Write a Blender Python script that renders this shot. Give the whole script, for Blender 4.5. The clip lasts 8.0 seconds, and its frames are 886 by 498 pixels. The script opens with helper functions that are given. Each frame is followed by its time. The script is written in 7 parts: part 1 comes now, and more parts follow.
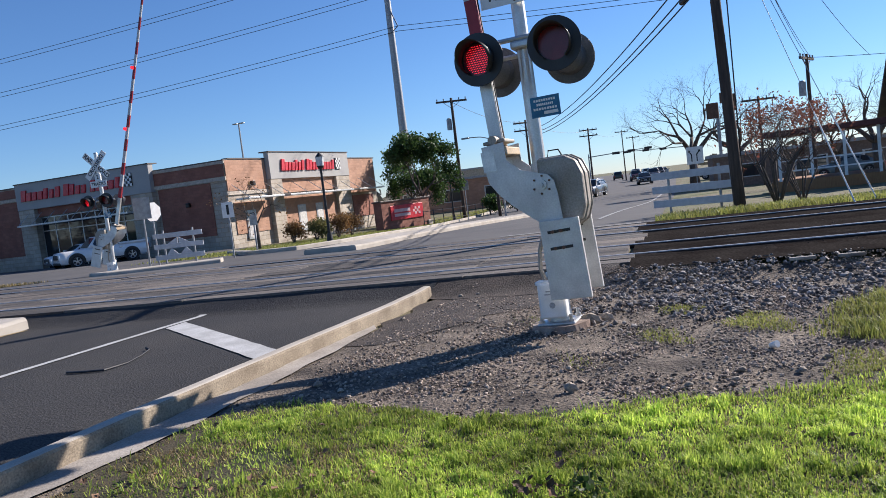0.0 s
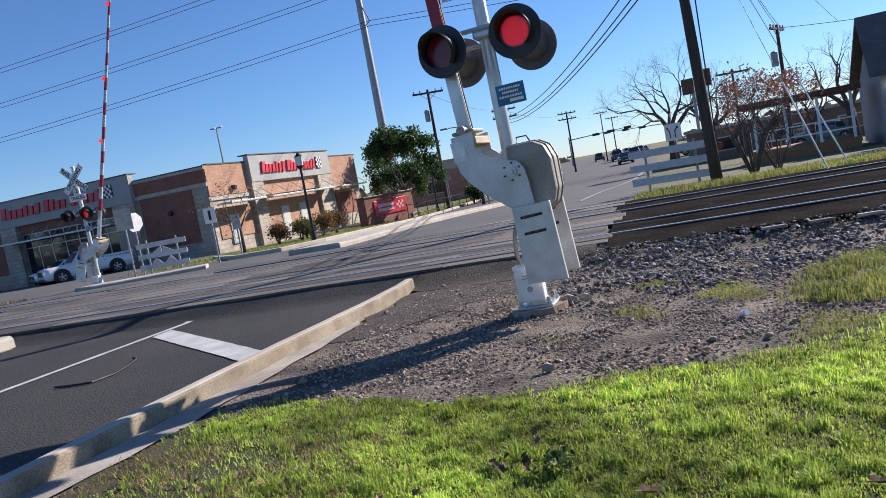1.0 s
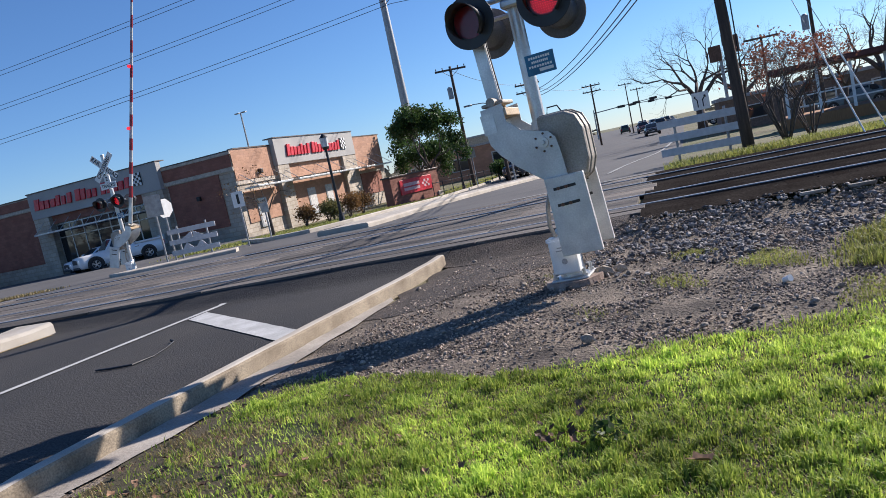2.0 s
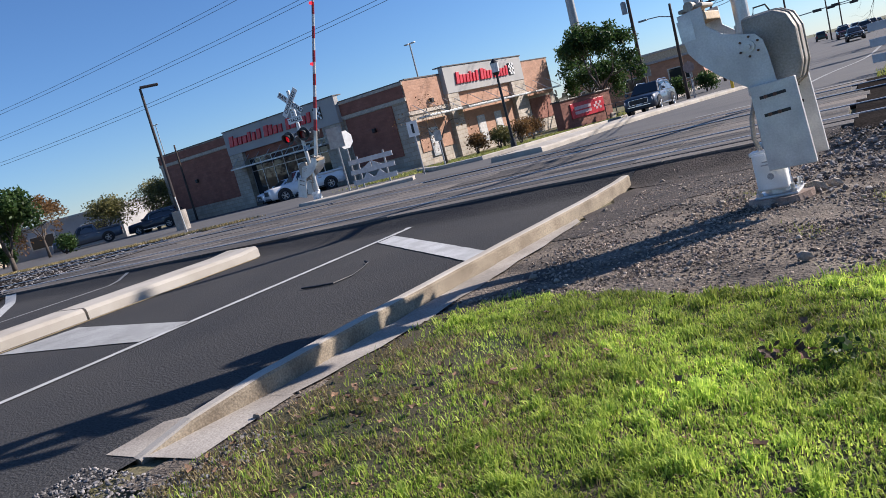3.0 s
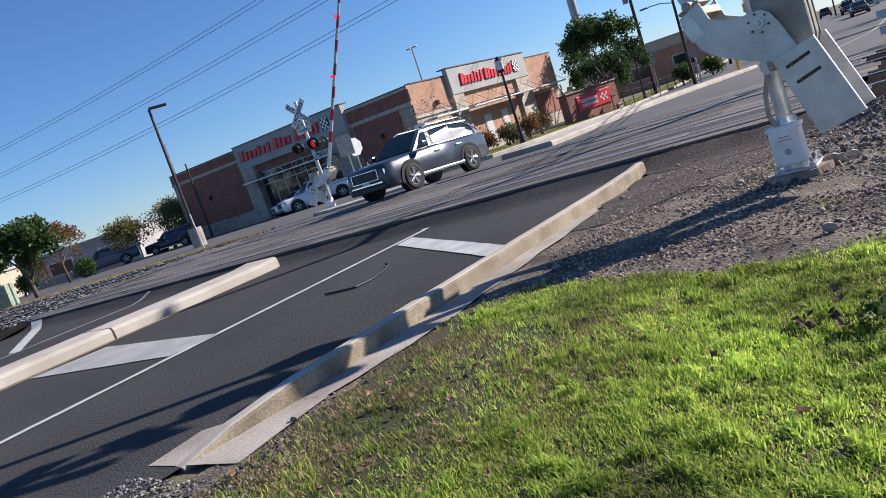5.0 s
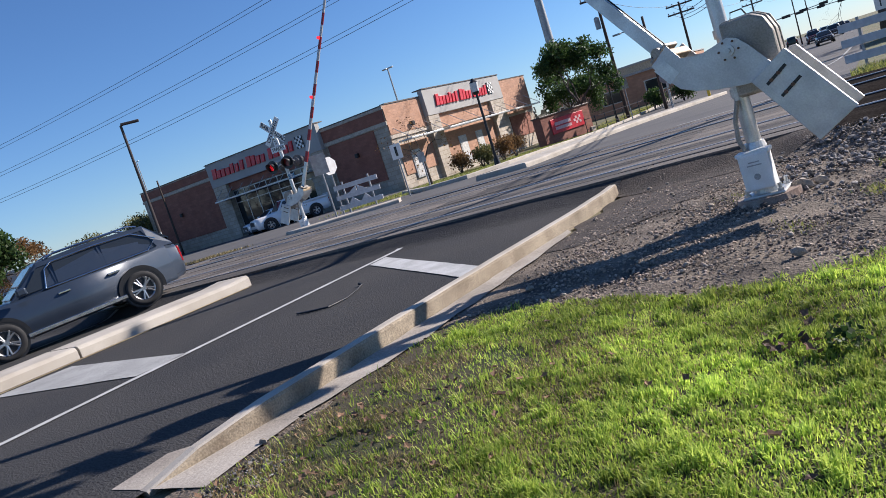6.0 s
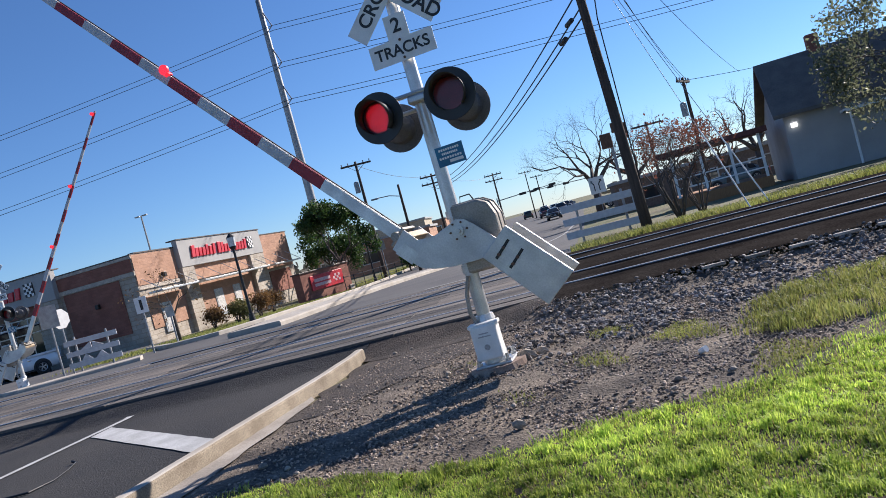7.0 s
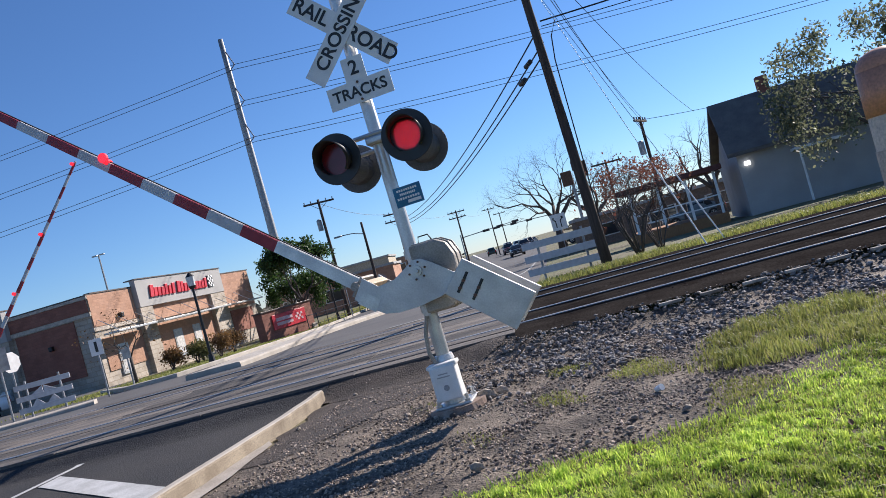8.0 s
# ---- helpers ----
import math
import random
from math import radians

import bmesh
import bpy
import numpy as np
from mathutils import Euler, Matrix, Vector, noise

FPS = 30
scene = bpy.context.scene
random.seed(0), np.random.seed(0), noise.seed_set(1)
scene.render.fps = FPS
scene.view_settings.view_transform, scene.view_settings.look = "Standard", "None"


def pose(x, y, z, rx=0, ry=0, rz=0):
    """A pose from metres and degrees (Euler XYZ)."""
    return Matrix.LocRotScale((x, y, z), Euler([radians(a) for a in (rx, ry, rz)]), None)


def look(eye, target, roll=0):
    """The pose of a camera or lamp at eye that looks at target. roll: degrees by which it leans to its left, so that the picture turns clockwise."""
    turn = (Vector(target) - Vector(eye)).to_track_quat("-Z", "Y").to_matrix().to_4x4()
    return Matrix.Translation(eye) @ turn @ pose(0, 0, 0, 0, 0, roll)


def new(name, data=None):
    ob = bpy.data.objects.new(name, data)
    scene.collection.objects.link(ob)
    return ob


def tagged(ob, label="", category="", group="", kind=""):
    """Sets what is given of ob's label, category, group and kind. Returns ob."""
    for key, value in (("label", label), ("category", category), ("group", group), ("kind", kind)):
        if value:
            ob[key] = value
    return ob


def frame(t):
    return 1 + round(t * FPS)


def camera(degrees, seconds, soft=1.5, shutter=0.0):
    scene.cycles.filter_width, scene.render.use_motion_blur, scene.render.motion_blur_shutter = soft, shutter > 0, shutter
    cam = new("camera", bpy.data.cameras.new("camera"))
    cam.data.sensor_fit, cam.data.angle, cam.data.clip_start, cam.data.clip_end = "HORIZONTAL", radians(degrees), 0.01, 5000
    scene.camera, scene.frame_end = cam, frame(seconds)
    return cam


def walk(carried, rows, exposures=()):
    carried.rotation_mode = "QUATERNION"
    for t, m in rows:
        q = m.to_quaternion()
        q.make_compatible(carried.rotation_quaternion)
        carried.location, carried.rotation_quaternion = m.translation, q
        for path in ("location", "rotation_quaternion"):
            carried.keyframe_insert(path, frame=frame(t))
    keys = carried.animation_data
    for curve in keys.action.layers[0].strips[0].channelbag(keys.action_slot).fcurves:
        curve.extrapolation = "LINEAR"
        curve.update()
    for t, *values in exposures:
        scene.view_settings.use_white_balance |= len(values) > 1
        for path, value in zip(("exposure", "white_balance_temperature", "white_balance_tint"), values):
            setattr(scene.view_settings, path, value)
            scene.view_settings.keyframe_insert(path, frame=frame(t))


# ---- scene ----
cam = camera(61.3, 8.0, 0.7)
PATH = [
    (0, (1.856, -7.299, 1.479), (1.089, -5.457, 1.33), -6.9),
    (0.5, (1.919, -7.353, 1.468), (1.128, -5.522, 1.321), -8.1),
    (1, (1.999, -7.355, 1.464), (1.26, -5.505, 1.288), -10.5),
    (1.2, (2.011, -7.325, 1.463), (1.327, -5.456, 1.268), -11.3),
    (2.3, (1.837, -7.35, 1.42), (0.9, -5.599, 1.185), -13.4),
    (2.5, (1.781, -7.374, 1.411), (0.74, -5.684, 1.159), -14.3),
    (3, (1.716, -7.428, 1.406), (0.501, -5.869, 1.106), -14.8),
    (3.5, (1.714, -7.474, 1.417), (0.44, -5.958, 1.136), -15.7),
    (4, (1.685, -7.531, 1.413), (0.309, -6.099, 1.177), -17.9),
    (4.5, (1.682, -7.565, 1.399), (0.289, -6.152, 1.145), -18.5),
    (5, (1.676, -7.507, 1.383), (0.432, -5.967, 1.099), -18.5),
    (5.2, (1.675, -7.498, 1.381), (0.469, -5.929, 1.093), -18.4),
    (6.3, (1.663, -7.479, 1.387), (0.51, -5.857, 1.18), -16.7),
    (6.5, (1.712, -7.455, 1.416), (0.67, -5.754, 1.267), -16.3),
    (7, (1.83, -7.329, 1.45), (1.284, -5.406, 1.411), -15.1),
    (7.5, (1.866, -7.331, 1.454), (1.54, -5.358, 1.461), -15.1),
    (8, (1.894, -7.315, 1.465), (1.462, -5.362, 1.496), -15.5),
]
walk(cam, [(t, look(e, a, r)) for t, e, a, r in PATH], exposures=[(0, 0.78, 6050, 15), (8, 0.78, 6050, 15)])


# ---------- world and sun ----------
SUN_AZ, SUN_EL = 36.0, 29.0
world = bpy.data.worlds.new("sky")
scene.world = world
world.use_nodes = True
wn = world.node_tree.nodes
wn.clear()
sky = wn.new("ShaderNodeTexSky")
sky.sky_type, sky.sun_disc = "NISHITA", False
sky.sun_elevation, sky.sun_rotation = radians(SUN_EL), radians(SUN_AZ)
sky.altitude, sky.air_density, sky.dust_density, sky.ozone_density = 150, 1.0, 0.0, 8.0
wb = wn.new("ShaderNodeBackground")
wb.inputs["Strength"].default_value = 0.074
wo = wn.new("ShaderNodeOutputWorld")
world.node_tree.links.new(sky.outputs[0], wb.inputs[0])
world.node_tree.links.new(wb.outputs[0], wo.inputs[0])
sun = new("sun", bpy.data.lights.new("sun", "SUN"))
sun.data.energy, sun.data.angle, sun.data.color = 5.0, radians(0.5), (1.0, 0.90, 0.76)
SUN_WAY = Vector((math.sin(radians(SUN_AZ)) * math.cos(radians(SUN_EL)), math.cos(radians(SUN_AZ)) * math.cos(radians(SUN_EL)), math.sin(radians(SUN_EL))))
sun.matrix_world = look(SUN_WAY * 60, (0, 0, 0))


# ---------- materials ----------
MATS = {}


def mat(name, col, rough=0.7, metal=0.0, col2=None, scale=6.0, fine=90.0, grain=0.25, bump=0.15, dist=0.004, glow=0.0, glow_col=None, per=0.0, island=0.0, world_space=False, stretch=(1, 1, 1), coat=0.0):
    """Two scales of colour variation, fine relief, optional variation from piece to piece."""
    if name in MATS:
        return MATS[name]
    m = bpy.data.materials.new(name)
    m.use_nodes = True
    nt = m.node_tree
    n, l = nt.nodes, nt.links
    b = n["Principled BSDF"]
    if world_space:
        src = n.new("ShaderNodeNewGeometry").outputs["Position"]
    else:
        src = n.new("ShaderNodeTexCoord").outputs["Object"]
    mp = n.new("ShaderNodeMapping")
    mp.inputs["Scale"].default_value = stretch
    l.new(src, mp.inputs[0])
    big = n.new("ShaderNodeTexNoise")
    big.inputs["Scale"].default_value, big.inputs["Detail"].default_value = scale, 6
    tiny = n.new("ShaderNodeTexNoise")
    tiny.inputs["Scale"].default_value, tiny.inputs["Detail"].default_value = fine, 4
    l.new(mp.outputs[0], big.inputs[0])
    l.new(mp.outputs[0], tiny.inputs[0])
    ramp = n.new("ShaderNodeMapRange")
    ramp.inputs[1].default_value, ramp.inputs[2].default_value = 0.35, 0.65
    l.new(big.outputs[0], ramp.inputs[0])
    mix = n.new("ShaderNodeMix")
    mix.data_type = "RGBA"
    c2 = col2 or tuple(c * 0.72 for c in col)
    mix.inputs[6].default_value, mix.inputs[7].default_value = (*col, 1), (*c2, 1)
    l.new(ramp.outputs[0], mix.inputs[0])
    hsv = n.new("ShaderNodeHueSaturation")
    l.new(mix.outputs[2], hsv.inputs["Color"])
    val = n.new("ShaderNodeMapRange")
    val.inputs[1].default_value, val.inputs[2].default_value = 0.25, 0.75
    val.inputs[3].default_value, val.inputs[4].default_value = 1 - grain, 1 + grain
    l.new(tiny.outputs[0], val.inputs[0])
    out = val.outputs[0]
    for amount, sock in ((per, "Random"), (island, "Random Per Island")):
        if amount:
            s = n.new("ShaderNodeObjectInfo" if sock == "Random" else "ShaderNodeNewGeometry").outputs[sock]
            r = n.new("ShaderNodeMapRange")
            r.inputs[3].default_value, r.inputs[4].default_value = 1 - amount, 1 + amount
            l.new(s, r.inputs[0])
            mu = n.new("ShaderNodeMath")
            mu.operation = "MULTIPLY"
            l.new(out, mu.inputs[0])
            l.new(r.outputs[0], mu.inputs[1])
            out = mu.outputs[0]
    l.new(out, hsv.inputs["Value"])
    l.new(hsv.outputs[0], b.inputs["Base Color"])
    rr = n.new("ShaderNodeMapRange")
    rr.inputs[3].default_value, rr.inputs[4].default_value = max(0.02, rough - 0.1), min(1, rough + 0.1)
    l.new(big.outputs[0], rr.inputs[0])
    l.new(rr.outputs[0], b.inputs["Roughness"])
    b.inputs["Metallic"].default_value = metal
    b.inputs["Coat Weight"].default_value = coat
    b.inputs["Coat Roughness"].default_value = 0.05
    if bump:
        bp = n.new("ShaderNodeBump")
        bp.inputs["Strength"].default_value, bp.inputs["Distance"].default_value = bump, dist
        l.new(tiny.outputs[0], bp.inputs["Height"])
        l.new(bp.outputs[0], b.inputs["Normal"])
    if glow:
        b.inputs["Emission Color"].default_value = (*(glow_col or col), 1)
        b.inputs["Emission Strength"].default_value = glow
    MATS[name] = m
    return m


def glass(name, tint, rough=0.03):
    if name in MATS:
        return MATS[name]
    m = bpy.data.materials.new(name)
    m.use_nodes = True
    b = m.node_tree.nodes["Principled BSDF"]
    b.inputs["Base Color"].default_value = (*tint, 1)
    b.inputs["Roughness"].default_value = rough
    b.inputs["Specular IOR Level"].default_value = 0.5
    MATS[name] = m
    return m


M_SOIL = mat("soil_and_grass", (0.085, 0.10, 0.03), 0.95, col2=(0.16, 0.13, 0.075), scale=0.5, fine=30, grain=0.4, bump=0.6, dist=0.03, world_space=True)
M_LAWN = mat("lawn_soil", (0.036, 0.042, 0.014), 0.95, col2=(0.07, 0.05, 0.028), scale=1.2, fine=60, grain=0.4, bump=0.6, dist=0.02, world_space=True)
M_ASPH = mat("dark_asphalt", (0.039, 0.0385, 0.039), 0.88, col2=(0.055, 0.053, 0.051), scale=0.45, fine=48, grain=0.85, bump=1.0, dist=0.012, world_space=True)
M_ASPH_OLD = mat("worn_asphalt", (0.07, 0.067, 0.065), 0.85, col2=(0.10, 0.095, 0.09), scale=0.5, fine=120, grain=0.3, bump=0.5, dist=0.004, world_space=True)
M_CROSS = mat("crossing_panel", (0.058, 0.054, 0.051), 0.9, col2=(0.14, 0.118, 0.098), scale=2.0, fine=70, grain=0.45, bump=0.6, dist=0.008, per=0.45, stretch=(0.3, 3, 1))
M_TYRE_MARK = mat("tyre_dirt", (0.05, 0.045, 0.042), 0.9, world_space=True)
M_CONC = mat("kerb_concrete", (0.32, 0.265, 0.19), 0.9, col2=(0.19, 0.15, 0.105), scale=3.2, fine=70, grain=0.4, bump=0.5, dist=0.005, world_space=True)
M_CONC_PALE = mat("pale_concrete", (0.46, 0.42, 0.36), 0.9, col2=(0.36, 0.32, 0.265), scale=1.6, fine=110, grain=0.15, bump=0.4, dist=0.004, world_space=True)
M_CONC_DIRT = mat("dirty_concrete", (0.40, 0.36, 0.31), 0.95, col2=(0.25, 0.22, 0.185), scale=1.3, fine=70, grain=0.3, bump=0.5, dist=0.006, world_space=True)
M_DIRT = mat("gravelly_dirt", (0.21, 0.168, 0.126), 0.95, col2=(0.05, 0.039, 0.031), scale=1.6, fine=40, grain=0.65, bump=1.0, dist=0.03, world_space=True)
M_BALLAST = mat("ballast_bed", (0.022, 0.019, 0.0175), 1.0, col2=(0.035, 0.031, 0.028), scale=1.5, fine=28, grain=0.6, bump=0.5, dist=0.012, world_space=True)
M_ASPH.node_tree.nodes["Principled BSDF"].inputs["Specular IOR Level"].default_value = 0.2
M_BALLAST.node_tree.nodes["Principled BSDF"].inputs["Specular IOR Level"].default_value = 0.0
M_DARKSOIL = mat("dark_soil", (0.07, 0.054, 0.043), 0.95, col2=(0.035, 0.028, 0.024), scale=2.5, fine=45, grain=0.6, bump=1.0, dist=0.03, world_space=True)
M_PAINT_ROAD = mat("road_paint", (0.5, 0.5, 0.485), 0.75, col2=(0.38, 0.38, 0.365), scale=3, fine=60, grain=0.2, bump=0.3, world_space=True)
M_PAINT_WORN = mat("worn_road_paint", (0.36, 0.36, 0.345), 0.8, col2=(0.26, 0.26, 0.25), scale=1.5, fine=60, grain=0.3, bump=0.3, world_space=True)


# ---------- mesh helpers ----------
def mesh_of(bm, name, material, smooth=False):
    me = bpy.data.meshes.new(name)
    bm.to_mesh(me)
    bm.free()
    for m in material if isinstance(material, (list, tuple)) else [material]:
        me.materials.append(m)
    if smooth:
        for p in me.polygons:
            p.use_smooth = True
    return me


def part(name, bm, material, parent=None, label="", smooth=False, at=None):
    ob = new(name, mesh_of(bm, name, material, smooth))
    if at is not None:
        ob.matrix_basis = at
    if parent:
        ob.parent = parent
    if label:
        tagged(ob, label)
    return ob


def thing(name, label, category, at=None, group="", kind=""):
    ob = new(name)
    ob.empty_display_size = 0.2
    if at is not None:
        ob.matrix_basis = at
    return tagged(ob, label, category, group, kind)


def box(bm, x0, x1, y0, y1, z0, z1, bevel=0.0, m=None, mi=0):
    r = bmesh.ops.create_cube(bm, size=1)
    vs = r["verts"]
    for v in vs:
        v.co = Vector(((x0 + x1) / 2 + v.co.x * (x1 - x0), (y0 + y1) / 2 + v.co.y * (y1 - y0), (z0 + z1) / 2 + v.co.z * (z1 - z0)))
    if bevel:
        es = list({e for v in vs for e in v.link_edges})
        g = bmesh.ops.bevel(bm, geom=es, offset=bevel, segments=2, affect="EDGES", profile=0.5)
        vs = list({v for f in g["faces"] for v in f.verts} | {v for v in vs if v.is_valid})
    if m is not None:
        bmesh.ops.transform(bm, matrix=m, verts=vs)
    if mi:
        for f in {f for v in vs for f in v.link_faces}:
            f.material_index = mi
    return vs


def rod(bm, a, b, r0, r1=None, seg=12, caps=True):
    a, b = Vector(a), Vector(b)
    r1 = r0 if r1 is None else r1
    d = b - a
    q = d.to_track_quat("Z", "Y").to_matrix().to_4x4()
    return bmesh.ops.create_cone(bm, cap_ends=caps, segments=seg, radius1=r0, radius2=r1, depth=d.length, matrix=Matrix.Translation((a + b) / 2) @ q)["verts"]


def pipe(bm, pts, r, seg=8):
    """A round tube along points; r may be one radius or one for each point."""
    pts = [Vector(p) for p in pts]
    rs = r if isinstance(r, (list, tuple)) else [r] * len(pts)
    rings = []
    for i, p in enumerate(pts):
        d = (pts[min(i + 1, len(pts) - 1)] - pts[max(i - 1, 0)]).normalized()
        side = d.cross(Vector((0, 0, 1)) if abs(d.z) < 0.9 else Vector((1, 0, 0))).normalized()
        up = side.cross(d)
        rings.append([bm.verts.new(p + (side * math.cos(t) + up * math.sin(t)) * rs[i]) for t in (2 * math.pi * k / seg for k in range(seg))])
    for u, v in zip(rings, rings[1:]):
        for k in range(seg):
            bm.faces.new((u[k], u[(k + 1) % seg], v[(k + 1) % seg], v[k]))
    bm.faces.new(rings[0][::-1])
    bm.faces.new(rings[-1])


def extrude_poly(bm, pts, depth, bevel=0.0, m=None, mi=0):
    """A plate: an outline in x, z, thick along y from 0 to depth."""
    vs = [bm.verts.new((x, 0, z)) for x, z in pts]
    f = bm.faces.new(vs)
    r = bmesh.ops.extrude_face_region(bm, geom=[f])
    top = [v for v in r["geom"] if isinstance(v, bmesh.types.BMVert)]
    for v in top:
        v.co.y += depth
    allv = vs + top
    bmesh.ops.recalc_face_normals(bm, faces=list({f for v in allv for f in v.link_faces}))
    if bevel:
        es = [e for e in {e for v in allv for e in v.link_edges}]
        g = bmesh.ops.bevel(bm, geom=es, offset=bevel, segments=2, affect="EDGES", profile=0.5)
        allv = list({v for f in g["faces"] for v in f.verts} | {v for v in allv if v.is_valid})
    if m is not None:
        bmesh.ops.transform(bm, matrix=m, verts=allv)
    if mi:
        for f in {f for v in allv for f in v.link_faces}:
            f.material_index = mi
    return allv


# ---------- lie of the land ----------
TRACK_A = math.atan(0.11)
TU = Vector((math.cos(TRACK_A), math.sin(TRACK_A), 0))
TN = Vector((-math.sin(TRACK_A), math.cos(TRACK_A), 0))


def smooth(a, b, x):
    if a > b:
        return 1 - smooth(b, a, x)
    t = min(1.0, max(0.0, (x - a) / (b - a)))
    return t * t * (3 - 2 * t)


def across(x, y):
    return TN.x * x + TN.y * (y - 4.6)


def land(x, y):
    """Height of the ground: a low hump that carries the two tracks, then a gentle fall."""
    s = across(x, y)
    u = TU.x * x + TU.y * (y - 4.6)
    bed = 0.2 - 0.025 * max(smooth(0.0, 0.5, u), smooth(-20.2, -20.7, u)) * smooth(6.6, 5.6, s) * smooth(-2.4, -1.5, s)
    side = smooth(-0.9, 0.5, u)
    return bed * smooth(-1.87 - 0.88 * side, -1.2 - 0.5 * side, s) - 0.2 * smooth(5.4, 11, s) - 0.75 * smooth(9, 45, s) + 0.55 * smooth(45, 130, s)


def on_track(u, s, z=0.0):
    p = Vector((0, 4.6, 0)) + TU * u + TN * s
    return Vector((p.x, p.y, z))


def patch(name, outline, lift, material, step=0.5, label="", category="", kind="structure", rough_edge=0.0, bumpy=0.0, parent=None):
    """A flat sheet laid on the land, cut along a grid so that it follows it."""
    bm = bmesh.new()
    pts = []
    rnd = random.Random(len(name) * 7 + int(abs(outline[0][0]) * 10))
    for (x0, y0), (x1, y1) in zip(outline, outline[1:] + outline[:1]):
        n = max(1, int(math.hypot(x1 - x0, y1 - y0) / 0.25)) if rough_edge else 1
        for k in range(n):
            t = k / n
            j = rough_edge if rough_edge else 0
            pts.append((x0 + (x1 - x0) * t + rnd.uniform(-j, j), y0 + (y1 - y0) * t + rnd.uniform(-j, j)))
    f = bm.faces.new([bm.verts.new((x, y, 0)) for x, y in pts])
    if f.normal.z < 0:
        f.normal_flip()
    xs, ys = [p[0] for p in pts], [p[1] for p in pts]
    for lo, hi, n in ((min(xs), max(xs), (1, 0, 0)), (min(ys), max(ys), (0, 1, 0))):
        k = math.ceil(lo / step) * step
        while k < hi:
            bmesh.ops.bisect_plane(bm, geom=bm.verts[:] + bm.edges[:] + bm.faces[:], plane_co=Vector(n) * k, plane_no=n)
            k += step
    bmesh.ops.triangulate(bm, faces=[f for f in bm.faces if len(f.verts) > 4])
    bm.normal_update()
    for f in bm.faces:
        if f.normal.z < 0:
            f.normal_flip()
    for v in bm.verts:
        v.co.z = land(v.co.x, v.co.y) + lift + (bumpy * noise.noise(Vector((v.co.x * 1.7, v.co.y * 1.7, 3))) if bumpy else 0)
    ob = part(name, bm, material, parent, smooth=True)
    if parent is None:
        tagged(ob, label, category, "", kind)
    return ob


# ---------- ground ----------
def spaced():
    near = list(np.arange(-26, 30.01, 0.5))
    far = [32, 35, 38, 42, 46, 50, 55, 60, 66, 72, 80, 90, 100, 120, 150, 200, 300, 600, 1500, 3500]
    return near, far


def ground_sheet():
    near, far = spaced()
    xs = [-v for v in far[::-1]] + near + far
    ys = xs
    verts = [(float(x), float(y), min(land(x + a, y + b) for a in (-0.5, 0, 0.5) for b in (-0.5, 0, 0.5)) - 0.03) for y in ys for x in xs]
    n = len(xs)
    faces = [(j * n + i, j * n + i + 1, (j + 1) * n + i + 1, (j + 1) * n + i) for j in range(n - 1) for i in range(n - 1)]
    me = bpy.data.meshes.new("ground")
    me.from_pydata(verts, [], faces)
    me.materials.append(M_SOIL)
    for p in me.polygons:
        p.use_smooth = True
    tagged(new("ground", me), "winter grass and bare soil spreading around the crossing", "ground", kind="structure")


ground_sheet()

# lawn by the kerb, from which the camera looks
LAWN = [(-2.05, -5.5), (-2.08, -4.3), (-2.03, -2.9), (-1.55, -2.5), (-0.66, -2.66), (0.1, -2.88), (0.6, -2.72), (1.08, -2.5), (1.5, -2.42), (1.85, -2.3), (2.2, -2.15), (2.6, -1.85), (3.0, -1.35), (3.4, -0.9), (4.2, -0.5), (6, -0.3), (9, 0.0), (16, 0.6), (16, -16), (-2.05, -16)]
patch("lawn", LAWN, 0.0, M_LAWN, 0.5, "sunlit winter lawn beside the kerb", "lawn", rough_edge=0.06)
# gravelly dirt round the signal
patch("dirt_shoulder", [(-2.3, -5.6), (-2.3, 3.2), (-0.2, 3.3), (0.6, 2.6), (12, 3.4), (12, 0.0), (9, -0.15), (6, -0.45), (4.2, -0.65), (3.4, -1.05), (3.0, -1.5), (2.6, -2.0), (2.2, -2.3), (1.85, -2.45), (1.5, -2.57), (1.08, -2.65), (0.6, -2.87), (0.1, -3.03), (-0.66, -2.81), (-1.55, -2.65), (-1.95, -3.0), (-2.0, -5.6)], -0.012, M_DIRT, 0.25, "bare gravelly dirt round the signal foot", "dirt", bumpy=0.02)
patch("dark_soil", [(-2.3, 0.2), (-2.35, 1.6), (-2.4, 2.9), (-1.2, 3.1), (-0.3, 2.6), (-0.5, 1.6), (-1.1, 0.8), (-1.5, 0.1), (-1.9, -0.5), (-2.2, -0.6)], -0.004, M_DARKSOIL, 0.2, "dark crumbly soil beside the kerb end", "dirt", rough_edge=0.09, bumpy=0.012)
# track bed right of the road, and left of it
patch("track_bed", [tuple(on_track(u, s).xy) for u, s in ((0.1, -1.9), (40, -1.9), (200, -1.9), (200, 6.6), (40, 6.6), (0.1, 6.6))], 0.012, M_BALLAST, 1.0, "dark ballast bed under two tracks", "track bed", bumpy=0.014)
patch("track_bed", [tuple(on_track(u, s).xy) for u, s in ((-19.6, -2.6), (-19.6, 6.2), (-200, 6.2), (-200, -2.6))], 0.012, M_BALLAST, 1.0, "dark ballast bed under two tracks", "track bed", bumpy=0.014)

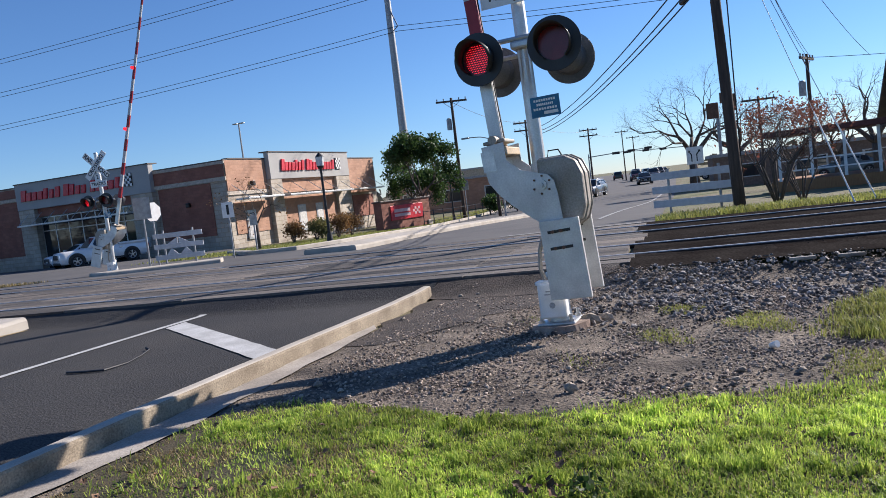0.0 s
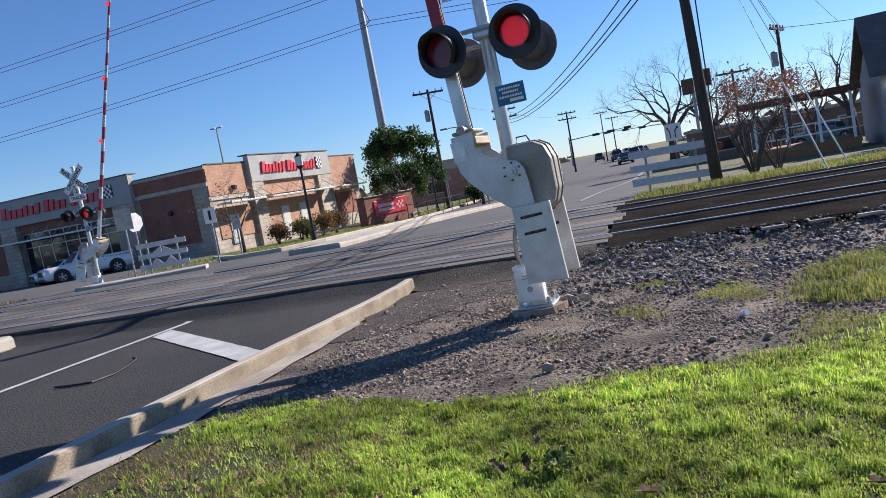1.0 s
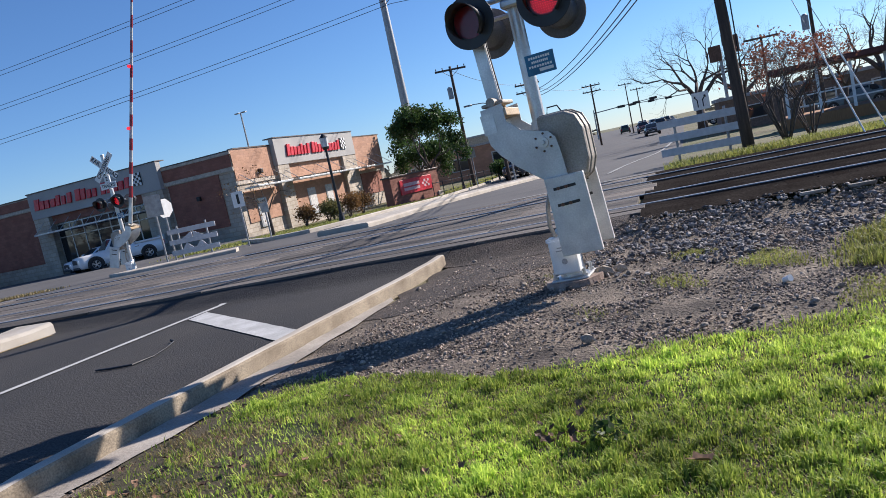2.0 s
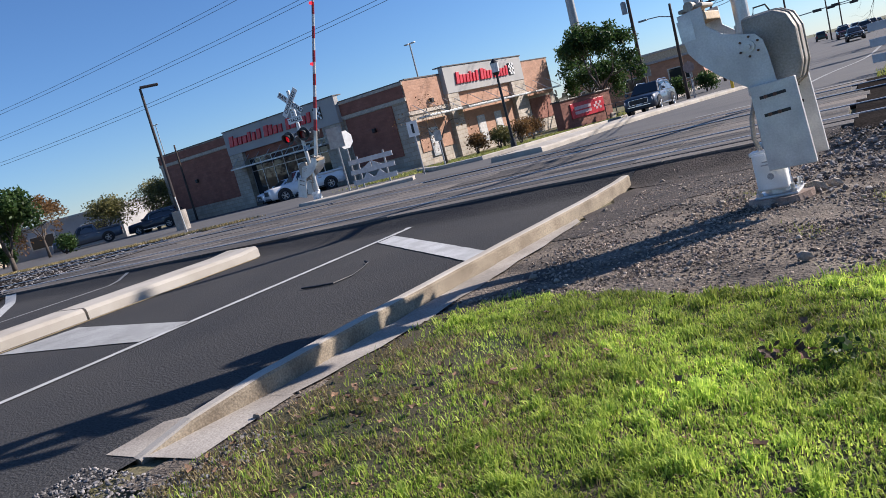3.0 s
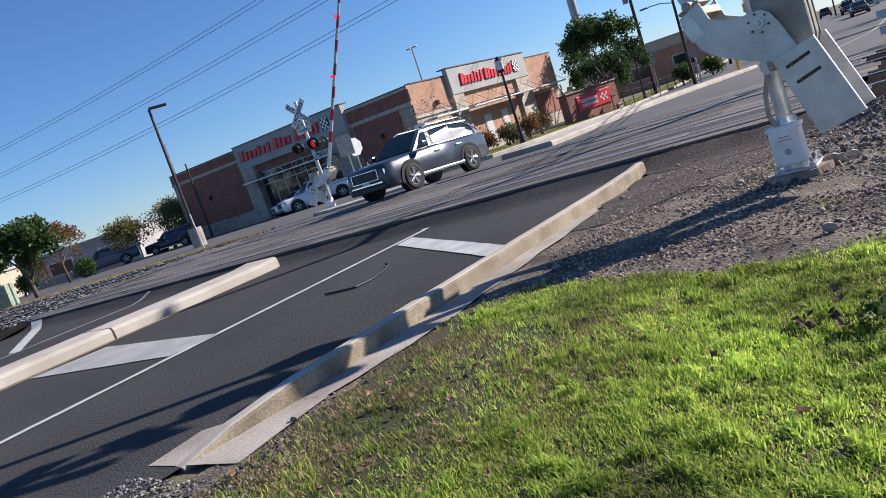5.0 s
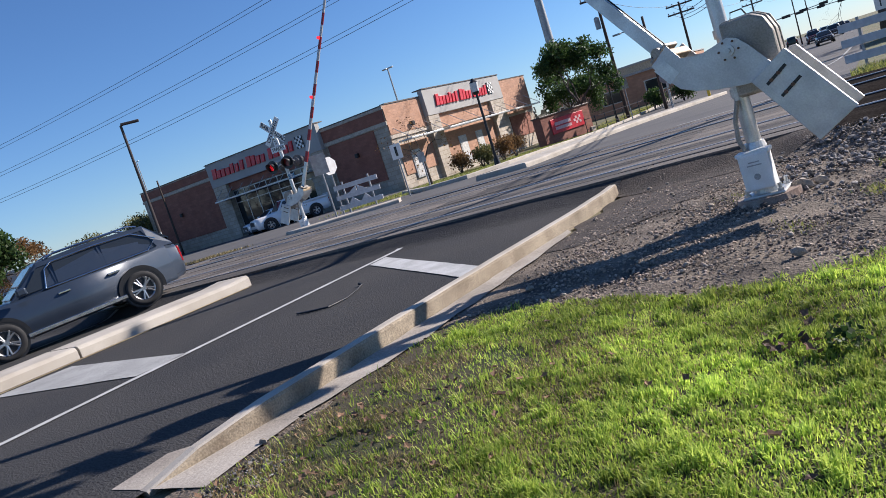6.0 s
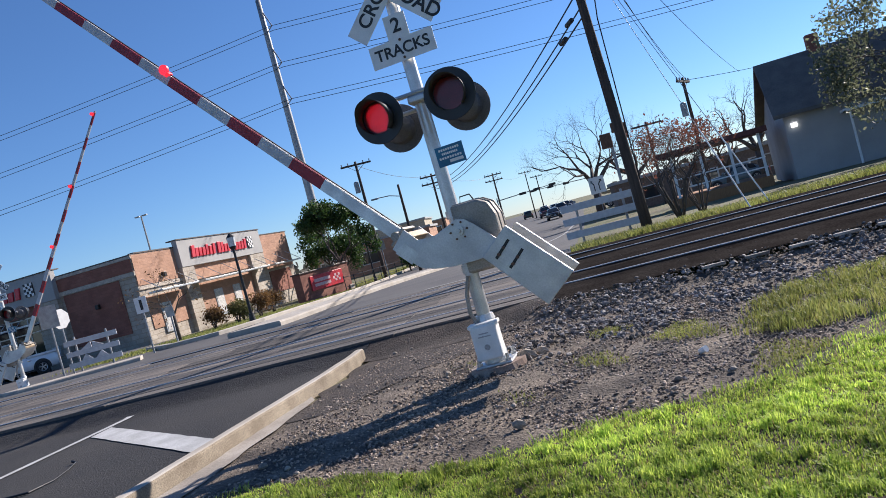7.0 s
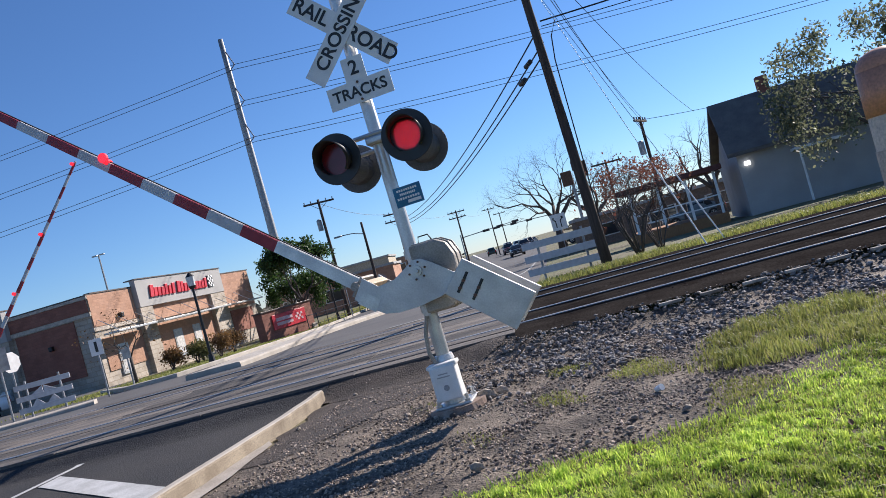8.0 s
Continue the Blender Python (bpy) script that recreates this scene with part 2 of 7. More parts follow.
# carriageways
ROAD_NEAR = [(-2.56, -30), (-2.56, 2.9), (-2.6, 3.35), tuple(on_track(-2.5, -1.25).xy), tuple(on_track(-19.8, -1.25).xy), (-19.8, 0.5), (-19.8, -30)]
patch("road", ROAD_NEAR, 0.0, M_ASPH, 0.25, "dark smooth asphalt lanes leading to the crossing", "road")
patch("road", [(-2.5, 2.3), (-2.62, 3.0), tuple(on_track(-2.5, -1.3).xy), tuple(on_track(0.0, -1.25).xy), (0.1, 2.9), (-0.5, 2.35), (-1.5, 2.2)], 0.003, M_DARKSOIL, 0.25, "dark asphalt crumbs beside the crossing panels", "road", rough_edge=0.09)
patch("road", [tuple(on_track(-20.5, 5.5).xy), tuple(on_track(0.0, 5.5).xy), (-0.3, 13), (-0.8, 18), (-2.5, 40), (-4, 60), (-8, 110), (-18, 200), (-60, 420), (-90, 420), (-40, 200), (-25, 110), (-19.5, 60), (-17.5, 41), (-15.2, 30), (-14.2, 20), (-14.6, 17.5), (-16.6, 17.0), (-19.5, 20), (-24, 32), (-30, 32.6), (-78, 32.6), (-78, 10), (-44, 9.4), (-24, 10.8), (-19.8, 10.5)], -0.004, M_ASPH_OLD, 1.5, "greyed worn asphalt beyond the tracks", "road")
patch("crossing_base", [tuple(on_track(u, s).xy) for u, s in ((-20, -1.3), (-0.1, -1.3), (0.1, 5.6), (-20.2, 5.6))], -0.004, M_ASPH_OLD, 1.0, "asphalt bed under the crossing panels", "road bed")


def strip_on_land(bm, pts, lift, thick=0.004):
    vs = [bm.verts.new((x, y, land(x, y) + lift)) for x, y in pts]
    f = bm.faces.new(vs)
    bm.normal_update()
    if f.normal.z < 0:
        f.normal_flip()


def marking(name, outline, label, material=M_PAINT_ROAD, lift=0.010, step=0.5):
    return patch(name, outline, lift, material, step, label, "road marking", rough_edge=0.006)


marking("stop_bar", [(-6.12, 1.08), (-6.16, 1.54), (-2.6, -0.90), (-2.6, -1.31)], "white slanting stop bar on dark asphalt")
marking("stop_bar", [(-6.12, -2.42), (-6.2, -3.07), (-9.55, -3.25), (-9.3, -2.2)], "faded white bar across the middle lane", M_PAINT_WORN)
marking("lane_line", [(-5.9, -30), (-5.78, -30), (-5.97, -5), (-6.22, 2.15), (-6.34, 2.15), (-6.09, -5)], "solid white lane line", step=0.5)
marking("stop_bar", [(-19.2, 1.3), (-20.0, 1.4), (-14.75, -1.46), (-14.2, -1.46)], "white slanting bar on the far lanes")
marking("lane_line", [(-15.3, -30), (-15.18, -30), (-14.2, 1.6), (-14.32, 1.6)], "thin white edge line by the median", M_PAINT_WORN, step=0.5)
marking("lane_line", [(-2.8, 18), (-2.95, 18), (-5.0, 60), (-4.8, 60)], "white lane line beyond the tracks", M_PAINT_WORN, step=3.0)
marking("stop_bar", [(-0.6, 11.6), (-4.2, 11.1), (-4.2, 11.5), (-0.6, 12.0)], "white stop line beyond the tracks", M_PAINT_WORN)


# kerbs
def kerb(name, spine, width, height, material, label, ramp_start=0.0, ramp_end=0.0, round_r=0.03):
    """A kerb along a line in plan, with sloped nose ends and a rounded top edge."""
    bm = bmesh.new()
    pts = [Vector((*p, 0)) for p in spine]
    fine = []
    for a, b in zip(pts, pts[1:]):
        n = max(1, int((b - a).length / 0.4))
        fine += [a.lerp(b, k / n) for k in range(n)]
    fine.append(pts[-1])
    lens = [0]
    for a, b in zip(fine, fine[1:]):
        lens.append(lens[-1] + (b - a).length)
    rings = []
    for i, p in enumerate(fine):
        d = (fine[min(i + 1, len(fine) - 1)] - fine[max(0, i - 1)]).normalized()
        side = Vector((d.y, -d.x, 0))
        k = 1.0
        if ramp_start:
            k = min(k, 0.02 + lens[i] / ramp_start)
        if ramp_end:
            k = min(k, 0.02 + (lens[-1] - lens[i]) / ramp_end)
        hgt = height * smooth(0, 1, min(1, k)) + 0.006 * noise.noise(p * 2.3)
        prof = [(-width / 2 - 0.03, -0.12), (-width / 2 - 0.015, hgt - round_r), (-width / 2 + round_r * 0.4, hgt - round_r * 0.25), (-width / 2 + round_r, hgt), (width / 2 - round_r, hgt), (width / 2 - round_r * 0.3, hgt - round_r * 0.3), (width / 2, hgt - round_r), (width / 2, -0.12)]
        z0 = land(p.x, p.y)
        rings.append([bm.verts.new((p.x + side.x * o, p.y + side.y * o, z0 + z)) for o, z in prof])
    for u, v in zip(rings, rings[1:]):
        for k in range(len(u) - 1):
            # the top and its rounded edges take the paler concrete
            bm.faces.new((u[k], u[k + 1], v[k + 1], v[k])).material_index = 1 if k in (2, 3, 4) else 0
    bm.faces.new(rings[0])
    bm.faces.new(rings[-1][::-1])
    bmesh.ops.recalc_face_normals(bm, faces=bm.faces)
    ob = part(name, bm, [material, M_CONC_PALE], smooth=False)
    tagged(ob, label, "kerb", "", "structure")
    return ob


kerb("kerb", [(-2.58, -5.32), (-2.54, -4.95), (-2.47, -4.4), (-2.5, -3.2), (-2.515, -2.0), (-2.51, -0.5), (-2.51, 1.2), (-2.58, 2.55)], 0.14, 0.15, M_CONC, "sand-coloured concrete kerb with a paler top", ramp_start=0.7)
patch("kerb_apron", [(-2.98, -4.85), (-2.92, -5.31), (-2.05, -5.28), (-2.16, -4.4), (-2.42, -4.4), (-2.6, -4.6)], 0.005, M_CONC_DIRT, 0.5, "dirty concrete apron at the kerb nose", "apron", rough_edge=0.02)
patch("concrete_strip", [(-2.44, -4.45), (-2.16, -4.45), (-2.06, -3.3), (-2.14, -1.6), (-2.27, 0.3), (-2.44, 0.6)], 0.006, M_CONC_DIRT, 0.5, "dusty concrete strip behind the kerb", "strip", rough_edge=0.03)
for y0, y1 in ((1.75, -1.72), (-1.76, -12.0), (-12.04, -24)):
    kerb("median", [(-10.42 + 0.02 * (y0 + 5), y0), (-10.42 + 0.02 * (y1 + 5), y1)], 1.0, 0.19, M_CONC_PALE, "raised pale concrete median between the lanes", round_r=0.06)
marking("edge_line", [(-9.66, -24), (-9.56, -24), (-9.6, 1.6), (-9.72, 1.6)], "dusty ochre line at the foot of the median", mat("ochre_dust", (0.33, 0.25, 0.13), 0.9, world_space=True), step=0.5)
kerb("median", [(-10.55, 13.2), (-10.55, 20), (-10.6, 30), (-10.7, 40)], 1.9, 0.17, M_CONC_PALE, "wide pale concrete median beyond the tracks", round_r=0.06)
kerb("kerb", [(-19.8, 20.0), (-16.6, 17.2), (-14.6, 17.4), (-14.2, 20), (-15.2, 30), (-17.5, 41), (-19.5, 60), (-25, 110)], 0.3, 0.15, M_CONC_PALE, "pale kerb along the grass verge beyond the tracks")
kerb("kerb", [(-15.6, 14.2), (-18.6, 12.3), (-19.9, 12.9)], 0.9, 0.13, M_CONC_PALE, "pale concrete island under the far signal")


# tracks
M_RAIL = mat("rail_rust", (0.04, 0.026, 0.02), 0.85, 0.1, bump=0.3)
M_RAIL_TOP = mat("polished_rail", (0.5, 0.48, 0.46), 0.45, 0.7, stretch=(0.2, 6, 1), bump=0.05)
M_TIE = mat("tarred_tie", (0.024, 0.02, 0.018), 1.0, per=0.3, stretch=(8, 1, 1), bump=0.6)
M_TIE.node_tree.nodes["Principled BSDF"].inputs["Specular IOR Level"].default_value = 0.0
RAIL_TOP = 0.225


def rail_mesh(u0, u1, z_foot, whole):
    bm = bmesh.new()
    if whole:
        prof = [(-0.07, 0), (0.07, 0), (0.07, 0.015), (0.012, 0.035), (0.012, 0.115), (0.035, 0.125), (0.039, 0.152), (0.033, 0.165), (-0.033, 0.165), (-0.039, 0.152), (-0.035, 0.125), (-0.012, 0.115), (-0.012, 0.035), (-0.07, 0.015)]
    else:
        prof = [(0.035, 0.125), (0.036, 0.155), (0.03, 0.165), (-0.03, 0.165), (-0.036, 0.155), (-0.035, 0.125)]
    a = [bm.verts.new((u0, s, z + z_foot)) for s, z in prof]
    b = [bm.verts.new((u1, s, z + z_foot)) for s, z in prof]
    for k in range(len(prof)):
        f = bm.faces.new((a[k], a[(k + 1) % len(prof)], b[(k + 1) % len(prof)], b[k]))
        if prof[k][1] > 0.15 and prof[(k + 1) % len(prof)][1] > 0.15:
            f.material_index = 1
    bm.faces.new(a)
    bm.faces.new(b[::-1])
    bmesh.ops.recalc_face_normals(bm, faces=bm.faces)
    return bm


TRACK_POSE = Matrix.Translation((0, 4.6, 0)) @ Matrix.Rotation(TRACK_A, 4, "Z") @ Matrix.Translation((0, 0.35, 0))
for centre in (0.0, 4.15):
    track = thing("railway_track", "worn railway track with shiny rail heads and tarred ties", "railway track", TRACK_POSE @ Matrix.Translation((0, centre, 0)), "tracks of the crossing")
    for s in (-0.755, 0.755):
        part("rail", rail_mesh(-200, 220, RAIL_TOP - 0.165, True), [M_RAIL, M_RAIL_TOP], track, at=Matrix.Translation((0, s, 0)))
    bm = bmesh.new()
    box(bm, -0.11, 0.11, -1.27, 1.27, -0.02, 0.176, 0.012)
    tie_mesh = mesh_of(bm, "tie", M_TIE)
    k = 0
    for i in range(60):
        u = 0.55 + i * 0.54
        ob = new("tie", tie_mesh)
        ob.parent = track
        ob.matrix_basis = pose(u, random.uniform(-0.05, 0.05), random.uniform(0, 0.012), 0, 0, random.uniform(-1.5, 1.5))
    if centre == 0.0:
        # pale blocks where tie ends catch the sun; the light is in their colour
        bm = bmesh.new()
        box(bm, -0.15, 0.15, -0.035, 0.035, 0.0, 0.04, 0.01)
        end_mesh = mesh_of(bm, "tie_end", mat("sunlit_tie_end", (0.34, 0.31, 0.27), 0.9, col2=(0.2, 0.18, 0.155), scale=12, per=0.4))
        for i in range(3, 34):
            ob = new("tie_end", end_mesh)
            ob.parent = track
            ob.matrix_basis = pose(0.55 + i * 0.54, -2.45 + random.uniform(-0.04, 0.02), 0.14 + random.uniform(-0.006, 0.006), 0, 0, random.uniform(-3, 3))
    for i in range(50):
        u = -20.2 - i * 0.54
        ob = new("tie", tie_mesh)
        ob.parent = track
        ob.matrix_basis = pose(u, random.uniform(-0.05, 0.05), 0, 0, 0, random.uniform(-1.5, 1.5))

# crossing panels, plank by plank, with flangeway gaps beside the rails
rnd = random.Random(4)
crossing = thing("crossing_deck", "weathered timber and asphalt crossing deck between the rails", "crossing deck", TRACK_POSE, kind="structure")
rows_s = [(-1.68, -1.27), (-1.26, -0.83), (-0.69, -0.24), (-0.23, 0.23), (0.24, 0.69), (0.83, 1.36), (1.38, 2.05), (2.07, 2.76), (2.78, 3.33), (3.47, 3.91), (3.92, 4.37), (4.38, 4.84), (4.98, 5.55)]
for i, (s0, s1) in enumerate(rows_s):
    u = [0.1, 0.15, 0.02, 0.02, 0.02, 0.10, 0.25, 0.3, 0.2, 0.0, 0.0, 0.0, 0.25][i]
    while u > -20:
        L = rnd.choice((2.44, 2.44, 3.05))
        bm = bmesh.new()
        box(bm, -L + 0.006, -0.006, s0, s1, -0.1, 0.215, 0.008)
        part("plank", bm, M_CROSS, crossing, at=pose(u, 0, rnd.uniform(-0.006, 0.003), rnd.uniform(-0.2, 0.2), rnd.uniform(-0.05, 0.05), 0))
        u -= L


# ---------- crossing signals ----------
M_ALU = mat("weathered_aluminium", (0.60, 0.60, 0.58), 0.42, 0.75, col2=(0.48, 0.48, 0.47), scale=5, fine=70, grain=0.12, bump=0.1)
M_GALV = mat("galvanised_plate", (0.62, 0.62, 0.60), 0.5, 0.45, col2=(0.48, 0.48, 0.47), scale=4, fine=60, grain=0.12, bump=0.12)
M_CASE = mat("grey_casting", (0.36, 0.33, 0.29), 0.6, 0.35, col2=(0.28, 0.25, 0.21), scale=4, fine=60, bump=0.2)
M_BLACK = mat("signal_black", (0.018, 0.018, 0.019), 0.45, bump=0.05)
M_BLACK_BACK = mat("dusty_signal_back", (0.11, 0.11, 0.115), 0.6, bump=0.1)
M_WHITE = mat("white_enamel", (0.78, 0.78, 0.76), 0.5, col2=(0.68, 0.67, 0.64), grain=0.06, bump=0.05)
M_LETTER = mat("black_sheeting", (0.02, 0.02, 0.02), 0.5, bump=0)
M_RED_SHEET = mat("red_sheeting", (0.30, 0.014, 0.022), 0.45, col2=(0.24, 0.01, 0.018), grain=0.08, bump=0.05)
M_WHITE_SHEET = mat("pale_sheeting", (0.52, 0.52, 0.53), 0.45, col2=(0.43, 0.43, 0.44), grain=0.08, bump=0.05)
M_LENS_OFF = mat("dark_red_lens", (0.16, 0.008, 0.012), 0.2, bump=0)
M_LED = mat("red_led", (0.9, 0.02, 0.04), 0.4, bump=0, glow=1.3, glow_col=(1.0, 0.012, 0.022))
M_RUST = mat("rusty_steel", (0.16, 0.09, 0.06), 0.85, 0.2, bump=0.4)
M_BLUE = mat("blue_notice", (0.02, 0.16, 0.30), 0.5, grain=0.08, bump=0)
M_FOOT = mat("stained_concrete", (0.33, 0.27, 0.22), 0.9, col2=(0.2, 0.14, 0.11), scale=5, bump=0.5)
M_CABLE = mat("black_cable", (0.02, 0.02, 0.022), 0.6, bump=0)
M_TAN = mat("tan_cover", (0.55, 0.42, 0.27), 0.6, bump=0.1)


def lettering(text, size, material, parent, at, name="lettering"):
    cu = bpy.data.curves.new(name, "FONT")
    cu.body, cu.size, cu.align_x, cu.align_y, cu.extrude, cu.offset = text, size, "CENTER", "CENTER", 0.001, size * 0.02
    tmp = bpy.data.objects.new(name, cu)
    scene.collection.objects.link(tmp)
    dg = bpy.context.evaluated_depsgraph_get()
    me = bpy.data.meshes.new_from_object(tmp.evaluated_get(dg))
    bpy.data.objects.remove(tmp)
    me.materials.clear()
    me.materials.append(material)
    ob = new(name, me)
    ob.parent = parent
    ob.matrix_basis = at
    return ob


def disc(bm, r, y0, y1, seg=40, m=None):
    vs = bmesh.ops.create_cone(bm, cap_ends=True, segments=seg, radius1=r, radius2=r, depth=y1 - y0, matrix=Matrix.Translation((0, (y0 + y1) / 2, 0)) @ Matrix.Rotation(radians(90), 4, "X"))["verts"]
    if m is not None:
        bmesh.ops.transform(bm, matrix=m, verts=vs)


SHUTTERS = []
PITCH = 0.021


def signal_head(parent, at, which):
    """One flashing lamp head that faces -y: background disc, hood, case, lens, LED board, added slats that blank it."""
    bm = bmesh.new()
    disc(bm, 0.255, 0.0, 0.012)
    r = bmesh.ops.bevel(bm, geom=[e for e in bm.edges if e.is_boundary is False and len(e.link_faces) == 2 and abs(e.verts[0].co.y - e.verts[1].co.y) < 1e-5], offset=0.003, segments=1, affect="EDGES")
    bm2 = bm
    head = part("signal_head", bm2, [M_BLACK], parent, "black signal head with a hooded red lens", at=at)
    bm = bmesh.new()
    disc(bm, 0.252, 0.0125, 0.018)
    rod(bm, (0, 0.018, 0), (0, 0.12, 0), 0.17, 0.15, 28)
    rod(bm, (0, 0.12, 0), (0, 0.20, 0), 0.15, 0.06, 28)
    part("case", bm, M_BLACK_BACK, head, "dusty dark grey case back")
    # hood: a sleeve, longer above than below
    bm = bmesh.new()
    seg, ro, ri = 44, 0.165, 0.160
    ring = []
    for k in range(seg + 1):
        t = math.radians(-55 + 290 * k / seg)
        up = 0.5 + 0.5 * math.sin(t)
        L = 0.09 + 0.17 * up
        c, s = math.cos(t), math.sin(t)
        ring.append([bm.verts.new((c * ro, 0, s * ro)), bm.verts.new((c * ro, -L, s * ro + 0.0)), bm.verts.new((c * ri, -L, s * ri)), bm.verts.new((c * ri, 0, s * ri))])
    for a, b in zip(ring, ring[1:]):
        for k in range(3):
            bm.faces.new((a[k], a[k + 1], b[k + 1], b[k]))
    bmesh.ops.recalc_face_normals(bm, faces=bm.faces)
    part("hood", bm, M_BLACK, head, smooth=True)
    bm = bmesh.new()
    disc(bm, 0.152, -0.006, -0.001)
    part("lens", bm, M_LENS_OFF, head, "dark red lens")
    bm = bmesh.new()
    n = int(0.14 / PITCH) + 1
    for i in range(-n, n + 1):
        for j in range(-n, n + 1):
            x, z = j * PITCH * 0.8 + (i % 2) * PITCH * 0.4, i * PITCH
            if math.hypot(x, z) < 0.138:
                vs = [bm.verts.new((x + 0.0042 * math.cos(a), -0.0075, z + 0.0042 * math.sin(a))) for a in (2 * math.pi * q / 8 for q in range(8))]
                bm.faces.new(vs)
    part("led_board", bm, M_LED, head, "bright red LED dots")
    # added slats cover the ever-glowing dots so that the lamp seems to flash
    bm = bmesh.new()
    for i in range(-n, n + 1):
        z = (i + 0.5) * PITCH
        if abs(z) < 0.148:
            w = math.sqrt(0.15 ** 2 - z * z)
            box(bm, -w, w, -0.011, -0.0095, z - 0.0063, z + 0.0063)
    slats = part("flasher_slats", bm, M_LENS_OFF, head, "dark red slats added to cover the LED dots while unlit")
    SHUTTERS.append((slats, which))
    return head


def sign_plate(parent, name, pts, material, at, label=""):
    bm = bmesh.new()
    extrude_poly(bm, pts, 0.006)
    return part(name, bm, material, parent, label, at=at)


def crossbuck(parent, z, y):
    half, w = 0.61, 0.114
    blade = sign_plate(parent, "crossbuck_blade", [(-half, -w), (half, -w), (half, w), (-half, w)], M_WHITE, Matrix.Translation((0, y, z)) @ Matrix.Rotation(radians(45), 4, "Y"), "white crossbuck blade with black letters")
    lettering("RAIL", 0.205, M_LETTER, blade, pose(-0.37, -0.003, 0, 90))
    lettering("ROAD", 0.205, M_LETTER, blade, pose(0.36, -0.003, 0, 90))
    blade = sign_plate(parent, "crossbuck_blade", [(-half, -w), (half, -w), (half, w), (-half, w)], M_WHITE, Matrix.Translation((0, y - 0.009, z)) @ Matrix.Rotation(radians(-45), 4, "Y"), "white crossbuck blade with black letters")
    lettering("CROSSING", 0.195, M_LETTER, blade, pose(0, -0.003, 0, 90))


def gate_assembly(parent, at, length, mirror, first_red=0.9):
    """The turning part of a gate: side plates, arm with bands, lamps, counterweights. At angle 0 the arm points straight up."""
    sx = -1 if mirror else 1
    hub = new("gate_assembly")
    hub.parent = parent
    hub.matrix_basis = at
    out = [(-0.53, 0.47), (-0.30, 0.48), (-0.305, 0.30), (-0.18, 0.18), (-0.05, 0.13), (0.07, 0.09), (0.12, 0.02), (0.135, -0.1), (0.14, -0.36), (-0.07, -0.36), (-0.14, -0.31), (-0.32, -0.15), (-0.45, 0.0), (-0.52, 0.12), (-0.53, 0.24)]
    for y in (-0.30, 0.24):
        bm = bmesh.new()
        extrude_poly(bm, [(x * sx, z) for x, z in out], 0.014, 0.003)
        side = part("side_plate", bm, M_GALV, hub, "brushed galvanised side plate", at=Matrix.Translation((0, y, 0)))
        bm = bmesh.new()
        disc(bm, 0.05, -0.02, 0.0, 20)
        disc(bm, 0.022, -0.045, -0.02, 8)
        part("hub_cap", bm, M_ALU, side, at=pose(0, 0, 0))
        for a in range(0, 360, 60):
            bm = bmesh.new()
            disc(bm, 0.011, -0.014, 0.0, 6, Matrix.Translation((0.085 * math.cos(radians(a + 20)), 0, 0.085 * math.sin(radians(a + 20)))))
            part("bolt", bm, M_RUST, side)
        bm = bmesh.new()
        box(bm, -0.49 * sx - 0.055, -0.49 * sx + 0.08, -0.004, 0, 0.22, 0.42)
        part("notice_plate", bm, M_ALU, side)
        # counterweight on this side
        bm = bmesh.new()
        extrude_poly(bm, [(x * sx, z) for x, z in ((-0.085, -0.34), (0.295, -0.36), (0.29, -1.13), (-0.11, -1.11))], 0.05, 0.006)
        cw = part("counterweight", bm, M_GALV, hub, "slotted galvanised counterweight plate", at=Matrix.Translation((0, y - 0.05 if y < 0 else y + 0.015, 0)))
        for zz in (-0.46, -0.62):
            bm = bmesh.new()
            box(bm, min(-0.02 * sx, 0.2 * sx), max(-0.02 * sx, 0.2 * sx), -0.004, 0.0, zz - 0.014, zz + 0.014)
            part("slot", bm, M_LETTER, cw)
        for zz in (-0.46, -0.62):
            for xx in (0.03, 0.11):
                bm = bmesh.new()
                disc(bm, 0.017, -0.02, -0.004, 8, Matrix.Translation((xx * sx, 0, zz)))
                part("bolt", bm, M_RUST, cw)
    # adapter and clamps
    bm = bmesh.new()
    box(bm, -0.50 * sx - 0.02, -0.32 * sx + 0.02 if sx > 0 else -0.32 * sx + 0.02, -0.28, 0.24, 0.36, 0.44, 0.01) if sx > 0 else box(bm, 0.30, 0.52, -0.28, 0.24, 0.36, 0.44, 0.01)
    part("arm_bracket", bm, M_TAN, hub, "tan cover of the arm bracket")
    bm = bmesh.new()
    for yy in (-0.16, 0.0, 0.14):
        rod(bm, (-0.41 * sx, yy, 0.44), (-0.41 * sx, yy, 0.50), 0.02, 0.02, 8)
    rod(bm, (-0.41 * sx, -0.29, 0.52), (-0.41 * sx, -0.02, 0.52), 0.045, 0.045, 14)
    box(bm, -0.41 * sx - 0.11, -0.41 * sx + 0.11, -0.26, 0.12, 0.485, 0.52, 0.01)
    part("clamp", bm, M_CASE, hub, "dark clamp with bolts")
    # arm: tapered tube in bands
    ax, ay = -0.41 * sx, -0.12
    n = int(length / 0.42)
    z = 0.5
    k = 0
    while z < 0.5 + length - 0.02:
        seg_len = 1.0 if k == 0 else 0.42
        seg_len = min(seg_len, 0.5 + length - z)
        w0 = 0.065 - 0.035 * (z - 0.5) / length
        w1 = 0.065 - 0.035 * (z + seg_len - 0.5) / length
        bm = bmesh.new()
        vs = []
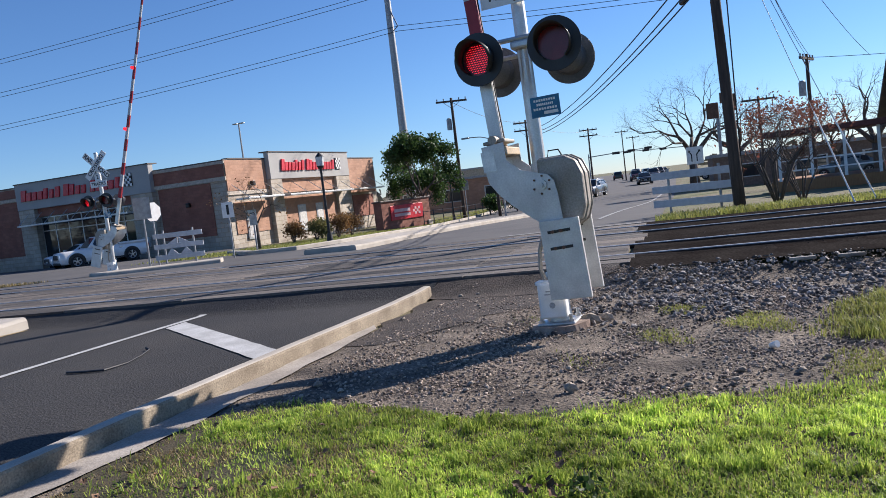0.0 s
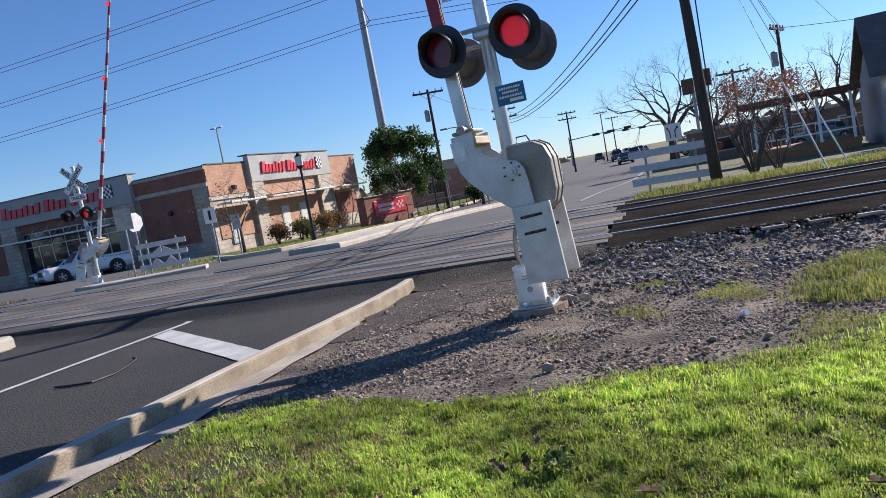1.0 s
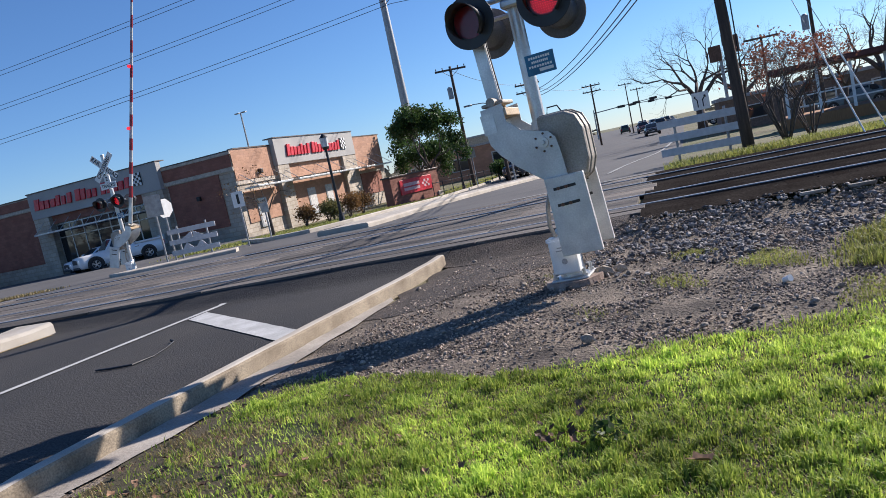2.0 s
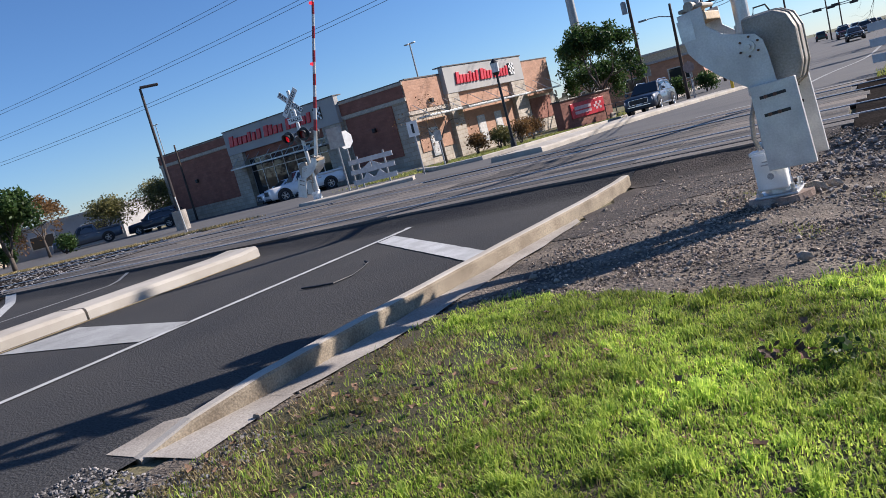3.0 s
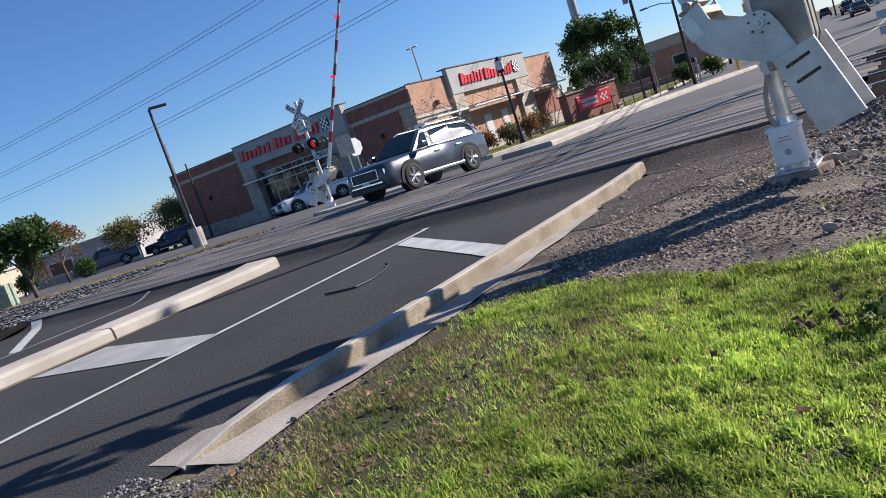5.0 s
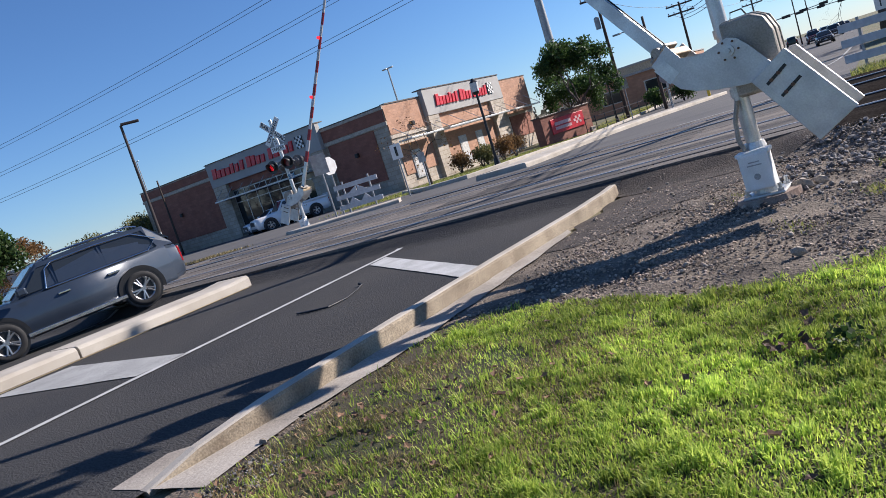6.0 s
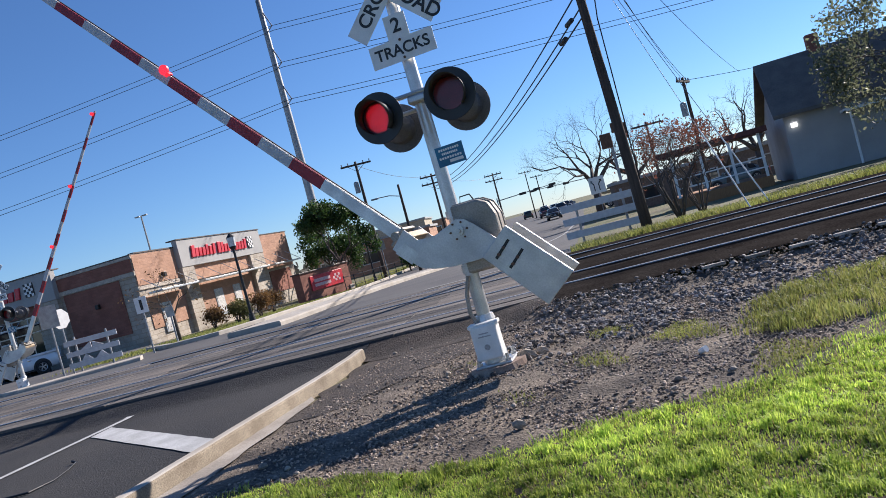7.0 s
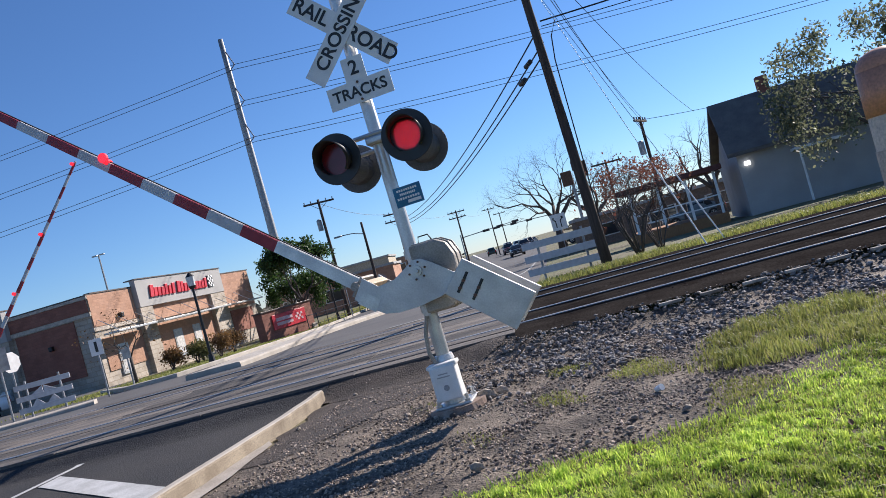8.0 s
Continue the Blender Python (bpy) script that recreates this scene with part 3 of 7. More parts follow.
        for zz, w in ((z, w0), (z + seg_len, w1)):
            vs.append([bm.verts.new((ax + dx * w, ay + dy * w * 0.55, zz)) for dx, dy in ((-1, -1), (1, -1), (1, 1), (-1, 1))])
        for q in range(4):
            bm.faces.new((vs[0][q], vs[0][(q + 1) % 4], vs[1][(q + 1) % 4], vs[1][q]))
        bm.faces.new(vs[0][::-1])
        bm.faces.new(vs[1])
        part("arm_band", bm, M_ALU if k == 0 else (M_RED_SHEET if k % 2 else M_WHITE_SHEET), hub)
        z += seg_len
        k += 1
    for f in (0.42, 0.68, 0.985):
        zz = 0.5 + length * f
        w = 0.065 - 0.035 * f
        bm = bmesh.new()
        box(bm, ax + w * sx * 1.0 - 0.03, ax + w * sx + 0.03, ay - 0.05, ay + 0.05, zz - 0.06, zz + 0.06, 0.02)
        disc(bm, 0.055, -0.075, -0.045, 14, Matrix.Translation((ax + w * sx + 0.03 * sx, ay, zz)))
        part("arm_lamp", bm, mat("red_arm_lamp", (0.7, 0.02, 0.03), 0.3, bump=0, glow=0.6, glow_col=(1, 0.03, 0.05)), hub, "small red lamp on the gate arm")
    bm = bmesh.new()
    pipe(bm, [(ax + (0.065 - 0.035 * q / 24 + 0.012) * sx, ay, 0.5 + length * 0.99 * q / 24) for q in range(25)], 0.008, 5)
    part("arm_cable", bm, M_CABLE, hub, "thin black cable along the arm")
    return hub


def crossing_signal(at, lean, mirror, length, label):
    sx = -1 if mirror else 1
    s = thing("crossing_signal", label, "crossing signal", at, "signals of the crossing")
    bm = bmesh.new()
    rod(bm, (0, 0, -0.15), (0, 0, 0.05), 0.32, 0.29, 28)
    for v in bm.verts:
        v.co += Vector((noise.noise(v.co * 6), noise.noise(v.co * 6 + Vector((5, 0, 0))), 0)) * 0.03
    part("footing", bm, M_FOOT, s, "stained concrete footing")
    bm = bmesh.new()
    box(bm, -0.19, 0.19, -0.19, 0.19, 0.045, 0.075, 0.012)
    for x in (-0.15, 0.15):
        for y in (-0.15, 0.15):
            rod(bm, (x, y, 0.07), (x, y, 0.15), 0.018, 0.018, 8)
            rod(bm, (x, y, 0.075), (x, y, 0.1), 0.032, 0.032, 6)
    rod(bm, (0, 0, 0.07), (0, 0, 0.5), 0.13, 0.095, 20)
    rod(bm, (0, 0, 0.5), (0, 0, 0.56), 0.105, 0.09, 20)
    part("pedestal", bm, M_ALU, s, "cast pedestal with bolts")
    bm = bmesh.new()
    box(bm, -0.135, 0.135, -0.235, -0.05, 0.13, 0.48, 0.018)
    box(bm, -0.155, 0.155, -0.22, -0.06, 0.46, 0.50, 0.012)
    jb = part("junction_box", bm, M_WHITE, s, "white junction box with a faint notice")
    bm = bmesh.new()
    for w, z in ((0.10, 0.40), (0.13, 0.37)):
        box(bm, -w / 2, w / 2, -0.2375, -0.2345, z - 0.006, z + 0.006)
    disc(bm, 0.03, -0.2375, -0.2345, 16, Matrix.Translation((0, 0, 0.26)))
    part("notice_bars", bm, mat("grey_print", (0.42, 0.42, 0.42), 0.6, bump=0), jb)
    bm = bmesh.new()
    rod(bm, (0, 0, 0.5), (0, 0, 4.42), 0.07, 0.066, 24)
    rod(bm, (0, 0, 4.42), (0, 0, 4.46), 0.078, 0.06, 20)
    for z in (1.05, 1.62, 2.84, 3.38):
        rod(bm, (0, 0, z - 0.04), (0, 0, z + 0.04), 0.085, 0.085, 20)
    part("mast", bm, M_ALU, s, "aluminium mast", smooth=False)
    # gate mechanism case
    bm = bmesh.new()
    prof = [(0.02, 1.0), (0.30, 1.0), (0.40, 1.06), (0.45, 1.2), (0.45, 1.5), (0.40, 1.63), (0.30, 1.69), (0.02, 1.69)]
    extrude_poly(bm, [(x * sx, z) for x, z in prof], 0.40, 0.025, Matrix.Translation((0, -0.2, 0)))
    case = part("mechanism_case", bm, M_CASE, s, "rounded grey gate mechanism case")
    for yy in (-0.11, 0.09):
        bm = bmesh.new()
        extrude_poly(bm, [((x * 1.0 + 0.012) * sx, (z - 1.345) * 1.03 + 1.345) for x, z in prof], 0.022, 0.006, Matrix.Translation((0, yy, 0)))
        part("case_rib", bm, M_CASE, case)
    bm = bmesh.new()
    pipe(bm, [(0.1 * sx, -0.05, 1.69), (0.12 * sx, -0.06, 1.76), (0.22 * sx, -0.06, 1.76), (0.25 * sx, -0.05, 1.69)], 0.008, 6)
    part("lifting_loop", bm, M_CABLE, case)
    bm = bmesh.new()
    pipe(bm, [(-0.02, -0.1, 0.98), (-0.08, -0.12, 0.8), (-0.1, -0.12, 0.62), (-0.06, -0.1, 0.46)], 0.022, 8)
    part("conduit", bm, M_CASE, s, "grey flexible conduit")
    # lamps
    bm = bmesh.new()
    pipe(bm, [(-0.40, -0.1, 2.86), (-0.36, -0.1, 2.88), (0.36, -0.1, 2.88), (0.40, -0.1, 2.86)], 0.024, 10)
    pipe(bm, [(-0.40, 0.1, 2.72), (-0.36, 0.1, 2.75), (0.36, 0.1, 2.75), (0.40, 0.1, 2.72)], 0.024, 10)
    box(bm, -0.1, 0.1, -0.13, 0.13, 2.78, 2.86, 0.02)
    for x in (-0.38, 0.38):
        rod(bm, (x, -0.16, 2.76), (x, -0.1, 2.88), 0.022, 0.022, 8)
        rod(bm, (x, 0.16, 2.68), (x, 0.1, 2.75), 0.022, 0.022, 8)
    part("lamp_crossarm", bm, M_ALU, s, "curved pipe arms that carry the lamps")
    for x, w in ((-0.375, 0), (0.375, 1)):
        signal_head(s, pose(x, -0.32, 2.72, 0, 0, 4 if x > 0 else -3), w)
        signal_head(s, pose(x, 0.32, 2.66, 0, 0, 180), 1 - w)
    # boards
    crossbuck(s, 4.0, -0.09)
    bm = bmesh.new()
    t_pts = [(-0.343, 3.22), (0.343, 3.22), (0.343, 3.45), (0.115, 3.45), (0.115, 3.69), (-0.115, 3.69), (-0.115, 3.45), (-0.343, 3.45)]
    extrude_poly(bm, t_pts, 0.006)
    board = part("track_count_board", bm, M_WHITE, s, "white board with black lettering", at=Matrix.Translation((0, -0.1, 0)))
    lettering("TRACKS", 0.158, M_LETTER, board, pose(0, -0.003, 3.335, 90))
    lettering("2", 0.2, M_LETTER, board, pose(0, -0.003, 3.575, 90))
    bm = bmesh.new()
    for x, z in ((0, 3.25), (0, 3.43), (0, 4.0)):
        disc(bm, 0.014, -0.012, 0.0, 6, Matrix.Translation((x, -0.1, z)))
    part("board_bracket", bm, M_RUST, s)
    bm = bmesh.new()
    box(bm, -0.145, 0.145, -0.004, 0.002, -0.1, 0.1, 0.0)
    blue = part("emergency_notice", bm, M_BLUE, s, "blue notice with pale print", at=pose(0.16, -0.085, 2.19))
    bm = bmesh.new()
    for w, z in ((0.22, 0.062), (0.17, 0.022), (0.24, -0.02)):
        n = 9
        for q in range(n):
            x0 = -w / 2 + w * q / n
            box(bm, x0, x0 + w / n * 0.72, -0.0065, -0.004, z - 0.011, z + 0.011)
    box(bm, -0.02, 0.12, -0.0065, -0.004, -0.076, -0.046)
    part("notice_bars", bm, M_WHITE, blue, "pale bars of print")
    hub = gate_assembly(s, pose(0.075 * sx, 0, 1.44), length, mirror)
    return s, hub


near_signal, near_gate = crossing_signal(pose(0, 0, 0.0, 0, -1.5, 0), 0, False, 7.6, "aluminium crossing signal with red lamps, crossbuck and striped gate")
far_signal, far_gate = crossing_signal(pose(-19.5, 13.1, -0.07, 0, -1.0, 8), 0, True, 8.2, "weathered crossing signal on the island across the tracks")


# ---------- store ----------
def masonry(name, col, col2, mortar, w, h, bump=0.4):
    """Coursed masonry: a brick pattern for colour and joints on walls."""
    m = mat(name, col, 0.88, col2=col2, scale=1.2, fine=40, grain=0.2, bump=0)
    nt = m.node_tree
    n, l = nt.nodes, nt.links
    b = n["Principled BSDF"]
    tc = n.new("ShaderNodeTexCoord")
    sep = n.new("ShaderNodeSeparateXYZ")
    add = n.new("ShaderNodeMath")
    com = n.new("ShaderNodeCombineXYZ")
    l.new(tc.outputs["Object"], sep.inputs[0])
    l.new(sep.outputs[0], add.inputs[0])
    l.new(sep.outputs[1], add.inputs[1])
    l.new(add.outputs[0], com.inputs[0])
    l.new(sep.outputs[2], com.inputs[1])
    br = n.new("ShaderNodeTexBrick")
    br.inputs["Scale"].default_value = 1.0
    br.inputs["Brick Width"].default_value, br.inputs["Row Height"].default_value = w, h
    br.inputs["Mortar Size"].default_value = h * 0.08
    br.inputs["Mortar"].default_value = (*mortar, 1)
    br.inputs["Color1"].default_value, br.inputs["Color2"].default_value = (1, 1, 1, 1), (0.78, 0.78, 0.78, 1)
    l.new(com.outputs[0], br.inputs[0])
    mul = n.new("ShaderNodeMix")
    mul.data_type, mul.blend_type = "RGBA", "MULTIPLY"
    mul.inputs[0].default_value = 1.0
    old = b.inputs["Base Color"].links[0].from_socket
    l.new(old, mul.inputs[6])
    l.new(br.outputs["Color"], mul.inputs[7])
    l.new(mul.outputs[2], b.inputs["Base Color"])
    bp = n.new("ShaderNodeBump")
    bp.inputs["Strength"].default_value, bp.inputs["Distance"].default_value, bp.invert = bump, 0.02, True
    l.new(br.outputs["Fac"], bp.inputs["Height"])
    l.new(bp.outputs[0], b.inputs["Normal"])
    return m


# on the store, one brick in two tones: shade and sunlight in the colour
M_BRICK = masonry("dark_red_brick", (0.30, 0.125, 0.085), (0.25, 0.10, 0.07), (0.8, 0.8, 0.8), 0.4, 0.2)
M_BRICK_LIT = masonry("tan_brick_lit", (0.48, 0.275, 0.18), (0.42, 0.235, 0.15), (0.85, 0.85, 0.85), 0.4, 0.2)
M_STONE = masonry("limestone_block", (0.50, 0.44, 0.36), (0.40, 0.34, 0.27), (0.75, 0.72, 0.68), 0.6, 0.3, 0.7)
M_STUCCO = mat("grey_stucco", (0.38, 0.37, 0.35), 0.9, col2=(0.34, 0.33, 0.315), scale=0.6, fine=30, grain=0.08, bump=0.2)
M_CREAM = mat("cast_stone_band", (0.50, 0.43, 0.35), 0.85, bump=0.2)
M_COPING = mat("dark_coping", (0.10, 0.08, 0.07), 0.5, 0.4, bump=0)
M_ROOF = mat("flat_roof", (0.4, 0.4, 0.39), 0.9)
M_SIGN_RED = mat("red_sign_face", (0.62, 0.025, 0.04), 0.4, bump=0)
M_SIGN_SIDE = mat("dark_sign_side", (0.10, 0.09, 0.09), 0.5, bump=0)
M_GLASS = glass("dark_glass", (0.025, 0.03, 0.035))
M_FRAME = mat("pale_metal_frame", (0.55, 0.56, 0.56), 0.4, 0.5, bump=0)
M_DARKMETAL = mat("black_metal", (0.02, 0.02, 0.022), 0.45, 0.3, bump=0.05)


def block(name, parent, material, x0, x1, y0, y1, z0, z1, bevel=0.0, label=""):
    bm = bmesh.new()
    box(bm, x0, x1, y0, y1, z0, z1, bevel)
    return part(name, bm, material, parent, label)


def sign_shapes(parent, width, height, at):
    """Raised red shapes in a row in place of the shop's name, and a chequered flag."""
    rnd = random.Random(9)
    words = (7, 4, 5)
    u = width / (sum(words) + 2.2)
    x = 0.0
    for w in words:
        for i in range(w):
            bm = bmesh.new()
            hh = height if i == 0 else height * rnd.choice((0.72, 0.74, 0.76, 0.92))
            ww = u * rnd.choice((0.62, 0.7, 0.76, 0.84))
            lean = 0.2 * hh
            extrude_poly(bm, [(x, 0), (x + ww, 0), (x + ww + lean, hh), (x + lean, hh)], -0.12, 0.015)
            x += u
            part("sign_shape", bm, M_SIGN_RED, parent, at=at)
        x += u * 0.45
    flag = height * 0.9
    bm = bmesh.new()
    extrude_poly(bm, [(x, 0), (x + flag, 0), (x + flag, flag * 1.2), (x, flag * 1.2)], -0.08)
    fl = part("flag_panel", bm, M_LETTER, parent, "black and white chequered panel", at=at)
    bm = bmesh.new()
    c = flag / 4
    for i in range(4):
        for j in range(5):
            if (i + j) % 2:
                box(bm, x + i * c, x + (i + 1) * c, -0.09, -0.081, j * c * 0.96, (j + 1) * c * 0.96)
    part("flag_squares", bm, M_WHITE, fl)


def store():
    z0 = -0.95
    s = thing("auto_parts_store", "single-storey brick and limestone store with red sign shapes", "store", Matrix.Translation((-30, 33.4, 0)))
    # walls (0.35 thick), with an opening for the shop front
    T = 0.35
    L, R = -29.4, 21.2
    xs0, xs1 = -17.4, -7.9          # shop front
    block("wall", s, M_STONE, xs1, 0, 0, T, z0, 5.33)
    block("wall", s, M_STONE, L, xs0, 0, T, z0, 5.68)
    block("wall", s, M_STONE, xs0, xs1, 0, T, 3.3, 5.6)
    block("wall", s, M_STONE, -T, 0, T, R, z0, 5.42)
    block("wall", s, M_STONE, L, L + T, T, R, z0, 5.5)
    block("wall", s, M_STONE, L, 0, R, R + T, z0, 5.4)
    block("roof", s, M_ROOF, L + T, -T, T, R, 4.7, 4.9)
    block("floor_slab", s, M_CONC_DIRT, L + T, -T, T, R, z0, -0.72)
    block("back_partition", s, M_WHITE, L + T, -T, 9, 9.2, -0.72, 4.7)
    # coping
    for a in ((xs1 + 0.05, 0.06, -0.06, T + 0.05, 5.33, 5.41), (L - 0.06, xs0 - 0.1, -0.06, T + 0.05, 5.68, 5.76), (-T - 0.05, 0.06, T + 0.05, R + T + 0.06, 5.42, 5.50)):
        block("coping", s, M_COPING, *a)
    # brick fields on the shaded front, the shade put into the dark brick colour
    block("brick_frieze", s, M_BRICK, xs1 + 0.15, -0.02, -0.08, 0, 4.30, 5.12, 0.0, "dark red brick frieze, shade put into its colour")
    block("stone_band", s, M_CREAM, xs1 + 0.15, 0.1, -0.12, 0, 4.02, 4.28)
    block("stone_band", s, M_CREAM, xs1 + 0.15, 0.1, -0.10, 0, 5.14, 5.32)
    block("brick_field", s, M_BRICK, -5.7, -1.25, -0.07, 0, 0.45, 3.98, 0.0, "dark red brick field, shade put into its colour")
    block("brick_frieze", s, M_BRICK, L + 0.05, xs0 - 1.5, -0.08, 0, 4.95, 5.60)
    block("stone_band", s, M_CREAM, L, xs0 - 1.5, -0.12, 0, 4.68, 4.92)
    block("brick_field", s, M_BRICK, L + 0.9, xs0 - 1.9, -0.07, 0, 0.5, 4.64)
    # shop front: sign board, piers, canopy, glazing
    block("sign_board", s, M_STUCCO, -19.0, -5.95, -0.45, 0, 3.92, 5.86, 0.02, "pale grey stucco sign board")
    block("coping", s, M_COPING, -19.06, -5.9, -0.5, 0.4, 5.86, 5.93)
    sign_shapes(s, 10.7, 0.82, Matrix.Translation((-18.4, -0.46, 4.55)))
    block("pier", s, M_STONE, -19.0, -17.4, -0.4, 0, z0, 3.92)
    block("pier", s, M_STONE, -7.9, -5.95, -0.4, 0, z0, 3.92)
    block("brick_field", s, M_BRICK, xs0, xs1, -0.06, 0, 3.32, 3.92)
    w = thing("shop_front", "", "")
    w.parent = s
    n = 7
    for i in range(n + 1):
        x = xs0 + (xs1 - xs0) * i / n
        block("mullion", w, M_FRAME, x - 0.04, x + 0.04, 0.12, 0.22, -0.72, 3.3)
    for z in (-0.7, 0.1, 2.2, 3.22):
        block("rail_bar", w, M_FRAME, xs0, xs1, 0.11, 0.21, z - 0.035, z + 0.035)
    for i in range(n):
        x0, x1 = xs0 + (xs1 - xs0) * i / n, xs0 + (xs1 - xs0) * (i + 1) / n
        for za, zb in ((-0.66, 0.06), (0.14, 2.16), (2.24, 3.18)):
            block("pane", w, M_GLASS, x0 + 0.045, x1 - 0.045, 0.15, 0.165, za, zb)
    block("door_leaf", w, M_WHITE, -11.9, -11.0, 0.06, 0.11, -0.7, 1.9, 0.01, "white door leaf")
    block("canopy", s, M_FRAME, xs0 - 0.6, xs1 + 0.6, -1.5, -0.4, 2.66, 2.78, 0.01, "thin pale metal canopy")
    for i in range(9):
        x = xs0 - 0.5 + (xs1 - xs0 + 1.0) * i / 8
        bm = bmesh.new()
        rod(bm, (x, -1.45, 2.78), (x, -0.45, 3.6), 0.025, 0.025, 6)
        part("tie_rod", bm, M_FRAME, s)
    # lit side: the brick in tan, sunlight put into its colour
    block("brick_frieze", s, M_BRICK_LIT, 0, 0.08, 0.05, 4.5, 3.3, 5.35, 0.0, "tan brick frieze, sunlight put into its colour")
    block("brick_field", s, M_BRICK_LIT, 0, 0.06, 0.5, 4.5, 0.35, 2.5)
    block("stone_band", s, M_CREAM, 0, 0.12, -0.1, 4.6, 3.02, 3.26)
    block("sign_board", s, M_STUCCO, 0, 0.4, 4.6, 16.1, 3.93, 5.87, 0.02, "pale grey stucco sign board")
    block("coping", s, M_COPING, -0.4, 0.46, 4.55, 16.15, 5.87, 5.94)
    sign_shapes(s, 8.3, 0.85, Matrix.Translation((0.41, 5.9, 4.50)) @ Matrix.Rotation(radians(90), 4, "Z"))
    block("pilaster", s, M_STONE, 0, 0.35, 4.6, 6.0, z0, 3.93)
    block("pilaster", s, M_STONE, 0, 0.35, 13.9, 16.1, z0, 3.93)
    block("brick_field", s, M_BRICK_LIT, 0, 0.1, 6.0, 13.9, 2.9, 3.93)
    block("brick_field", s, M_BRICK_LIT, 0, 0.07, 6.0, 13.9, 0.2, 2.6)
    block("brick_field", s, M_BRICK_LIT, 0, 0.07, 16.2, 21.3, 2.4, 5.38)
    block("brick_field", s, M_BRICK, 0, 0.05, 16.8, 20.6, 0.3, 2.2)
    for y0, y1 in ((1.6, 2.7), (8.0, 9.1), (10.6, 11.6)):
        wd = block("window", s, M_FRAME, 0.02, 0.12, y0, y1, -0.1, 1.9, 0.01, "narrow pale-framed window")
        block("pane", wd, mat("pale_blind", (0.62, 0.6, 0.56), 0.5, bump=0), 0.1, 0.135, y0 + 0.12, y1 - 0.12, 0.02, 1.78)
    for y0, y1 in ((0.3, 4.4), (5.2, 14.6), (15.6, 20.4)):
        block("awning", s, M_FRAME, 0.36, 1.5, y0, y1, 2.62, 2.74, 0.01, "thin pale awning on tie rods")
        k = max(2, int((y1 - y0) / 2.2))
        for i in range(k + 1):
            y = y0 + 0.15 + (y1 - y0 - 0.3) * i / k
            bm = bmesh.new()
            rod(bm, (1.45, y, 2.74), (0.1, y, 3.7), 0.025, 0.025, 6)
            part("tie_rod", bm, M_FRAME, s)
    for x in (-3.2, -24.5):
        wl = block("wall_lamp", s, M_DARKMETAL, x - 0.14, x + 0.14, -0.3, -0.07, 2.55, 2.85, 0.04, "small dark wall lamp")
    wl = block("wall_lamp", s, M_DARKMETAL, 0.08, 0.36, 2.5, 2.8, 3.55, 3.9, 0.05)
    wl = block("meter_box", s, M_FRAME, -7.2, -6.6, -0.62, -0.4, 0.2, 0.9, 0.02)
    bm = bmesh.new()
    rod(bm, (-10.5, 5, 4.9), (-10.5, 5, 5.4), 0.3, 0.3, 14)
    part("roof_vent", bm, M_FRAME, s)


store()


def monument_sign():
    s = thing("monument_sign", "red brick monument sign with a red panel", "sign", pose(-20.6, 40.2, -0.75, 0, 0, 75))
    block("plinth", s, M_BRICK, -2.6, 2.6, -0.35, 0.35, -0.2, 2.05, 0.02)
    block("stone_pier", s, M_CREAM, 2.25, 2.75, -0.42, 0.42, -0.2, 0.45, 0.02)
    block("cap", s, M_COPING, -2.68, 2.68, -0.42, 0.42, 2.05, 2.15, 0.02)
    p = block("panel", s, M_SIGN_RED, -1.75, 1.75, -0.42, -0.35, 0.75, 1.75, 0.02, "red sign panel with pale bars")
    bm = bmesh.new()
    box(bm, -1.4, 0.3, -0.435, -0.421, 1.28, 1.5)
    box(bm, -1.4, 0.3, -0.435, -0.421, 0.98, 1.18)
    for i in range(4):
        for j in range(3):
            if (i + j) % 2:
                box(bm, 0.6 + i * 0.2, 0.8 + i * 0.2, -0.435, -0.421, 1.0 + j * 0.17, 1.17 + j * 0.17)
    part("panel_bars", bm, mat("pale_pink_print", (0.7, 0.45, 0.45), 0.5, bump=0), p)


monument_sign()


# ---------- vehicles ----------
M_TYRE = mat("tyre_rubber", (0.022, 0.022, 0.023), 0.85, bump=0.2)
M_RIM = mat("alloy_rim", (0.55, 0.55, 0.56), 0.3, 0.9, bump=0)
M_TRIM = mat("black_trim", (0.015, 0.015, 0.016), 0.5, bump=0)
M_CHROME = mat("satin_chrome", (0.72, 0.72, 0.73), 0.18, 1.0, bump=0)
M_HEADLAMP = mat("headlamp", (0.8, 0.82, 0.85), 0.12, bump=0, glow=0.4)
M_TAIL = mat("tail_lamp", (0.4, 0.01, 0.015), 0.2, bump=0)
M_PLATE = mat("pale_plate", (0.6, 0.6, 0.6), 0.5, bump=0)


def paint(name, col):
    return mat("car_paint_" + name, col, 0.36, 0.1, col2=tuple(c * 0.94 for c in col), grain=0.02, bump=0, coat=0.5)


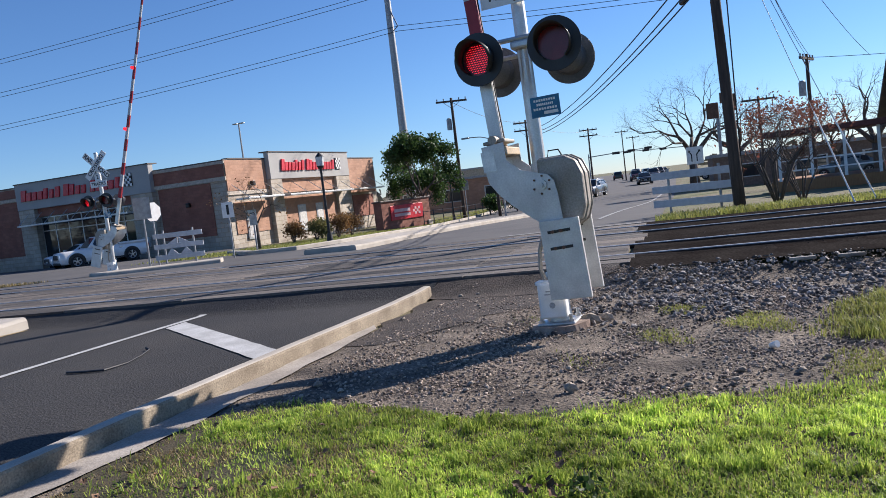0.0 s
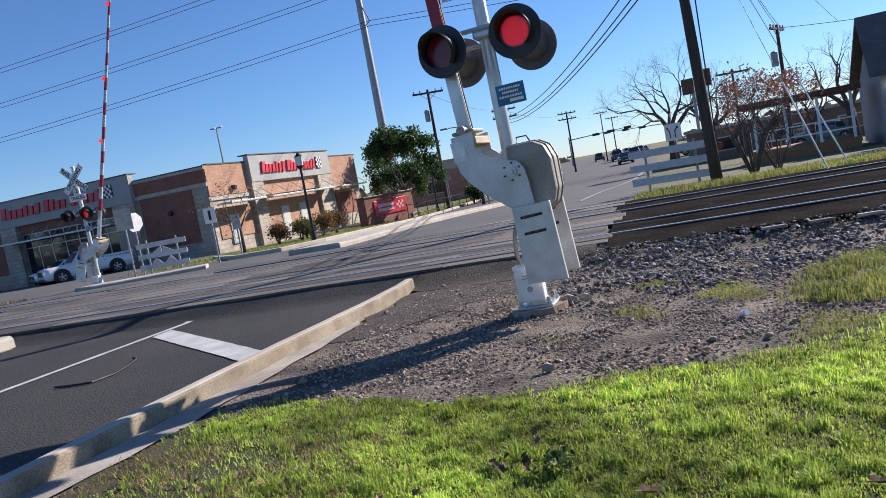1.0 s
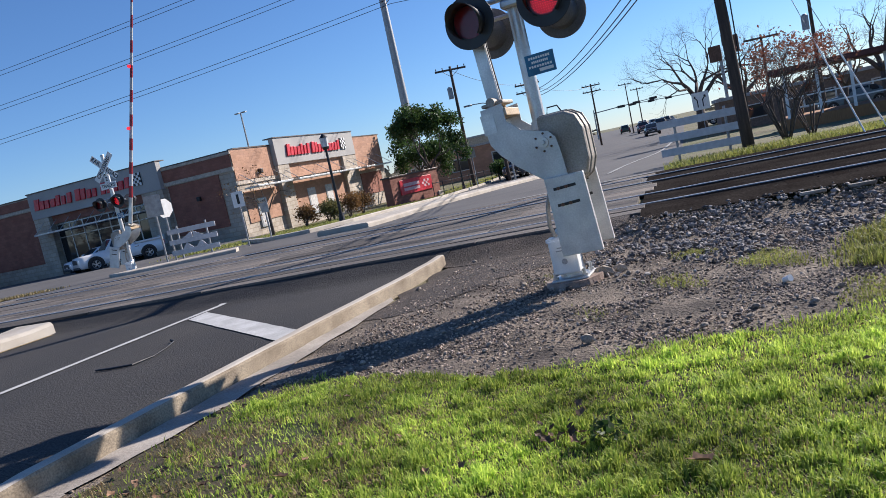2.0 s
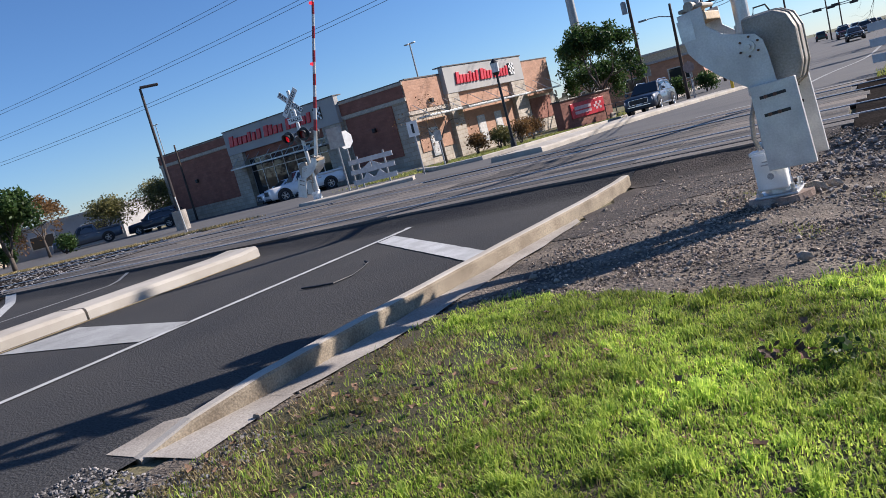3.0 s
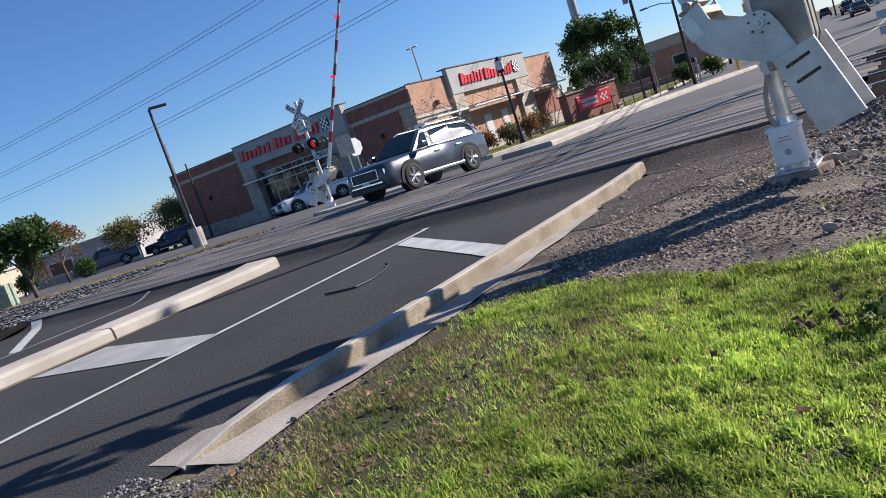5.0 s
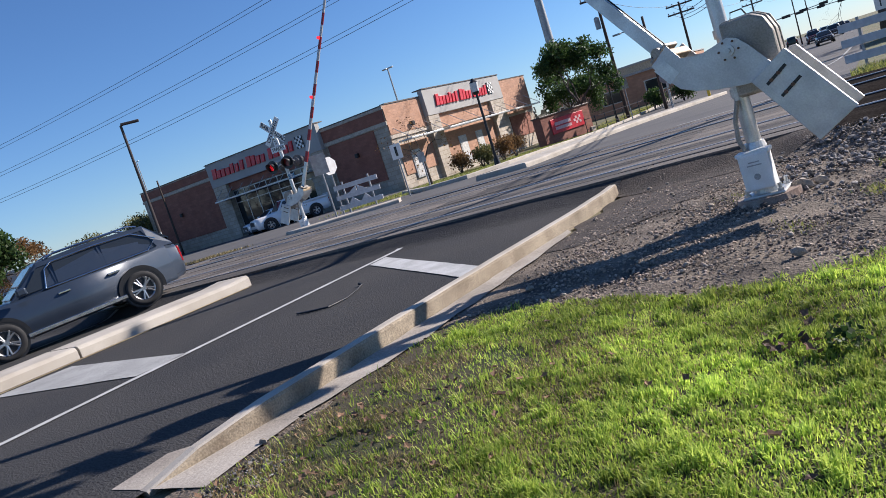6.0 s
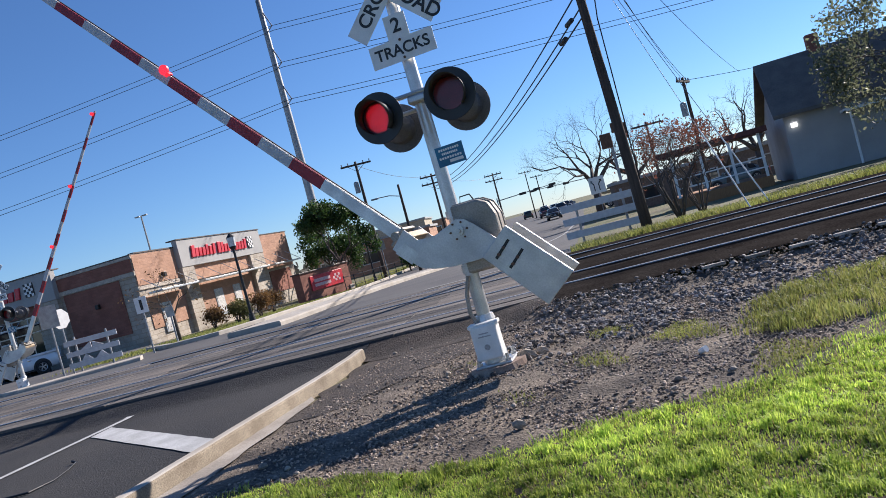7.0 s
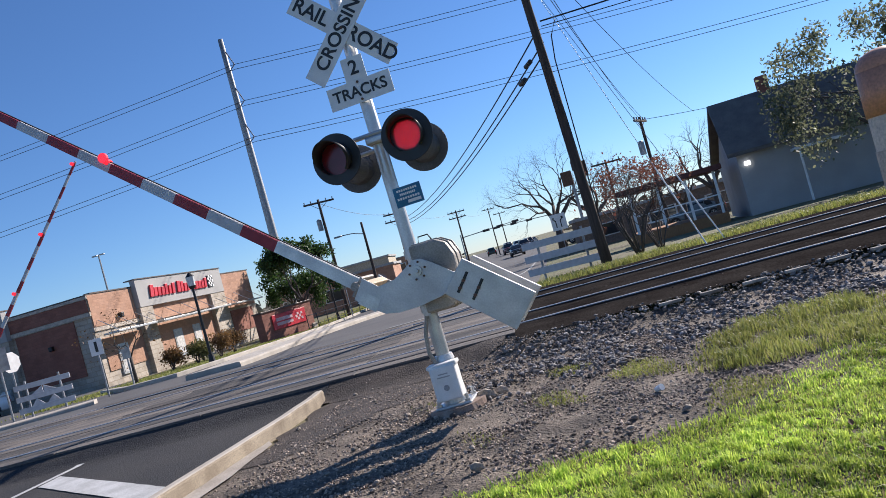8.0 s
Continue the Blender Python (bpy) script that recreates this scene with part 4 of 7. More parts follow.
def loft(bm, stations, mi=0, shape=None):
    """Skin through cross-sections (x, half width low, half width high, z low, z high, corner)."""
    rings = []
    for x, wl, wh, zl, zh, c in stations:
        pts = [(-wl + c, zl), (wl - c, zl), (wl, zl + c), ((wl + wh) / 2 + 0.015, (zl + zh) / 2), (wh, zh - c), (wh - c, zh), (0, zh + c * 0.25), (-wh + c, zh), (-wh, zh - c), (-(wl + wh) / 2 - 0.015, (zl + zh) / 2), (-wl, zl + c)]
        rings.append([bm.verts.new((x, y, z)) for y, z in pts])
    n = len(rings[0])
    for a, b in zip(rings, rings[1:]):
        for k in range(n):
            f = bm.faces.new((a[k], a[(k + 1) % n], b[(k + 1) % n], b[k]))
            f.material_index = mi
    bm.faces.new(rings[0][::-1]).material_index = mi
    bm.faces.new(rings[-1]).material_index = mi


def wheel(parent, x, y, r, side, name="wheel"):
    w = new(name)
    w.parent = parent
    w.matrix_basis = pose(x, y, r)
    bm = bmesh.new()
    prof = [(-0.11, r * 0.66), (-0.125, r * 0.8), (-0.115, r * 0.96), (-0.08, r), (0.08, r), (0.115, r * 0.96), (0.125, r * 0.8), (0.11, r * 0.66)]
    seg = 28
    rings = [[bm.verts.new((math.sin(2 * math.pi * k / seg) * rr, yy, math.cos(2 * math.pi * k / seg) * rr)) for k in range(seg)] for yy, rr in prof]
    for a, b in zip(rings, rings[1:]):
        for k in range(seg):
            bm.faces.new((a[k], a[(k + 1) % seg], b[(k + 1) % seg], b[k]))
    bmesh.ops.recalc_face_normals(bm, faces=bm.faces)
    part("tyre", bm, M_TYRE, w, smooth=True)
    bm = bmesh.new()
    rod(bm, (0, side * 0.02, 0), (0, side * 0.06, 0), r * 0.66, r * 0.66, 28)
    part("wheel_well", bm, M_TRIM, w)
    bm = bmesh.new()
    for k in range(5):
        a = 2 * math.pi * k / 5
        for off in (-0.16, 0.16):
            p0 = (math.sin(a) * r * 0.1, side * 0.085, math.cos(a) * r * 0.1)
            p1 = (math.sin(a + off) * r * 0.64, side * 0.105, math.cos(a + off) * r * 0.64)
            rod(bm, p0, p1, 0.028, 0.02, 6)
    rod(bm, (0, side * 0.06, 0), (0, side * 0.11, 0), 0.07, 0.06, 12)
    seg = 28
    for rr0, rr1 in ((r * 0.60, r * 0.67),):
        a = [[bm.verts.new((math.sin(2 * math.pi * k / seg) * q, side * yy, math.cos(2 * math.pi * k / seg) * q)) for k in range(seg)] for q, yy in ((rr0, 0.09), (rr1, 0.115))]
        for k in range(seg):
            bm.faces.new((a[0][k], a[0][(k + 1) % seg], a[1][(k + 1) % seg], a[1][k]))
    part("rim", bm, M_RIM, w, "bright alloy rim")
    return w


def panel(bm, pts, push):
    """A thin raised panel from four or more points, pushed out along its normal."""
    vs = [Vector(p) for p in pts]
    nrm = (vs[1] - vs[0]).cross(vs[2] - vs[0]).normalized()
    a = [bm.verts.new(v - nrm * 0.01) for v in vs]
    b = [bm.verts.new(v + nrm * push) for v in vs]
    bm.faces.new(b)
    n = len(vs)
    for k in range(n):
        bm.faces.new((a[k], a[(k + 1) % n], b[(k + 1) % n], b[k]))


def vehicle(name, label, category, at, body_paint, kind, group="", detail=True):
    v = thing(name, label, category, at, group)
    S = {"suv": dict(L=2.36, W=0.93, h=1.04, roof=1.66, fx=1.4, rx=-1.32, r=0.37, ws=1.05, wt=0.35, rt=-1.85, rb=-2.28),
         "pickup": dict(L=2.7, W=0.95, h=1.08, roof=1.78, fx=1.75, rx=-1.55, r=0.39, ws=1.05, wt=0.45, rt=-0.62, rb=-0.85),
         "sedan": dict(L=2.25, W=0.9, h=0.92, roof=1.45, fx=1.35, rx=-1.32, r=0.33, ws=1.0, wt=0.25, rt=-0.95, rb=-1.75)}[kind]
    L, W, h, roof, r = S["L"], S["W"], S["h"], S["roof"], S["r"]
    bm = bmesh.new()
    loft(bm, [(L, W * 0.80, W * 0.78, 0.36, h - 0.22, 0.05), (L - 0.08, W * 0.93, W * 0.88, 0.27, h - 0.10, 0.07), (L - 0.35, W * 0.99, W * 0.93, 0.25, h - 0.05, 0.08), (S["ws"] + 0.1, W, W * 0.95, 0.26, h + 0.01, 0.08), (0, W, W * 0.96, 0.27, h + 0.03, 0.06), (S["rb"] + 0.2, W, W * 0.96, 0.27, h + 0.03, 0.06), (-L + 0.3, W * 0.99, W * 0.95, 0.28, h + 0.03, 0.08), (-L + 0.06, W * 0.95, W * 0.92, 0.32, h - 0.02, 0.08), (-L, W * 0.86, W * 0.84, 0.42, h - 0.12, 0.05)])
    body = part("body", bm, body_paint, v, smooth=True)
    bm = bmesh.new()
    g = [(S["ws"], W * 0.86, W * 0.86, h - 0.02, h + 0.02, 0.01), (S["wt"], W * 0.90, W * 0.70, h - 0.02, roof - 0.03, 0.05), ((S["wt"] + S["rt"]) / 2, W * 0.91, W * 0.72, h - 0.02, roof, 0.06), (S["rt"], W * 0.90, W * 0.70, h - 0.02, roof - 0.04, 0.05), (S["rb"], W * 0.87, W * 0.80, h - 0.02, h + 0.06, 0.02)]
    loft(bm, g)
    part("cabin", bm, body_paint, v, smooth=False)
    # glazing
    yl, yh = W * 0.895, W * 0.715
    zt = roof - 0.13
    zb = h + 0.06
    def yside(z):
        return W * 0.90 + (W * 0.71 - W * 0.90) * (z - h) / (roof - h) + 0.012
    cuts = [S["ws"] - 0.25, 0.12, -0.85, S["rb"] + 0.3] if kind != "pickup" else [S["ws"] - 0.25, 0.22, S["rb"] + 0.22]
    for sgn in (1, -1):
        for i, (x0, x1) in enumerate(zip(cuts, cuts[1:])):
            t0 = S["wt"] + 0.02 if i == 0 else x0 - 0.04
            t1 = x1 + 0.04 if i < len(cuts) - 2 else min(S["rt"] + 0.15, x1 + 0.2) if kind != "pickup" else x1 + 0.06
            pts = [(x0, sgn * yside(zb), zb), (x1 + 0.04, sgn * yside(zb), zb), (t1 if i == len(cuts) - 2 else x1 + 0.04, sgn * yside(zt), zt), (t0, sgn * yside(zt), zt)]
            bm = bmesh.new()
            panel(bm, pts if sgn < 0 else pts[::-1], 0.006)
            part("side_window", bm, M_GLASS, v)
    bm = bmesh.new()
    x0, x1 = S["ws"] - 0.03, S["wt"] + 0.08
    panel(bm, [(x0, -W * 0.8, h + 0.06), (x0, W * 0.8, h + 0.06), (x1, W * 0.66, roof - 0.08), (x1, -W * 0.66, roof - 0.08)], 0.02)
    part("windscreen", bm, M_GLASS, v)
    bm = bmesh.new()
    panel(bm, [(S["rb"] - 0.005, W * 0.74, h + 0.14), (S["rb"] - 0.005, -W * 0.74, h + 0.14), (S["rt"] - 0.03, -W * 0.62, roof - 0.1), (S["rt"] - 0.03, W * 0.62, roof - 0.1)], 0.02)
    part("rear_window", bm, M_GLASS, v)
    # wheels, arches
    wheels = []
    for x in (S["fx"], S["rx"]):
        for sgn in (1, -1):
            bm = bmesh.new()
            seg = 22
            a = []
            for k in range(seg + 1):
                t = math.pi * (-0.08 + 1.16 * k / seg)
                c, s = math.cos(t), math.sin(t)
                a.append([bm.verts.new((x + c * (r + 0.04), sgn * (W + 0.012), r + s * (r + 0.04))), bm.verts.new((x + c * (r + 0.12), sgn * (W + 0.014), r + s * (r + 0.12))), bm.verts.new((x + c * (r + 0.12), sgn * (W - 0.08), r + s * (r + 0.12))), bm.verts.new((x + c * (r + 0.04), sgn * (W - 0.3), r + s * (r + 0.04)))])
            for p, q in zip(a, a[1:]):
                for k in range(4):
                    bm.faces.new((p[k], p[(k + 1) % 4], q[(k + 1) % 4], q[k]))
            bmesh.ops.recalc_face_normals(bm, faces=bm.faces)
            part("wheel_arch", bm, M_TRIM if kind != "sedan" else body_paint, v)
            bm = bmesh.new()
            rod(bm, (x, sgn * (W - 0.22), r), (x, sgn * (W + 0.008), r), r + 0.045, r + 0.045, 26)
            part("arch_recess", bm, M_TRIM, v)
            wheels.append(wheel(v, x, sgn * (W - 0.08), r, sgn))
    # front and rear
    bm = bmesh.new()
    box(bm, L - 0.03, L + 0.02, -W * 0.56, W * 0.56, h - 0.46, h - 0.20, 0.03)
    gr = part("grille", bm, M_TRIM, v, "dark grille")
    bm = bmesh.new()
    for z in (h - 0.465, h - 0.195):
        box(bm, L + 0.0, L + 0.03, -W * 0.57, W * 0.57, z - 0.012, z + 0.012, 0.005)
    for sgn in (1, -1):
        box(bm, L + 0.0, L + 0.03, sgn * W * 0.57 - 0.012, sgn * W * 0.57 + 0.012, h - 0.465, h - 0.195)
    part("grille_trim", bm, M_CHROME, gr)
    bm = bmesh.new()
    box(bm, L - 0.06, L + 0.03, -W * 0.8, W * 0.8, 0.27, 0.42, 0.03)
    part("bumper", bm, M_TRIM, v)
    if kind == "suv":
        bm = bmesh.new()
        box(bm, L + 0.0, L + 0.04, -W * 0.7, W * 0.7, 0.44, 0.50, 0.012)
        part("bumper_strip", bm, M_CHROME, v, "satin strip across the bumper")
    bm = bmesh.new()
    box(bm, L + 0.02, L + 0.036, -0.16, 0.16, 0.47, 0.57)
    part("number_plate", bm, M_PLATE, v)
    for sgn in (1, -1):
        bm = bmesh.new()
        box(bm, L - 0.16, L - 0.02, sgn * W * 0.72 - 0.12, sgn * W * 0.72 + 0.12, h - 0.42, h - 0.22, 0.03)
        part("headlight", bm, M_HEADLAMP, v)
        bm = bmesh.new()
        box(bm, -L - 0.01, -L + 0.12, sgn * W * 0.8 - 0.1, sgn * W * 0.8 + 0.1, h - 0.45, h - 0.08, 0.03)
        part("tail_light", bm, M_TAIL, v)
        bm = bmesh.new()
        box(bm, S["ws"] - 0.32, S["ws"] - 0.12, sgn * (W + 0.14) - 0.09, sgn * (W + 0.14) + 0.09, h + 0.06, h + 0.22, 0.04)
        part("door_mirror", bm, body_paint, v)
        bm = bmesh.new()
        box(bm, -1.1, 1.0, sgn * W - 0.02, sgn * W + 0.022, 0.30, 0.38, 0.01)
        part("sill_trim", bm, M_CHROME if kind == "suv" else M_TRIM, v)
        bm = bmesh.new()
        for x in (0.1, -0.9):
            box(bm, x - 0.12, x + 0.12, sgn * (W * 0.985) - 0.02, sgn * (W * 0.985) + 0.025, h - 0.16, h - 0.12, 0.008)
        part("door_handles", bm, M_CHROME, v)
        if kind == "suv":
            bm = bmesh.new()
            pipe(bm, [(S["wt"] - 0.2, sgn * W * 0.66, roof - 0.02), (S["wt"] - 0.4, sgn * W * 0.66, roof + 0.045), (S["rt"] + 0.3, sgn * W * 0.66, roof + 0.045), (S["rt"] + 0.1, sgn * W * 0.66, roof - 0.02)], 0.02, 6)
            part("roof_rail", bm, M_CHROME, v)
            bm = bmesh.new()
            zl, zr = h + 0.04, roof - 0.11
            pipe(bm, [(S["wt"] + 0.02, sgn * (yside(zl) + 0.012), zl), (S["wt"] - 0.1, sgn * (yside(zr - 0.1) + 0.012), zr - 0.1), (S["wt"] - 0.25, sgn * (yside(zr) + 0.012), zr), (-0.8, sgn * (yside(zr) + 0.012), zr + 0.02), (S["rt"] + 0.3, sgn * (yside(zr) + 0.012), zr - 0.02), (S["rb"] + 0.3, sgn * (yside(zl + 0.2) + 0.012), zl + 0.2), (S["rb"] + 0.55, sgn * (yside(zl) + 0.012), zl), (0.0, sgn * (yside(zl) + 0.012), zl - 0.01), (S["wt"] + 0.02, sgn * (yside(zl) + 0.012), zl)], 0.017, 6)
            part("window_trim", bm, M_CHROME, v, "bright trim round the side windows")
    if kind == "pickup":
        bm = bmesh.new()
        box(bm, -L + 0.12, S["rb"] - 0.12, -W + 0.12, W - 0.12, h + 0.045, h + 0.06)
        part("bed_floor", bm, M_TRIM, v, "dark load bed")
        bm = bmesh.new()
        for sgn in (1, -1):
            box(bm, -L + 0.05, S["rb"], sgn * (W - 0.07) - 0.05, sgn * (W - 0.07) + 0.05, h + 0.03, h + 0.14, 0.02)
        box(bm, -L + 0.03, -L + 0.12, -W + 0.08, W - 0.08, h + 0.03, h + 0.14, 0.02)
        part("bed_sides", bm, body_paint, v)
    return v, wheels


def parked(x, y, heading, kind, paint_name, col, label, category, dz=0.0, group=""):
    return vehicle({"suv": "suv", "pickup": "pickup_truck", "sedan": "car"}[kind], label, category, pose(x, y, land(x, y) + dz, 0, 0, heading), paint(paint_name, col), kind, group)


suv, suv_wheels = vehicle("suv", "blue-grey family SUV driving over the crossing", "suv", pose(-12, 40, 0, 0, 0, -90), paint("blue_grey", (0.026, 0.038, 0.06)), "suv")
parked(-36.4, 28.4, 243, "pickup", "white", (0.72, 0.72, 0.71), "white pickup truck parked before the store", "pickup truck")
parked(-39.0, 29.3, 246, "sedan", "silver_white", (0.6, 0.62, 0.64), "pale small car parked beside the white pickup", "car")
parked(-59.0, 24.6, 238, "pickup", "slate", (0.07, 0.09, 0.12), "slate-blue pickup truck parked in the lot", "pickup truck", 0.05)
parked(-56.5, 29.6, 215, "suv", "dark_navy", (0.03, 0.035, 0.05), "dark navy SUV parked beside the store", "suv")
FAR = "cars waiting down the road"
for x, y, hd, kind, pn, col, lab in ((-10.3, 91, -80, "sedan", "black", (0.02, 0.02, 0.022), "black car in the distance facing the crossing"),
                                     (-14.2, 113, -80, "suv", "maroon", (0.10, 0.02, 0.02), "dark maroon SUV in the distant queue"),
                                     (-11.5, 112, -80, "suv", "charcoal", (0.05, 0.05, 0.055), "charcoal SUV in the distant queue"),
                                     (-16.2, 128, -78, "pickup", "grey", (0.15, 0.15, 0.16), "grey pickup truck in the distant queue"),
                                     (-12.6, 130, -78, "suv", "black", (0.02, 0.02, 0.022), "black SUV in the distant queue"),
                                     (-13.4, 146, -78, "sedan", "charcoal", (0.05, 0.05, 0.055), "charcoal car far back in the queue"),
                                     (-22.5, 148, 100, "suv", "dark_green", (0.03, 0.05, 0.04), "dark green SUV driving off down the road"),
                                     (-18.0, 158, -78, "suv", "silver", (0.5, 0.5, 0.5), "silver SUV far back in the queue")):
    parked(x, y, hd, kind, pn, col, lab, "car", group=FAR)
for x, y, hd, kind, pn, col, lab in ((-0.6, 82, 170, "pickup", "dark_green", (0.03, 0.05, 0.04), "dark green pickup truck in the roadside lot"),
                                     (2.2, 74, 175, "pickup", "white", (0.72, 0.72, 0.71), "white pickup truck in the roadside lot"),
                                     (8.0, 50, 175, "sedan", "teal_grey", (0.12, 0.16, 0.17), "grey-teal car beneath the bare trees"),
                                     (-25, 75, 20, "pickup", "black", (0.02, 0.02, 0.022), "black pickup truck across the verge")):
    parked(x, y, hd, kind, pn, col, lab, "car", 0.05)


# ---------- poles, wires, boards ----------
M_POLE = mat("weathered_timber", (0.085, 0.06, 0.045), 0.9, col2=(0.05, 0.036, 0.03), scale=3, fine=50, stretch=(6, 6, 0.5), grain=0.35, bump=0.5)
M_STEELPOLE = mat("grey_steel_pole", (0.33, 0.34, 0.35), 0.5, 0.5, bump=0.05)
M_BROWNSTEEL = mat("brown_steel", (0.06, 0.045, 0.04), 0.5, 0.3, bump=0.05)
M_INSUL = mat("insulator", (0.2, 0.2, 0.22), 0.4, bump=0)
M_WOODFENCE = mat("cedar_board", (0.42, 0.21, 0.09), 0.85, col2=(0.33, 0.16, 0.07), per=0.25, stretch=(5, 5, 0.6), bump=0.3)
M_GREENBOX = mat("pale_green_cabinet", (0.30, 0.36, 0.27), 0.5, bump=0.05)
M_FENCEMETAL = mat("black_fence_metal", (0.02, 0.02, 0.02), 0.5, bump=0)


def gz(x, y):
    return land(x, y) - 0.05


def timber_pole(x, y, top, label, r=0.14, arm=True, transformer=False, lean=(0, 0), arm_dir=0.0, group="timber utility poles"):
    z = gz(x, y)
    p = thing("utility_pole", label, "utility pole", pose(x, y, z), group)
    hgt = top - z
    bm = bmesh.new()
    n = 8
    pipe(bm, [(lean[0] * k / n, lean[1] * k / n, -0.1 + (hgt + 0.1) * k / n) for k in range(n + 1)], [r * (1 - 0.35 * k / n) for k in range(n + 1)], 14)
    part("pole", bm, M_POLE, p, "weathered dark timber pole", smooth=True)
    c, s = math.cos(arm_dir), math.sin(arm_dir)
    if arm:
        for dz in (0.25,) if arm == 1 else (0.25, 1.0):
            bm = bmesh.new()
            box(bm, -1.2, 1.2, -0.06, 0.06, -0.07, 0.07, 0.01, Matrix.Translation((lean[0], lean[1], hgt - dz)) @ Matrix.Rotation(arm_dir, 4, "Z"))
            ca = part("crossarm", bm, M_POLE, p)
            for q in (-1.1, -0.6, 0.6, 1.1):
                bm = bmesh.new()
                rod(bm, (lean[0] + c * q, lean[1] + s * q, hgt - dz + 0.06), (lean[0] + c * q, lean[1] + s * q, hgt - dz + 0.24), 0.035, 0.05, 8)
                part("insulator", bm, M_INSUL, ca)
            for q in (-0.7, 0.7):
                bm = bmesh.new()
                rod(bm, (lean[0] + c * q, lean[1] + s * q, hgt - dz), (lean[0], lean[1], hgt - dz - 0.55), 0.02, 0.02, 6)
                part("arm_brace", bm, M_STEELPOLE, ca)
    if transformer:
        bm = bmesh.new()
        rod(bm, (-0.35, -0.05, hgt - 2.4), (-0.35, -0.05, hgt - 1.6), 0.2, 0.2, 14)
        rod(bm, (-0.35, -0.05, hgt - 1.6), (-0.35, -0.05, hgt - 1.5), 0.2, 0.1, 14)
        part("transformer", bm, M_STEELPOLE, p, "grey transformer can")
    return p


def wire(a, b, sag, r, label="thin black overhead wire between poles", name="overhead_wire", n=24, group="overhead wires"):
    a, b = Vector(a), Vector(b)
    bm = bmesh.new()
    pipe(bm, [a.lerp(b, k / n) - Vector((0, 0, sag * 4 * (k / n) * (1 - k / n))) for k in range(n + 1)], r, 5)
    ob = part(name, bm, M_CABLE)
    tagged(ob, label, "wire", group)
    return ob


# steel transmission pole and its neighbours along the tracks
def steel_pole(x, y, top, r, label):
    z = gz(x, y)
    p = thing("transmission_pole", label, "transmission pole", pose(x, y, z), "steel transmission poles")
    bm = bmesh.new()
    pipe(bm, [(0, 0, k * (top - z) / 8) for k in range(9)], [r * (1 - 0.5 * k / 8) for k in range(9)], 16)
    part("shaft", bm, M_STEELPOLE, p, smooth=True)
    for zz in (top - 3.0, top - 6.8, top - 10.6):
        bm = bmesh.new()
        rod(bm, (0.25, -0.1, zz - z + 1.6), (0.95, -0.35, zz - z), 0.07, 0.05, 8)
        rod(bm, (0.2, -0.1, zz - z - 0.4), (0.95, -0.35, zz - z), 0.05, 0.05, 8)
        part("insulator_brace", bm, M_INSUL, p)
    return p


TP = [(-210, 44, 28.5), (-30.2, 63.0, 29.2), (140, 82, 29)]
for (x, y, top), lab in zip(TP, ("distant grey steel transmission pole", "tall grey steel transmission pole behind the store", "grey steel transmission pole along the line")):
    steel_pole(x, y, top, 0.5, lab)
for (xa, ya, ta), (xb, yb, tb) in zip(TP, TP[1:]):
    for dz in (3.0, 6.8, 10.6):
        for off in (0, 0.9):
            wire((xa + 0.95, ya - 0.35, ta - dz - off * 0.55), (xb + 0.95, yb - 0.35, tb - dz - off * 0.55), 3.2, 0.028, "thin high-voltage conductor between steel poles")

# poles by the road
UP = (1.60, 14.5)
upole = timber_pole(*UP, 10.6, "tall dark timber pole at the edge of the tracks", 0.165, arm=False, lean=(-0.30, 0.0))
bm = bmesh.new()
pipe(bm, [(0.12, 0.1, 0.3), (0.12, 0.1, 6.2), (0.2, 0.1, 6.9), (0.42, 0.0, 7.3)], 0.02, 6)
part("riser", bm, M_CABLE, upole, "black cable riser")
timber_pole(-18.6, 47.0, 8.6, "timber pole with crossarm and transformer", 0.15, 1, True, arm_dir=0.5)
timber_pole(-15.4, 46.0, 5.9, "short timber pole with a street light arm", 0.13, False)
timber_pole(-17.9, 65.0, 7.6, "timber pole with crossarm down the road", 0.14, 2, arm_dir=0.4)
timber_pole(-17.0, 92.0, 7.6, "timber pole with crossarm in the distance", 0.14, 2, arm_dir=0.4)
timber_pole(-18.0, 128.0, 8.6, "thin distant timber pole", 0.12, 1, arm_dir=0.4)
timber_pole(-17.0, 134.0, 7.6, "thin distant timber pole", 0.12, 1, arm_dir=0.4)
timber_pole(5.6, 42.5, 7.0, "timber pole with transformer near the bare trees", 0.14, 1, True, arm_dir=1.2)
timber_pole(3.0, 52.6, 5.7, "timber pole with a small crossarm by the lot", 0.12, 1, arm_dir=0.3)
timber_pole(-53, 31.0, 6.0, "slender pole behind the lot trees", 0.1, False)
timber_pole(-99.0, 27.0, 13.0, "slender pole far along the tracks", 0.12, 1, arm_dir=0.6)
p = thing("street_light", "street light arm on a timber pole", "street light", pose(-15.4, 46.0, 5.0))
bm = bmesh.new()
pipe(bm, [(0, 0, 0), (-0.8, -0.2, 0.25), (-1.7, -0.4, 0.3)], 0.035, 8)
part("bracket", bm, M_STEELPOLE, p)
bm = bmesh.new()
box(bm, -2.2, -1.6, -0.55, -0.28, 0.22, 0.34, 0.04)
part("lamp", bm, M_STEELPOLE, p)

# black communication cables from the near pole down the road, with splice cases
CAB = ((0.00, 7.15), (0.05, 6.75), (-0.05, 6.4))
